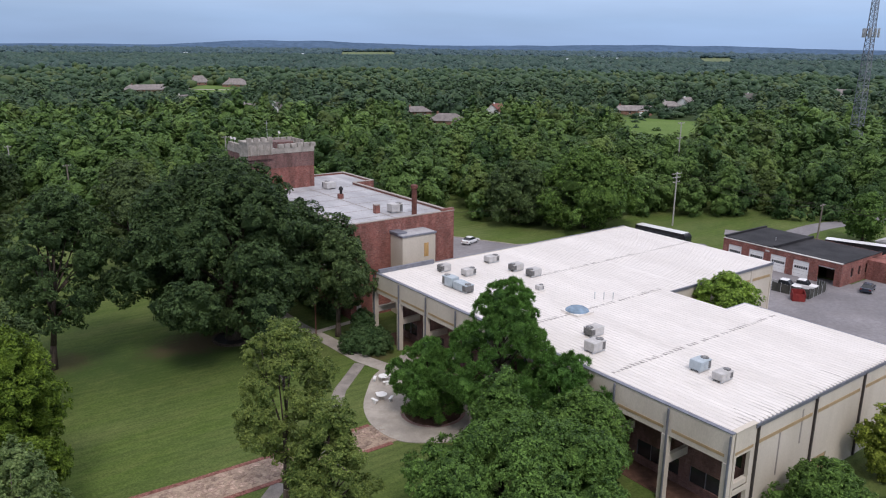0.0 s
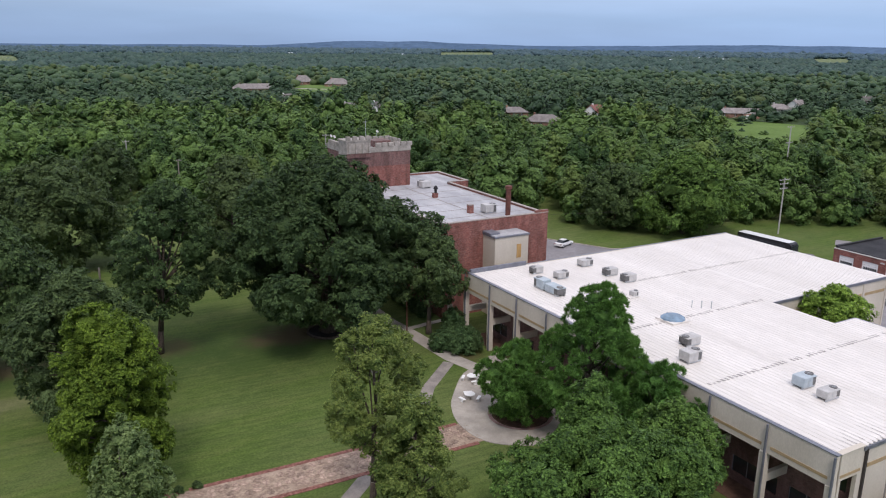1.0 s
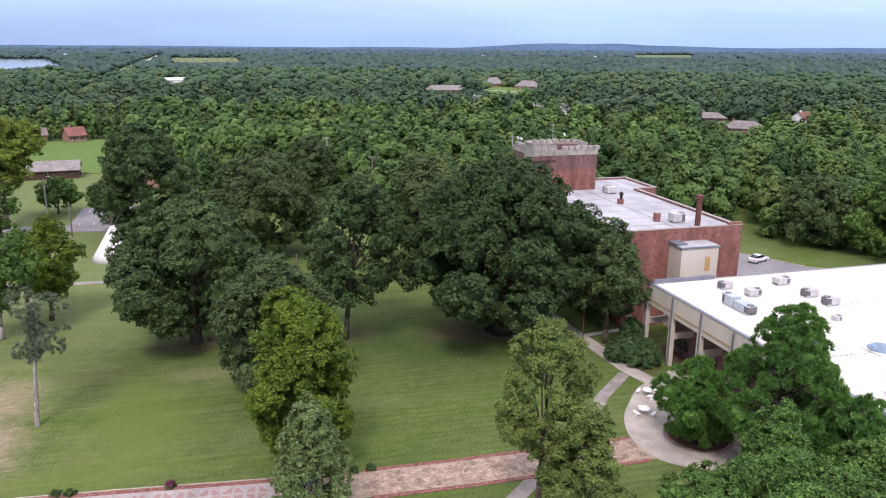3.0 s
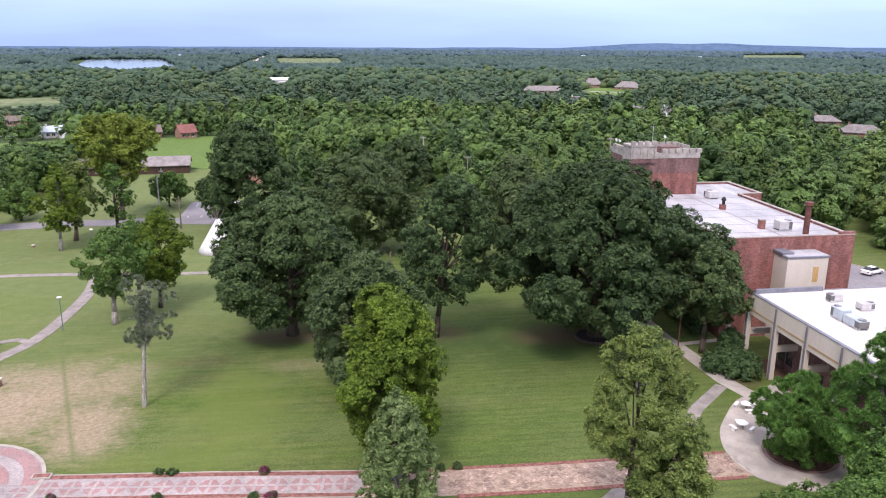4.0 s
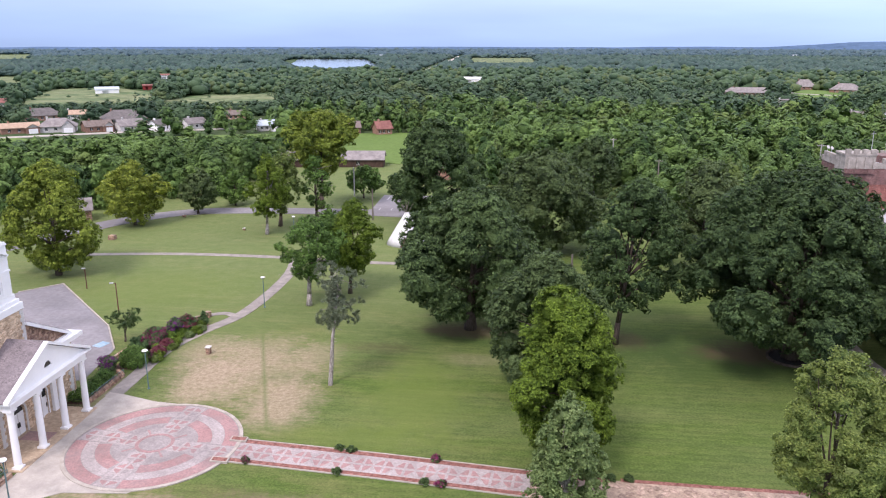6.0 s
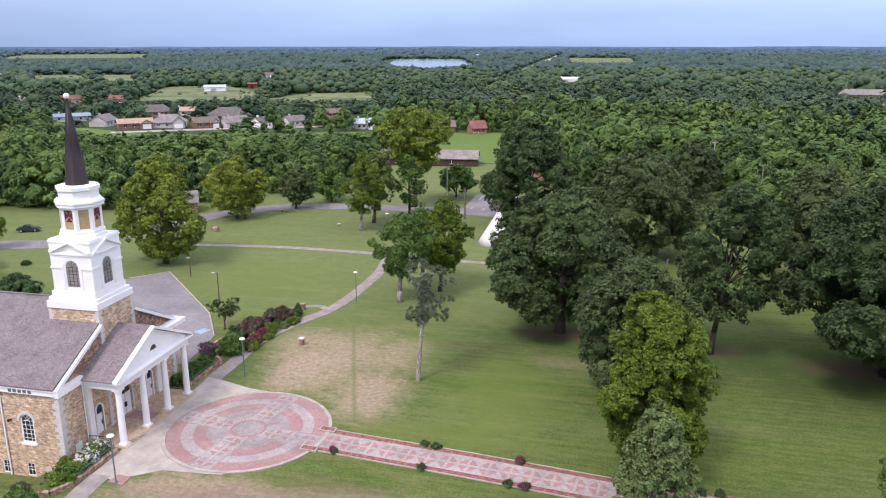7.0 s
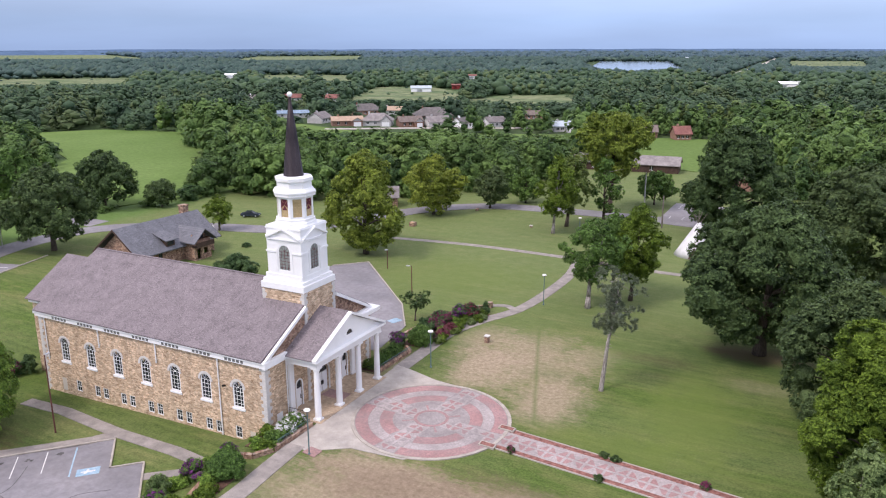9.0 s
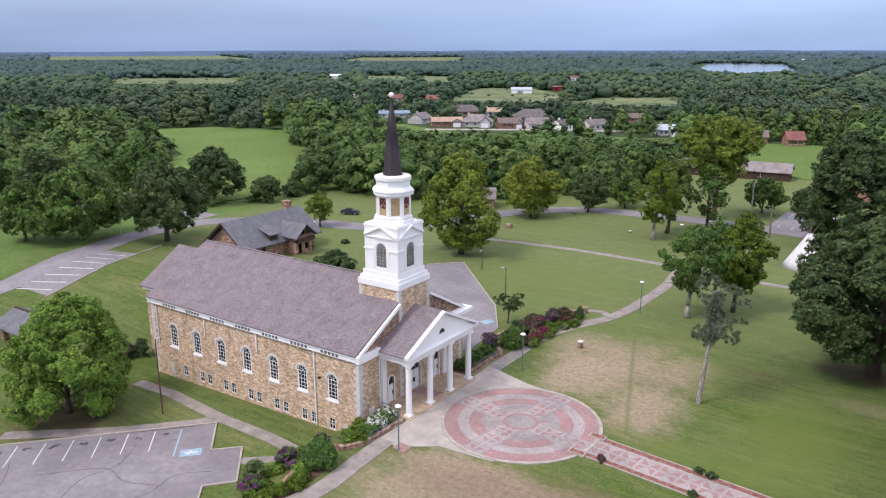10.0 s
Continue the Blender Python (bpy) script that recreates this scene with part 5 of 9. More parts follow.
rib_c = mesh_of("rib", one(-0.03, 0.03, HY0 + 0.05, 49.9, TOP - 0.05, TOP - 0.026), RIB)
x = HX0 + 0.75
while x < 103.8:
    if x < HX1:
        part("rib", rib_a if x < 80 else rib_c, None, hall, at=pose(x, 0, 0))
    if x < HX1 or x > HX1 + 0.4:
        part("rib", rib_b, None, hall, at=pose(x, 0, 0))
    x += 0.6
# lap seams across the ribs, with grime caught between each pair of ribs
rnd = random.Random(3)
for y, x0, x1 in ((44.9, HX0 + 1.2, HX1 - 1), (72.6, 70, 103.5), (59.2, 57, 80)):
    bm = one(x0, x1, y - 0.05, y + 0.05, TOP - 0.05, TOP - 0.03)
    seam = part("roof_seam", bm, ROOF_WHITE, hall)
    x = HX0 + 0.75
    while x < x1:
        if x > x0 and rnd.random() < 0.93:
            k, l = rnd.uniform(0.26, 0.44), rnd.uniform(0.3, 0.85)
            part("stain", solid([(x + 0.05, y + 0.06, TOP - 0.05), (x + 0.05 + k, y + 0.06, TOP - 0.05), (x + 0.05 + k * 0.7, y + 0.06 + l * 0.8, TOP - 0.05), (x + 0.09, y + 0.06 + l, TOP - 0.05)], (0, 0, 0.007)), ROOF_STAIN, seam)
        x += 0.6
for i in range(34):
    x = HX0 + 0.8 + 0.6 * rnd.choice((3, 4, 4, 5, 5, 6, 9, 10, 10, 11, 16, 17, 23, 30))
    y0 = HY0 + 0.35 + rnd.random() * 0.5
    l, k = rnd.uniform(0.4, 2.2), rnd.uniform(0.06, 0.16)
    part("stain", solid([(x, y0, TOP - 0.05), (x + k, y0, TOP - 0.05), (x + k * 0.5, y0 + l, TOP - 0.05), (x + 0.01, y0 + l * 0.7, TOP - 0.05)], (0, 0, 0.005 + 0.0002 * i)), ROOF_STAIN, hall)
# rib end caps along the south eave
cap_mesh = mesh_of("rib_cap", one(-0.16, 0.16, HY0 - 0.06, HY0 + 0.3, TOP - 0.06, TOP + 0.05, bevel=0.03), ROOF_WHITE)
x = HX0 + 0.75
while x < HX1:
    part("rib_cap", cap_mesh, None, hall, at=pose(x, 0, 0))
    x += 0.6
# west front: deep fascia on posts, with recessed walls
part("fascia", one(HX0, HX0 + 0.35, HY0, HY1, 6.6, TOP), CREAM, hall, "cream concrete fascia")
part("fascia_cap", one(HX0 - 0.06, HX0 + 0.42, HY0 - 0.06, HY1 + 0.06, TOP, TOP + 0.07), FLASHING, hall)
for a, b in zip(posts, posts[1:]):
    part("band", one(HX0 - 0.03, HX0 + 0.02, a + 0.55, b - 0.35, 7.1, 7.38), TAN_BAND, hall, "tan painted band")
part("soffit", one(HX0 + 0.35, HX0 + 3.4, HY0 + 0.4, HY1 - 0.4, 6.6, 6.8), CREAM, hall)
for y in posts:
    part("post", one(HX0 - 0.12, HX0 + 0.5, y - 0.05 if y > 32 else y, y + 0.62, 0, 6.62, bevel=0.03), CREAM, hall, "cream concrete post")
    rodm = bmesh.new()
    box(rodm, HX0 - 0.28, HX0 - 0.12, y - 0.05, y + 0.1, 0.1, TOP - 0.1)
    part("downpipe", rodm, FLASHING, hall, "grey-blue downpipe")
    part("cross_beam", one(HX0 + 0.5, HX0 + 3.4, y + 0.1, y + 0.5, 3.6, 4.4), CREAM, hall, "cream floor beam")
# The recess's shade is put into this wall by its darker brick.
part("wall", wall_along("y", HY0 + 0.4, HY1 - 0.4, 0, 6.6, HX0 + 3.4, HX0 + 3.75, [(a + 0.9, b - 0.3, 4.6, 6.3, False) for a, b in zip(posts, posts[1:])] + [(a + 0.9, b - 0.3, 0.9, 2.6, False) for a, b in zip(posts, posts[1:])]), BRICK_DARK, hall, "red brick wall in a darker tone put in for shade")
for a, b in zip(posts, posts[1:]):
    for z0, z1 in ((4.6, 6.3), (0.9, 2.6)):
        win = part("window", one(HX0 + 3.55, HX0 + 3.6, a + 0.9, b - 0.3, z0, z1), GLASS, hall, "dark glazed window strip")
        for k in range(4):
            y = a + 0.9 + (b - a - 1.2) * k / 3
            part("mullion", one(HX0 + 3.5, HX0 + 3.56, y - 0.04, y + 0.04, z0, z1), FLASHING, win)
# Mulch's dark colour stands in for the shade on this floor.
part("floor", one(HX0 + 0.5, HX0 + 3.4, HY0, HY1, -0.2, 0.06), MULCH, hall, "floor under the overhang, dark colour put in for shade")
# south end
part("wall", wall_along("y", HY0 - 0.0, HY0 + 0.01, 0, 0.1, HX0, HX0 + 0.3), CREAM, hall)
part("corner_wall", wall_along("x", HX0 + 0.6, 56.3, 0, TOP, HY0, HY0 + 0.35, [(HX0 + 0.9, 55.9, 3.9, 7.0, False), (HX0 + 0.9, 55.9, 0.6, 3.3, False)]), CREAM, hall)
part("sill", one(HX0 + 0.8, 56.0, HY0 - 0.06, HY0 + 0.3, 3.55, 3.9), CREAM, hall)
part("band", one(HX0 + 0.7, 56.2, HY0 - 0.03, HY0 + 0.02, 7.25, 7.5), TAN_BAND, hall, "tan painted band")
part("corner_cap", one(HX0 + 0.42, 56.4, HY0 - 0.1, HY0 + 0.4, TOP, TOP + 0.09), CREAM, hall)
part("wall", wall_along("x", 56.3, HX1, 0, 9.0, HY0 + 0.05, HY0 + 0.4, [(66.9, 69.6, 0, 2.4, False)]), CREAM, hall, "cream concrete end wall")
part("eave_gutter", one(56.3, HX1 + 0.2, HY0 - 0.12, HY0 + 0.1, TOP - 0.4, TOP - 0.08), FLASHING, hall)
part("overhead_door", box(one(66.9, 69.6, HY0 + 0.15, HY0 + 0.25, 0, 2.4), 66.9, 69.6, HY0 + 0.12, HY0 + 0.16, 1.15, 1.2), TAN_BAND, hall, "tan overhead door")
for x in (56.7, 66.2, 75.3):
    part("downpipe", box(bmesh.new(), x - 0.1, x + 0.1, HY0 - 0.16, HY0 + 0.04, 0.1, TOP - 0.3), DARK_PIPE, hall, "dark downpipe")
for a, b in ((57.2, 65.8), (66.9, 74.8), (76, 83.8)):
    part("band", one(a, b, HY0 + 0.01, HY0 + 0.06, 7.25, 7.6), TAN_BAND, hall, "tan painted band")
for x, z in ((60.4, 6.2), (64.0, 7.4)):
    part("stain", one(x, x + 0.25, HY0 + 0.04, HY0 + 0.052, 3.0 if x < 62 else 5, z + 1), CONCRETE_OLD, hall, "dark run-off stain")
# the other walls
part("wall", wall_along("y", HY0 + 0.4, 49.9, 0, 9.0, HX1, HX1 - 0.35), CREAM, hall, "cream concrete wall")
part("wall", wall_along("x", 80.0, HX1 - 0.35, 0, 9.0, 49.9, 49.55), CREAM, hall, "cream concrete wall")
part("wall", wall_along("y", 49.9, 58.3, 0, 9.0, 80.1, 79.75), CREAM, hall, "cream concrete wall")
part("wall", wall_along("x", 80.1, 104.2, 0, 9.1, 58.3, 58.65), CREAM, hall, "cream concrete wall")
for a, b in ((81, 86.5), (87.5, 92.5), (93.5, 98.6), (99.4, 103.8)):
    part("band", one(a, b, 58.26, 58.31, 7.2, 7.6), TAN_BAND, hall, "tan painted band")
    part("pilaster", one(b + 0.25, b + 0.55, 58.2, 58.3, 0, 9.0), CREAM, hall)
part("eave_gutter", one(80.1, HX1 + 0.05, 49.86, 50.0, TOP - 0.35, TOP - 0.04), FLASHING, hall)
part("eave_gutter", one(HX1 - 0.05, HX1 + 0.12, HY0 + 0.1, 49.86, TOP - 0.35, TOP - 0.04), FLASHING, hall)
part("eave_gutter", one(80.1, 104.3, 58.15, 58.33, TOP - 0.4, TOP - 0.06), FLASHING, hall)
part("wall", wall_along("y", 58.65, HY1 - 0.35, 0, 9.1, 104.2, 103.85), CREAM, hall, "cream concrete wall")
part("wall", wall_along("x", HX0 + 3.8, 104.2, 0, TOP, HY1, HY1 - 0.35), CREAM, hall, "cream concrete wall")
part("north_parapet", one(HX0 + 0.35, 62.5, HY1 - 0.4, HY1, TOP - 0.4, TOP + 0.5), FLASHING, hall, "grey parapet upstand")
part("roof_edge", one(62.5, 104.2, HY1 - 0.2, HY1 + 0.1, TOP - 0.35, TOP + 0.03), FLASHING, hall)


# roof machines: a cased unit with a fan cowl, a coil side and feet
def roof_unit(x, y, lx, ly, h, turn=0, tone=None, label="grey rooftop air-conditioning unit on white roof", base=None, group="rooftop units"):
    tone = UNIT if tone is None else tone
    lx, ly, h = lx * 0.84, ly * 0.84, h * 0.84
    base = TOP + 0.0 if base is None else base
    u = thing("air_conditioner", x, y, base, label, "air conditioner", group)
    m = pose(x, y, base, 0, 0, turn)
    part("casing", one(-lx / 2, lx * 0.22, -ly / 2, ly / 2, 0.18, h, bevel=0.04), tone, u, at=m)
    part("coil", one(lx * 0.22, lx / 2, -ly * 0.46, ly * 0.46, 0.2, h * 0.9, bevel=0.02), COIL, u, "dark condenser coil", at=m)
    part("coil_cap", one(lx * 0.2, lx / 2 + 0.04, -ly / 2, ly / 2, h * 0.9, h * 0.96), tone, u, at=m)
    fan = part("fan_cowl", turned(bmesh.new(), [(ly * 0.3, 0), (ly * 0.3, 0.1), (ly * 0.25, 0.1)], lx * 0.35, 0, h * 0.95, 14), COIL, u, at=m)
    bm = bmesh.new()
    for k in range(3):
        rod(bm, (lx * 0.35 - ly * 0.24, 0, h * 0.95 + 0.11), (lx * 0.35 + ly * 0.24, 0, h * 0.95 + 0.11), 0.012, seg=4)
        bmesh.ops.rotate(bm, verts=bm.verts, cent=(lx * 0.35, 0, 0), matrix=Matrix.Rotation(radians(60), 3, "Z"))
    part("fan_guard", bm, GALV, fan, at=m)
    for s in (-1, 1):
        part("skid", one(-lx / 2, lx / 2, s * ly * 0.38 - 0.06, s * ly * 0.38 + 0.06, 0, 0.2), GALV, u, at=m)
    part("seam_line", box(one(-lx * 0.16, -lx * 0.14, -ly / 2 - 0.012, -ly / 2, 0.25, h - 0.08), -lx * 0.48, lx * 0.2, -ly / 2 - 0.012, -ly / 2, h * 0.55, h * 0.57), GALV, u, at=m)
    return u


for x, y, lx, ly, h, turn, tone in ((61.4, 82.2, 2.0, 1.4, 1.15, 180, None), (63.0, 78.7, 2.1, 1.5, 1.1, 0, None), (69.8, 81.9, 2.3, 1.6, 1.15, 0, None), (69.9, 76.7, 2.2, 1.6, 1.2, 180, None),
                                    (70.1, 73.3, 2.2, 1.6, 1.25, 180, None), (66.2, 68.0, 1.0, 1.0, 0.9, 0, None), (60.3, 53.2, 2.3, 1.6, 1.2, 180, None), (57.0, 50.0, 2.2, 1.7, 1.4, 0, None),
                                    (61.9, 40.7, 2.1, 1.6, 1.35, 0, UNIT_BLUE), (61.6, 38.0, 2.2, 1.4, 1.1, 0, None)):
    roof_unit(x, y, lx, ly, h, turn, tone)
roof_unit(58.0, 76.2, 2.4, 1.6, 1.6, 90, UNIT_BLUE, "long pale blue rooftop air handler on white roof")
roof_unit(58.1, 73.6, 3.2, 1.7, 1.3, 270, UNIT_BLUE, "long pale blue rooftop air handler on white roof")
vent = thing("roof_vent", 65.8, 68.0, TOP, "stacked white roof ventilator on a square curb", "vent")
part("curb", one(65.0, 66.6, 67.4, 68.6, TOP - 0.05, TOP + 0.15), ROOF_WHITE, vent)
sk = thing("skylight", 64.3, 59.5, TOP, "blue domed skylight set in the white roof", "skylight")
part("curb", one(62.9, 65.7, 58.1, 60.9, TOP - 0.05, TOP + 0.2, bevel=0.03), ROOF_WHITE, sk)
part("dome", turned(bmesh.new(), [(1.45, 0.0), (1.35, 0.14), (1.0, 0.36), (0.5, 0.5), (0.06, 0.55)], 64.3, 59.5, TOP + 0.2, 12), SKYLIGHT, sk, "blue skylight dome")
for i in range(3):
    pipe = thing("vent_pipe", 69.6 + i * 0.9, 61.6 - i * 0.7, TOP, "thin white roof vent pipe with a cap", "vent pipe", "vent pipes")
    part("pipe", rod(bmesh.new(), (69.6 + i * 0.9, 61.6 - i * 0.7, TOP - 0.05), (69.6 + i * 0.9, 61.6 - i * 0.7, TOP + 0.8), 0.05, seg=8), GALV, pipe)
    part("cap", turned(bmesh.new(), [(0.14, 0), (0.02, 0.12)], 69.6 + i * 0.9, 61.6 - i * 0.7, TOP + 0.78, 8), GALV, pipe)

# patio tables with benches
def picnic_table(x, y, turn):
    t = thing("patio_table", x, y, 0.08, "round white concrete table with curved benches on the patio", "table", "patio tables")
    m = pose(x, y, 0.08, 0, 0, turn)
    part("tabletop", turned(bmesh.new(), [(0.62, 0), (0.65, 0.04), (0.62, 0.09)], 0, 0, 0.68, 18), WHITE, t, at=m)
    part("pedestal", turned(bmesh.new(), [(0.3, 0), (0.2, 0.1), (0.18, 0.6), (0.3, 0.68)], 0, 0, 0, 12), CONCRETE, t, at=m)
    for k in range(3):
        a = math.tau * k / 3
        bm = bmesh.new()
        c = (1.1 * math.cos(a), 1.1 * math.sin(a))
        tangent = (-math.sin(a), math.cos(a))
        prism(bm, [(c[0] + tangent[0] * s * 0.5 + math.cos(a) * q, c[1] + tangent[1] * s * 0.5 + math.sin(a) * q, 0.4) for s, q in ((-1, -0.16), (1, -0.16), (1, 0.16), (-1, 0.16))], (0, 0, 0.08))
        prism(bm, [(c[0] + tangent[0] * s * 0.2 + math.cos(a) * q, c[1] + tangent[1] * s * 0.2 + math.sin(a) * q, 0.0) for s, q in ((-1, -0.1), (1, -0.1), (1, 0.1), (-1, 0.1))], (0, 0, 0.4))
        bmesh.ops.recalc_face_normals(bm, faces=bm.faces)
        part("bench", bm, WHITE, t, at=m)


picnic_table(45.8, 73.4, 20)
picnic_table(42.9, 69.2, 70)

# ---- the brick building with the battlemented tower ----
BX0, BX1, BY0, BY1, BT = 53.4, 72.5, 94.6, 138.0, 14.0
brick = thing("brick_building", 63, 115, 0, "three-storey red brick building with flat roof and battlemented tower", "building")
part("wall", wall_along("x", BX0, BX1, 0, BT + 0.5, BY0, BY0 + 0.4, [(54.4, 55.3, 0, 2.05, False), (60.9, 61.9, 11.0, 12.0, False)][:1]), BRICK, brick, "red brick end wall")
west = [(BY0 + 3 + i * 4.1, BY0 + 5.2 + i * 4.1, z, z + 2.0, False) for i in range(7) for z in (1.6, 5.6, 9.6)]
part("wall", wall_along("y", BY0 + 0.4, 128.4, 0, BT + 0.3, BX0, BX0 + 0.4, west), BRICK, brick, "red brick long wall")
for h in west:
    win = part("window", one(BX0 + 0.2, BX0 + 0.25, h[0], h[1], h[2], h[3]), GLASS, brick, "white-barred sash window")
    part("sash", box(one(BX0 + 0.14, BX0 + 0.2, h[0], h[1], h[2] + 0.95, h[2] + 1.05), BX0 + 0.14, BX0 + 0.2, (h[0] + h[1]) / 2 - 0.05, (h[0] + h[1]) / 2 + 0.05, h[2], h[3]), WHITE, win)
part("wall", wall_along("y", BY0 + 0.4, 126.0, 0, BT + 0.3, BX1, BX1 - 0.4), BRICK, brick, "red brick long wall")
part("wall", wall_along("x", BX1, 76.4, 0, BT + 0.3, 126.0, 126.4), BRICK, brick, "red brick wall of the rear wing")
part("wall", wall_along("y", 126.0, BY1, 0, BT + 0.3, 76.8, 76.4), BRICK, brick, "red brick wall of the rear wing")
part("wall", wall_along("x", 66.0, 76.4, 0, BT + 0.3, BY1, BY1 - 0.4), BRICK, brick, "red brick rear wall")
part("roof_deck", one(BX0 + 0.4, BX1 - 0.4, BY0 + 0.4, 126.4, BT - 0.3, BT), ROOF_GREY, brick, "grey flat membrane roof")
part("roof_deck", one(58, 76.4, 126.4, BY1 - 0.4, BT - 0.3, BT + 0.002), ROOF_GREY, brick, "grey flat membrane roof")
part("coping", one(BX0 - 0.08, BX1 + 0.08, BY0 - 0.06, BY0 + 0.46, BT + 0.5, BT + 0.62), COPING, brick)
part("coping", one(BX0 - 0.08, BX0 + 0.46, BY0 + 0.46, 128.4, BT + 0.3, BT + 0.4), COPING, brick)
part("coping", one(BX1 - 0.46, BX1 + 0.08, BY0 + 0.46, 126.0, BT + 0.3, BT + 0.42), COPING, brick)
part("coping", one(BX1, 76.9, 125.94, 126.46, BT + 0.3, BT + 0.4), COPING, brick)
part("coping", one(76.34, 76.9, 126.46, BY1 + 0.06, BT + 0.3, BT + 0.4), COPING, brick)
part("coping", one(66, 76.34, BY1 - 0.46, BY1 + 0.06, BT + 0.3, BT + 0.4), COPING, brick)
part("corner_parapet", one(BX1 - 2.4, BX1 + 0.02, BY0 - 0.02, BY0 + 0.42, BT + 0.5, BT + 0.95), BRICK, brick)
door = part("door", one(54.4, 55.3, BY0 + 0.1, BY0 + 0.18, 0, 2.05), SIDING, brick, "pale grey door")
part("flagging", one(53.4, 60, BY0 - 0.05, BY0, 3.2, 3.4), BRICK_DARK, brick)
# cream lift shaft
part("lift_shaft", one(60.5, 66.5, 91.3, BY0 - 0.02, 0, 12.3), CREAM, brick, "cream concrete lift shaft")
part("lift_roof", box(one(60.35, 66.65, 91.15, BY0 - 0.02, 12.3, 12.55, bevel=0.03), 60.3, 62.0, 92.3, BY0 - 0.02, 12.55, 12.85), FLASHING, brick, "grey lift-shaft roof")
for y in (99.5, 104.5, 109.5, 114.5, 119.5, 124.5):
    part("roof_seam", one(BX0 + 0.6, BX1 - 0.6, y - 0.09, y + 0.09, BT, BT + 0.012), CONCRETE_OLD, brick, "dark lapped roofing seam")
part("roof_seam", one(62.9, 63.15, BY0 + 0.6, 126.0, BT, BT + 0.008), CONCRETE_OLD, brick, "dark lapped roofing seam")
part("lift_deck", one(60.5, 66.5, 91.3, BY0 - 0.05, 12.55, 12.6), ROOF_GREY, brick)
part("boarded_opening", one(64.4, 65.2, 91.26, 91.31, 8.9, 11.0), PLYWOOD, brick, "opening boarded with plywood")
# tower with battlements
TA, TB, TC, TD = 52.7, 65.3, 128.4, 138.3
part("tower_wall", one(TA, TB, TC, TD, 0, 20.6), BRICK, brick, "red brick tower wall")
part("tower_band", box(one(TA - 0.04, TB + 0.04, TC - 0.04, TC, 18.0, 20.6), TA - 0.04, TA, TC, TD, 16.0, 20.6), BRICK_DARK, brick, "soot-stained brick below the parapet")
bm = one(TA - 0.12, TB + 0.12, TC - 0.12, TC + 0.4, 20.6, 21.5)
box(bm, TA - 0.12, TB + 0.12, TD - 0.4, TD + 0.12, 20.6, 21.5)
box(bm, TA - 0.12, TA + 0.4, TC + 0.4, TD - 0.4, 20.6, 21.5)
box(bm, TB - 0.4, TB + 0.12, TC + 0.4, TD - 0.4, 20.6, 21.5)
part("parapet", bm, BATTLEMENT, brick, "grey limestone parapet")
for x in [TA + 5.6 + i * 1.28 for i in range(6)]:
    for y in (TC, TD):
        part("merlon", one(x, x + 1.02, y - 0.16, y + 0.42 if y == TC else y + 0.16, 21.5, 22.25, bevel=0.03), BATTLEMENT, brick)
for y in [TC + 4.2 + i * 1.28 for i in range(4)]:
    for x in (TA, TB):
        part("merlon", one(x - 0.16, x + 0.42 if x == TA else x + 0.16, y, y + 1.02, 21.5, 22.25, bevel=0.03), BATTLEMENT, brick)
bm = one(TA - 0.3, TA + 4.4, TC - 0.3, TC + 3.6, 19.9, 23.0)
box(bm, TA - 0.4, TA + 4.5, TC - 0.4, TC + 3.7, 22.7, 22.95)
part("turret", bm, BATTLEMENT, brick, "taller stone corner turret")
for i in range(4):
    part("merlon", one(TA - 0.3 + i * 1.3, TA + 0.5 + i * 1.3, TC - 0.32, TC + 0.2, 23.0, 23.7, bevel=0.03), BATTLEMENT, brick)
    part("buttress", one(TA + 0.1 + i * 1.3, TA + 0.4 + i * 1.3, TC - 0.5, TC - 0.3, 20.6, 22.4), BATTLEMENT, brick)
part("turret_band", one(TA - 0.36, TA + 4.46, TC - 0.36, TC - 0.3, 19.8, 20.6), BRICK_DARK, brick)
part("tower_deck", one(TA + 0.4, TB - 0.4, TC + 0.4, TD - 0.4, 20.6, 20.7), ROOF_GREY, brick)
part("penthouse", one(60.5, 64.0, 134.0, 137.6, 20.6, 21.9, bevel=0.04), BRICK_DARK, brick, "small brick roof house")
mast = thing("aerial_mast", 57.3, 131, 23.0, "thin aerial mast on the brick tower", "antenna")
part("pole", rod(bmesh.new(), (57.0, 130, 22.9), (57.0, 130, 26.4), 0.05, seg=6), GALV, mast)
part("arm", rod(bmesh.new(), (56.6, 130, 26.0), (57.4, 130, 26.0), 0.03, seg=4), GALV, mast)
for x, y, z in ((52.9, 137.0, 22.25), (53.0, 135.6, 22.25), (58.6, 128.6, 23.7)):
    dish = thing("satellite_dish", x, y, z, "small white satellite dish on the tower parapet", "dish", "dishes")
    part("stand", rod(bmesh.new(), (x, y, z - 0.3), (x, y, z + 0.7), 0.04, seg=6), GALV, dish)
    part("reflector", turned(bmesh.new(), [(0.05, 0.0), (0.22, 0.04), (0.3, 0.1), (0.28, 0.12)], 0, 0, 0, 14), UNIT, dish, at=pose(x, y - 0.05, z + 0.65, 60, 0, 20))
stack = thing("chimney_stack", 66.9, 97.6, BT, "round rusty red chimney pipe on the brick building", "chimney")
part("shaft", turned(bmesh.new(), [(0.42, 0), (0.42, 4.2)], 66.9, 97.6, BT - 0.1, 16), RUST, stack, smooth=False)
part("cap", turned(bmesh.new(), [(0.46, 0), (0.58, 0.1), (0.58, 0.5), (0.46, 0.6)], 66.9, 97.6, BT + 4.1, 16), RUST, stack)
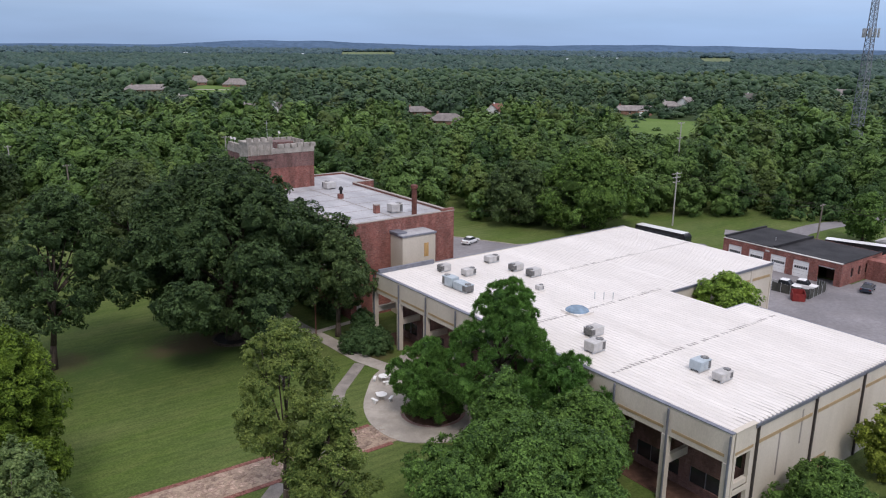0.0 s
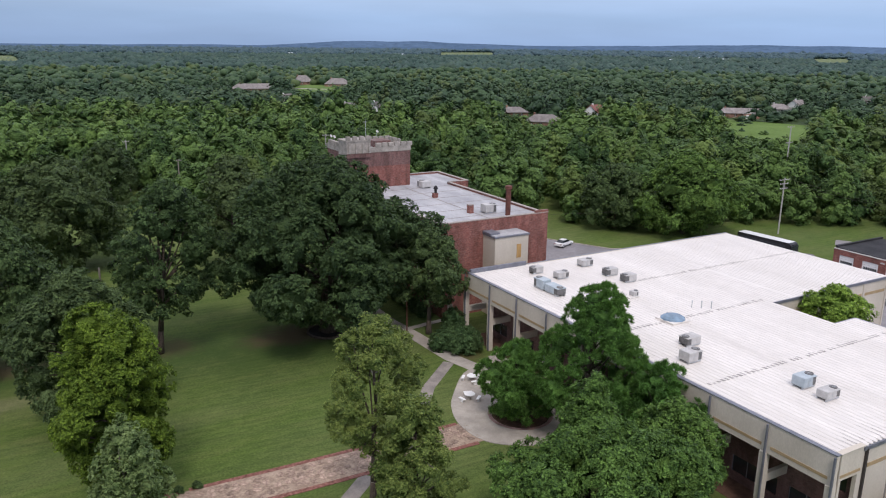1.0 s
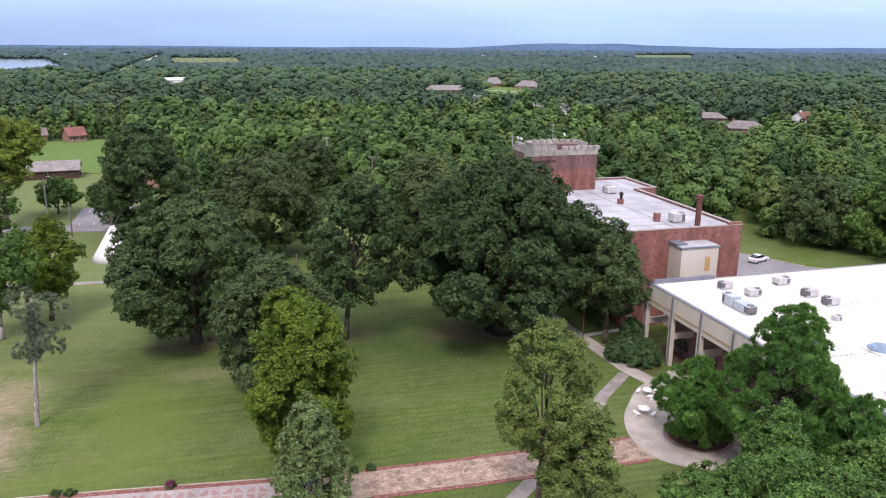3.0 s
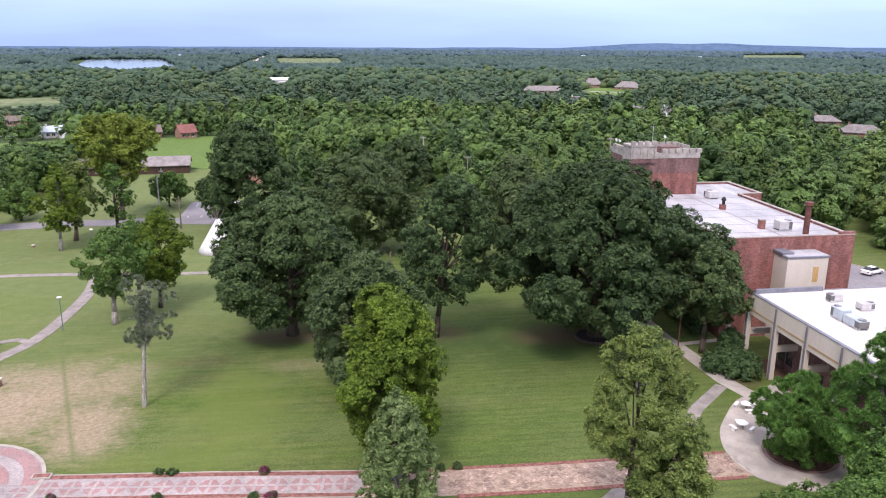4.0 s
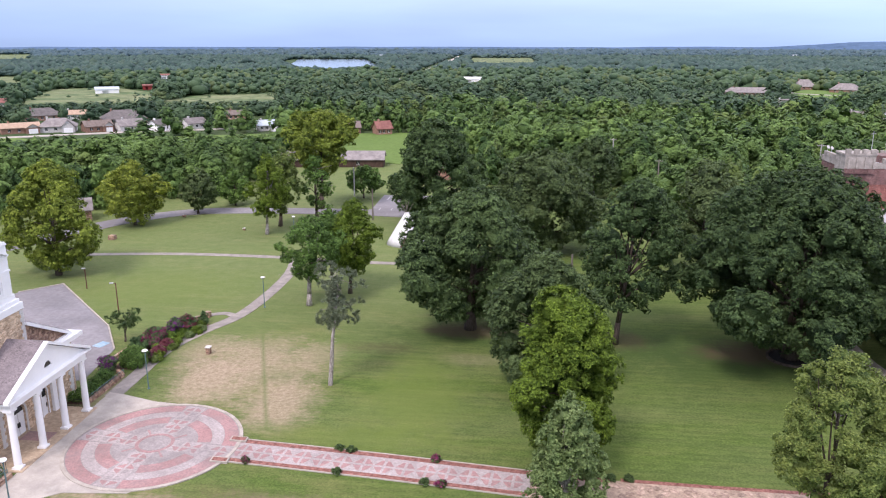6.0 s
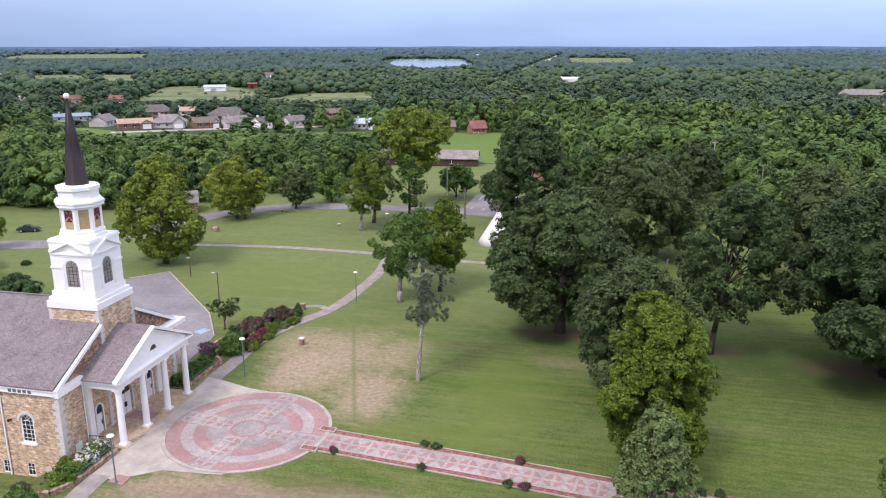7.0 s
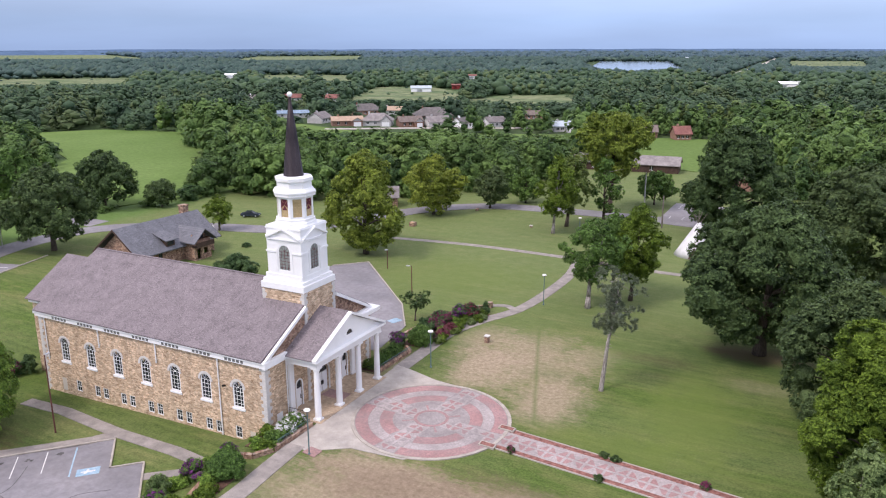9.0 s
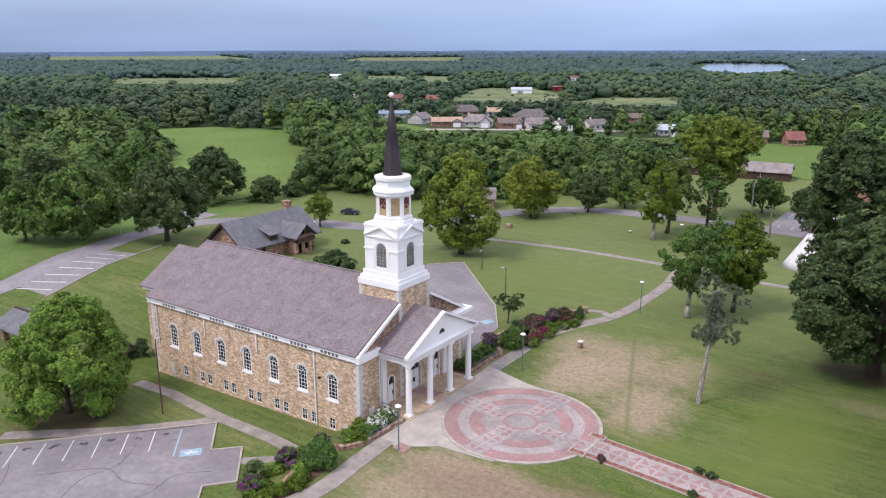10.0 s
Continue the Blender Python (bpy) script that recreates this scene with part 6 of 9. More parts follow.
roof_unit(65.2, 100.6, 2.4, 2.0, 1.7, 0, UNIT, "large grey cooling unit on the flat roof", BT, "flat-roof units")
roof_unit(66.3, 124.6, 2.6, 2.2, 1.5, 90, UNIT, "grey cooling unit on the flat roof", BT, "flat-roof units")
flue = thing("brick_flue", 62.4, 101.6, BT, "short square red brick flue with a metal cap", "flue")
part("shaft", one(62.0, 62.8, 101.2, 102.0, BT - 0.1, BT + 1.3), BRICK, flue)
part("cap", one(61.95, 62.85, 101.15, 102.05, BT + 1.3, BT + 1.4), COPING, flue)
flue2 = thing("roof_cowl", 63.5, 115.2, BT, "short brick flue with a black metal cowl", "flue")
part("shaft", one(63.1, 63.9, 114.8, 115.6, BT - 0.1, BT + 0.8), BRICK, flue2)
part("cowl", turned(bmesh.new(), [(0.24, 0), (0.24, 0.6), (0.42, 0.75), (0.3, 1.1), (0.1, 1.3)], 63.6, 115.2, BT + 0.8, 10), IRON, flue2)


# ---- the garage across the yard ----
garage = thing("garage", 137, 72, 0, "low red brick garage with white roller doors and black roof", "garage")
GX, GY0, GY1, GH = 130.6, 60.4, 83.6, 4.1
bays = [(61.6, 64.6), (66.2, 69.2), (70.6, 73.6), (75.0, 78.0), (79.6, 82.4)]
part("wall", wall_along("y", GY0, GY1, 0, GH, GX, GX + 0.35, [(a, b, 0, 3.1, False) for a, b in bays]), BRICK, garage, "red brick front wall")
for i, (a, b) in enumerate(bays):
    if i:
        door = part("roller_door", one(GX + 0.12, GX + 0.2, a, b, 0, 3.1), WHITE, garage, "white roller door")
        bm = bmesh.new()
        for k in range(1, 5):
            box(bm, GX + 0.1, GX + 0.12, a, b, k * 0.62 - 0.015, k * 0.62 + 0.015)
        part("panel_joint", bm, UNIT, door)
        bm = bmesh.new()
        for k in range(6):
            y = a + 0.25 + k * (b - a - 0.5) / 6
            box(bm, GX + 0.095, GX + 0.125, y + 0.04, y + 0.36, 1.65, 2.1)
        part("pane", bm, GLASS, door)
    else:
        part("raised_door", one(GX + 0.3, GX + 1.8, a, b, 2.85, 3.0), WHITE, garage, "raised roller door")
        part("dark_bay", one(GX + 4.0, GX + 4.1, a - 0.3, b + 0.3, 0, 3.1), DARK_WOOD, garage)
part("wall", wall_along("x", GX + 0.35, 145, 0, GH, GY0, GY0 + 0.35, [(134 + i * 2.6, 134.9 + i * 2.6, 1.2, 2.9, False) for i in range(3)]), BRICK, garage, "red brick end wall")
for i in range(3):
    part("window", one(134 + i * 2.6, 134.9 + i * 2.6, GY0 + 0.15, GY0 + 0.2, 1.2, 2.9), GLASS, garage, "dark metal window")
part("wall", wall_along("y", GY0 + 0.35, GY1, 0, GH, 145, 144.65), BRICK, garage)
part("wall", wall_along("x", GX + 0.35, 144.65, 0, GH, GY1, GY1 - 0.35), BRICK, garage)
part("lean_to", one(139.5, 146.5, 56.5, 60.3, 0, 3.6), BRICK, garage, "low brick annexe")
part("roof", one(GX + 0.2, 144.8, GY0 + 0.2, 73.4, GH - 0.2, GH + 0.02), TAR, garage, "black tarred roof")
part("roof", one(GX + 0.2, 144.8, 73.4, GY1 - 0.2, GH - 0.2, GH + 0.25), TAR, garage, "black tarred roof")
part("roof_step", one(GX + 0.6, 144.8, 73.2, 73.6, GH, GH + 0.5), TAR, garage)
part("coping", one(GX - 0.06, GX + 0.4, GY0, GY1, GH, GH + 0.12), QUOIN, garage)
part("coping", one(GX + 0.4, 145, GY0 - 0.05, GY0 + 0.4, GH, GH + 0.15), TAR, garage)
part("coping", one(GX + 0.4, 145, GY1 - 0.4, GY1 + 0.05, GH + 0.2, GH + 0.55), TAR, garage)
part("sign_plate", one(GX - 0.04, GX, 73.9, 74.7, 3.35, 3.6), SIDING, garage, "small pale wall plate")
part("roof_vent", rod(bmesh.new(), (136, 76, GH), (136, 76, GH + 0.9), 0.08, seg=8), GALV, garage)

# screened yard and skip
fence = thing("screen_fence", 121, 63, 0, "sagging fence of dark mesh screen round a small yard", "fence")
for a, b in (((119.3, 66.4), (119.9, 60.0)), ((119.9, 60.0), (126.3, 60.6)), ((126.3, 60.6), (126.6, 62.4))):
    n = 4
    for i in range(n + 1):
        x, y = a[0] + (b[0] - a[0]) * i / n, a[1] + (b[1] - a[1]) * i / n
        part("post", rod(bmesh.new(), (x, y, 0), (x, y, 1.75), 0.04), GALV, fence)
        if i < n:
            x2, y2 = a[0] + (b[0] - a[0]) * (i + 1) / n, a[1] + (b[1] - a[1]) * (i + 1) / n
            part("screen", solid([(x, y, 0.05), (x2, y2, 0.05), (x2, y2, 1.7), ((x + x2) / 2, (y + y2) / 2, 1.55), (x, y, 1.7)], (0.03, 0.03, 0)), SCREEN, fence)
skip = thing("dumpster", 118.4, 61.2, 0, "open red steel rubbish skip beside the fence", "dumpster")
m = pose(118.0, 60.9, 0, 0, 0, -50)
part("body", wall_along("x", -1.0, 1.0, 0.15, 1.3, -0.85, -0.78), REDPAINT, skip, at=m)
part("body_back", wall_along("x", -1.0, 1.0, 0.15, 1.7, 0.78, 0.85), REDPAINT, skip, at=m)
for s in (-1, 1):
    part("side", solid([(s * 1.0, -0.85, 0.15), (s * 1.0, 0.85, 0.15), (s * 1.0, 0.85, 1.7), (s * 1.0, -0.85, 1.3)], (-s * 0.07, 0, 0)), REDPAINT, skip, at=m)
    part("lift_pocket", one(*sorted((s * 1.0, s * 1.14)), -0.5, 0.5, 0.75, 0.95), REDPAINT, skip, at=m)
part("bottom", one(-1, 1, -0.85, 0.85, 0.0, 0.16), REDPAINT, skip, at=m)
part("lid", one(-0.98, 0.98, 0.86, 0.95, 0.5, 1.7), IRON, skip, "black lid hanging open", at=m)


# ---- vehicles ----
def extrude_profile(pts, half, bevel=0.0, taper=None):
    """A body from its side view (x along, z up), as wide as 2 x half, optionally narrower above a height."""
    bm = bmesh.new()
    prism(bm, [(x, -half, z) for x, z in pts], (0, 2 * half, 0))
    if taper:
        zz, k = taper
        for v in bm.verts:
            if v.co.z > zz:
                v.co.y *= k
    bmesh.ops.recalc_face_normals(bm, faces=bm.faces)
    if bevel:
        bmesh.ops.bevel(bm, geom=list(bm.edges), offset=bevel, segments=2, affect="EDGES")
    return bm


def wheels(parent, m, xs, half, r):
    for x in xs:
        for s in (-1, 1):
            bm = bmesh.new()
            turned(bm, [(r * 0.9, -0.11), (r, -0.07), (r, 0.07), (r * 0.9, 0.11)], 0, 0, 0, 16)
            at = m @ Matrix.Translation((x, s * (half - 0.1), r)) @ pose(0, 0, 0, 90)
            wheel = part("wheel", bm, TYRE, parent, at=at)
            part("rim", turned(bmesh.new(), [(r * 0.6, -0.12), (r * 0.6, 0.12)], 0, 0, 0, 12), GALV, wheel, at=at)


def car(x, y, turn, paint, label, pickup=False):
    c = thing("pickup_truck" if pickup else "car", x, y, ground_z(x, y) + 0.05, label, "truck" if pickup else "car")
    m = pose(x, y, ground_z(x, y) + 0.05, 0, 0, turn)
    if pickup:
        part("body", extrude_profile([(-2.7, 0.45), (2.6, 0.45), (2.65, 0.95), (1.4, 1.1), (0.2, 1.12), (-2.7, 1.12)], 0.95, 0.06), paint, c, at=m)
        part("cabin", extrude_profile([(-0.9, 1.1), (1.3, 1.1), (0.7, 1.75), (-0.7, 1.78)], 0.85, 0.06, (1.5, 0.88)), GLASS, c, "dark cab windows", at=m)
        part("cab_roof", one(-0.68, 0.62, -0.72, 0.72, 1.74, 1.82, bevel=0.03), paint, c, at=m)
        part("bed_floor", one(-2.6, -1.0, -0.8, 0.8, 1.1, 1.13), COIL, c, at=m)
        wheels(c, m, (-1.7, 1.75), 0.95, 0.38)
    else:
        part("body", extrude_profile([(-2.3, 0.35), (2.3, 0.35), (2.35, 0.7), (1.3, 0.92), (-1.7, 0.98), (-2.3, 0.92)], 0.89, 0.07), paint, c, at=m)
        part("cabin", extrude_profile([(-1.75, 0.95), (1.15, 0.9), (0.35, 1.4), (-1.0, 1.43)], 0.8, 0.05, (1.2, 0.82)), GLASS, c, "dark car windows", at=m)
        part("roof", one(-0.98, 0.3, -0.6, 0.6, 1.40, 1.46, bevel=0.025), paint, c, at=m)
        wheels(c, m, (-1.4, 1.4), 0.89, 0.33)
    for s in (-1, 1):
        part("headlight", one(2.2, 2.37, *sorted((s * 0.5, s * 0.82)), 0.62, 0.74), LEADED, c, at=m)
        part("tail_light", one(-2.34 if not pickup else -2.73, -2.26 if not pickup else -2.66, *sorted((s * 0.55, s * 0.85)), 0.72, 0.86), REDPAINT, c, at=m)
    return c


car(96.6, 120.3, 20, CARWHITE, "white saloon car parked by the kerb")
car(132.6, 56.6, 15, NAVY, "dark blue car parked beside the garage")
car(-124.6, 139.8, 25, NAVY, "dark car parked on the grass by the drive")
car(121.6, 65.4, -80, CARWHITE, "white pickup truck behind the mesh fence", True)
car(124.0, 63.6, -75, CARWHITE, "white pickup truck behind the mesh fence", True)


def bus(x, y, turn, paint, label):
    b = thing("bus", x, y, 0.05, label, "bus")
    m = pose(x, y, 0.05, 0, 0, turn)
    part("body", extrude_profile([(-6, 0.35), (6, 0.35), (6.1, 1.6), (5.8, 3.2), (5.5, 3.45), (-6, 3.45)], 1.27, 0.08), paint, b, at=m)
    part("roof", one(-5.9, 5.3, -1.1, 1.1, 3.44, 3.52, bevel=0.03), CARWHITE, b, "white bus roof", at=m)
    bm = bmesh.new()
    for s in (-1, 1):
        for i in range(7):
            box(bm, -5.6 + i * 1.5, -4.25 + i * 1.5, *sorted((s * 1.262, s * 1.285)), 1.75, 2.95)
    part("window", bm, GLASS, b, "dark side windows", at=m)
    part("windscreen", one(5.88, 6.1, -1.1, 1.1, 1.5, 3.0), GLASS, b, at=m)
    part("stripe", box(one(-5.9, 5.9, 1.262, 1.29, 1.25, 1.5), -5.9, 5.9, -1.29, -1.262, 1.25, 1.5), GALV, b, at=m)
    wheels(b, m, (-3.6, -2.5, 4.0), 1.27, 0.5)


bus(128.9, 96.8, -86, BLACK, "black coach with a white roof parked behind the hall")
bus(151.5, 67.5, -70, BLACK, "black and white coach parked behind the garage")

shed = thing("storage_shed", 158, 62, 0, "tan metal shed with a shallow roof", "shed")
part("wall", wall_along("x", 155, 165, 0, 3.6, 58, 58.3, [(157, 159.6, 0, 2.6, False)]), CREAM, shed)
part("wall", one(155, 165, 58.3, 66, 0, 3.6), CREAM, shed)
part("roof", solid([(154.6, 57.6, 3.6), (154.6, 66.4, 3.6), (154.6, 62, 5.0)], (10.8, 0, 0)), UNIT, shed)


# ---- poles, lamps and wires ----
def utility_pole(x, y, h, arms, label="weathered wooden utility pole with crossarms", tone=None, lean=0.0):
    tone = WOOD_POLE if tone is None else tone
    p = thing("utility_pole", x, y, 0, label, "utility pole", "utility poles")
    part("pole", rod(bmesh.new(), (x, y, -0.3), (x + lean, y, h), 0.2, 0.14, 10), tone, p)
    for z, w_ in arms:
        xx = x + lean * z / h
        arm = part("crossarm", one(xx - w_ / 2, xx + w_ / 2, y - 0.06, y + 0.06, z - 0.06, z + 0.06), tone, p)
        bm = bmesh.new()
        for s in (-0.95, -0.4, 0.4, 0.95):
            turned(bm, [(0.04, 0), (0.07, 0.08), (0.03, 0.2)], xx + s * w_ / 2, y, z + 0.06, 6)
        part("insulator", bm, SIDING, arm)
    return p


utility_pole(145.6, 106.8, 12.5, ((12.1, 3.2), (11.2, 2.6), (10.2, 2.4)), tone=PALE_POLE)
utility_pole(174.7, 128.2, 20.5, ((20.2, 2.6), (16.2, 2.6)), tone=PALE_POLE)
utility_pole(158.0, 79.2, 8.4, ((8.0, 2.0),), lean=0.5)
utility_pole(84, 222, 13, ((12.6, 2.2),), tone=PALE_POLE)
utility_pole(34, 188, 13, ((12.6, 1.6),))
utility_pole(27, 222, 14, ((13.6, 1.6),), tone=PALE_POLE)
utility_pole(-41.5, 190.4, 9.6, (), "pale wooden pole with a small lamp", PALE_POLE)
utility_pole(-33.4, 172.7, 7.4, (), "brown wooden pole by the small parking lot")
utility_pole(9.2, 120.5, 7.2, (), "brown wooden pole under the trees")


def wire(p, q, sag, label="thin sagging overhead wire", r=0.022):
    bm = bmesh.new()
    p, q = Vector(p), Vector(q)
    pts = [p.lerp(q, i / 14) - Vector((0, 0, sag * 4 * (i / 14) * (1 - i / 14))) for i in range(15)]
    side = (q - p).cross(Vector((0, 0, 1))).normalized() * r
    rings = [[bm.verts.new(c + o) for o in (side, Vector((0, 0, r)), -side, Vector((0, 0, -r)))] for c in pts]
    for a, b in zip(rings, rings[1:]):
        for k in range(4):
            bm.faces.new((a[k], a[(k + 1) % 4], b[(k + 1) % 4], b[k]))
    bm.faces.new(rings[0][::-1])
    bm.faces.new(rings[-1])
    tagged(part("overhead_wire", bm, DARK_PIPE), label, "cable", "overhead wires")


for dy, z, z2 in ((-1.2, 12.3, 8.2), (1.2, 12.3, 8.2), (0, 10.4, 7.4)):
    wire((145.6 + dy, 106.8, z), (158.5 + dy * 0.7, 79.2, z2), 0.8)
    wire((158.5 + dy * 0.7, 79.2, z2), (172 + dy, 44, z2), 0.7)
wire((145.6, 106.8, 10.0), (96, 131, 4.6), 1.4)


def lamp_post(x, y, h=5.0, tone=None, label="slim blue-grey lamp post with a round white head on the lawn"):
    tone = BLUE_METAL if tone is None else tone
    z = ground_z(x, y)
    p = thing("lamp_post", x, y, z, label, "lamp post", "lamp posts")
    part("pole", rod(bmesh.new(), (x, y, z - 0.2), (x, y, z + h - 0.3), 0.075, 0.06, 10), tone, p)
    part("base", turned(bmesh.new(), [(0.16, 0), (0.14, 0.15), (0.08, 0.2)], x, y, z, 10), tone, p)
    part("lantern", turned(bmesh.new(), [(0.06, 0), (0.2, 0.12), (0.34, 0.2), (0.34, 0.26)], x, y, z + h - 0.34, 14), LEADED, p, "frosted lantern")
    part("shade", turned(bmesh.new(), [(0.36, 0), (0.3, 0.1), (0.1, 0.18)], x, y, z + h - 0.08, 14), WHITE, p, "white lamp hood")


for x, y in ((-43.3, 80.4), (-44.0, 55.6), (-38.9, 110.3)):
    lamp_post(x, y)
lamp_post(-37.5, 133, 5)
lamp_post(-46.5, 153, 5)


def street_lamp(x, y, h, reach, tone, label, turn=0):
    z = ground_z(x, y)
    p = thing("street_lamp", x, y, z, label, "street lamp", "street lamps")
    part("pole", rod(bmesh.new(), (x, y, z - 0.2), (x, y, z + h), 0.1, 0.07, 8), tone, p)
    e = (x + reach * math.cos(radians(turn)), y + reach * math.sin(radians(turn)))
    part("arm", rod(bmesh.new(), (x, y, z + h - 0.1), (*e, z + h), 0.04), tone, p)
    part("head", one(-0.3, 0.3, -0.14, 0.14, -0.08, 0.06, bevel=0.03), GALV, p, "grey lamp head", at=pose(*e, z + h, 0, 0, turn))


street_lamp(-76.0, 50.2, 9.6, 0.4, RUST, "tall rusty brown lamp pole beside the parking lot", 100)
street_lamp(-59.8, 104.6, 5.2, 0.6, RUST, "rusty lamp pole with a square head by the yard", 200)
street_lamp(-71.8, 116.6, 3.6, 0.2, RUST, "short rusty pole on the lawn", 200)
street_lamp(45.4, 90.3, 5.4, 0.25, RUST, "dark brown lamp pole beside the walk", 180)
street_lamp(-151.1, 94.2, 8.0, 1.4, PALE_POLE, "pale grey street lamp beside the drive", 20)
street_lamp(-96, 171, 8.5, 1.2, PALE_POLE, "pale grey street lamp beside the drive", 0)

MAST = surface("dull_mast_steel", (0.16, 0.18, 0.21), (0.24, 0.26, 0.30), 1.0, 0.6, 0.3)
# lattice radio mast
mast = thing("radio_mast", 261, 123, 0, "tall galvanised steel lattice radio mast above the trees", "tower")
MX, MY, MH = 261.4, 123.0, 82.0


def leg_at(k, z):
    r = 2.1 * (1 - z / 75) + 0.6 if z < 60 else 1.0
    r = max(r, 0.8)
    return Vector((MX + r * math.cos(radians(90 + 120 * k)), MY + r * math.sin(radians(90 + 120 * k)), z))


levels = [0]
while levels[-1] < MH:
    levels.append(levels[-1] + max(1.6, 3.4 - levels[-1] * 0.04))
for k in range(3):
    bm = bmesh.new()
    for a, b in zip(levels, levels[1:]):
        rod(bm, leg_at(k, a), leg_at(k, b), 0.14, seg=5)
    part("leg", bm, MAST, mast)
    bm = bmesh.new()
    for i, (a, b) in enumerate(zip(levels, levels[1:])):
        rod(bm, leg_at(k, a), leg_at((k + 1) % 3, b), 0.07, seg=4)
        rod(bm, leg_at((k + 1) % 3, a), leg_at(k, b), 0.07, seg=4)
        rod(bm, leg_at(k, b), leg_at((k + 1) % 3, b), 0.06, seg=4)
    part("lattice", bm, MAST, mast)
bm = bmesh.new()
for k in range(9):
    a = math.tau * k / 9
    box(bm, MX + 2.3 * math.cos(a) - 0.2, MX + 2.3 * math.cos(a) + 0.2, MY + 2.3 * math.sin(a) - 0.2, MY + 2.3 * math.sin(a) + 0.2, 43.5, 46.3)
for k in range(9):
    a, b = math.tau * k / 9, math.tau * (k + 1) / 9
    rod(bm, (MX + 2.3 * math.cos(a), MY + 2.3 * math.sin(a), 44.6), (MX + 2.3 * math.cos(b), MY + 2.3 * math.sin(b), 44.6), 0.06, seg=4)
    if k % 3 == 0:
        rod(bm, (MX, MY, 44.6), (MX + 2.3 * math.cos(a), MY + 2.3 * math.sin(a), 44.6), 0.07, seg=4)
part("antenna_ring", bm, GALV, mast, "ring of panel antennas")

# ---- the stone lodge behind the church ----
lodge = thing("lodge", -115.6, 103.2, 0, "rustic stone lodge with a steep grey shingle roof and dormer", "house")
lm = pose(-115.6, 103.2, 0, 0, 0, 88) @ Matrix.Diagonal((0.84, 1.1, 1, 1))
part("wall", wall_along("x", -11, 11, -0.5, 3.3, -4.6, -4.2, [(-9 + i * 3.4, -7.8 + i * 3.4, 1.0, 2.5, False) for i in range(2)] + [(7.6, 9.6, 1.0, 2.6, False)]), STONE_RED, lodge, at=lm)
part("wall", one(-11, 11, 4.2, 4.6, -0.5, 3.3), STONE_RED, lodge, at=lm)
for s in (-1, 1):
    part("gable", solid([(s * 10.6, -4.2, -0.5), (s * 10.6, 4.2, -0.5), (s * 10.6, 4.2, 3.3), (s * 10.6, 0, 6.9), (s * 10.6, -4.2, 3.3)], (s * 0.4, 0, 0)), STONE_RED, lodge, at=lm)
    part("roof_slope", solid([(-12.2, s * 5.6, 2.75), (-12.2, s * 5.6, 2.95), (-12.2, 0, 7.7), (-12.2, 0, 7.5)], (24.4, 0, 0)), SLATE, lodge, "grey shingle roof slope", at=lm)
    part("bargeboard", solid([(s * 12.2, -5.6, 2.6), (s * 12.2, -5.6, 2.95), (s * 12.2, 0, 7.7), (s * 12.2, 5.6, 2.95), (s * 12.2, 5.6, 2.6), (s * 12.2, 0, 7.3)], (s * 0.08, 0, 0)), DARK_WOOD, lodge, at=lm)
part("window", one(7.6, 9.6, -4.4, -4.35, 1.0, 2.6), GLASS, lodge, at=lm)
for i in range(2):
    part("window", one(-9 + i * 3.4, -7.8 + i * 3.4, -4.45, -4.4, 1.0, 2.5), GLASS, lodge, at=lm)
# cross gable with a balcony
part("porch_wall", wall_along("x", 1.5, 6.5, -0.5, 4.0, -7.4, -7.0, [(2.3, 3.5, 0.1, 2.3, False), (4.3, 5.6, 0.9, 2.2, False)]), STONE_RED, lodge, at=lm)
for x in (1.5, 6.1):
    part("porch_wall", one(x, x + 0.4, -7.0, -4.6, -0.5, 4.0), STONE_RED, lodge, at=lm)
part("porch_gable", wall_along("x", 1.9, 6.1, 4.0, 5.0, -6.6, -6.4, [(2.6, 5.4, 4.0, 4.9, False)]), STONE_RED, lodge, at=lm)
part("porch_glass", one(2.6, 5.4, -6.45, -6.4, 3.9, 4.9), GLASS, lodge, at=lm)
part("balcony", box(one(1.3, 6.7, -8.2, -7.0, 2.7, 2.9), 1.3, 6.7, -8.2, -8.1, 2.9, 3.6), DARK_WOOD, lodge, "dark timber balcony", at=lm)
for s in (-1, 1):
    part("porch_roof", solid([(4 + s * 3.5, -8.4, 3.5), (4 + s * 3.5, -8.4, 3.7), (4, -8.4, 6.2), (4, -8.4, 6.0)], (0, 8.0, 0)), SLATE, lodge, at=lm)
part("dormer_wall", one(-3.6, -1.2, -5.0, -2.0, 3.2, 4.8), DARK_WOOD, lodge, at=lm)
part("dormer_window", one(-3.2, -1.6, -5.05, -5.0, 3.7, 4.6), GLASS, lodge, at=lm)
part("dormer_roof", solid([(-4.2, -5.5, 4.6), (-4.2, -5.5, 4.75), (-4.2, 0, 6.6), (-4.2, 0, 6.45)], (3.8, 0, 0)), SLATE, lodge, at=lm)
part("chimney", box(one(8.2, 9.8, 0.3, 1.5, 5, 8.9), 8.1, 9.9, 0.2, 1.6, 8.9, 9.1), STONE_RED, lodge, "stone chimney", at=lm)
sign = thing("notice_board", -119.9, 121.8, 0, "small white notice board with a magenta panel", "sign")
part("board", one(-120.7, -119.2, 121.7, 121.8, 0.4, 2.2), WHITE, sign)
part("panel", one(-120.3, -119.5, 121.66, 121.7, 0.8, 1.9), MAGENTA, sign)
part("leg", one(-120.6, -120.5, 121.7, 121.8, -0.1, 0.4), WHITE, sign)
part("leg", one(-119.4, -119.3, 121.7, 121.8, -0.1, 0.4), WHITE, sign)

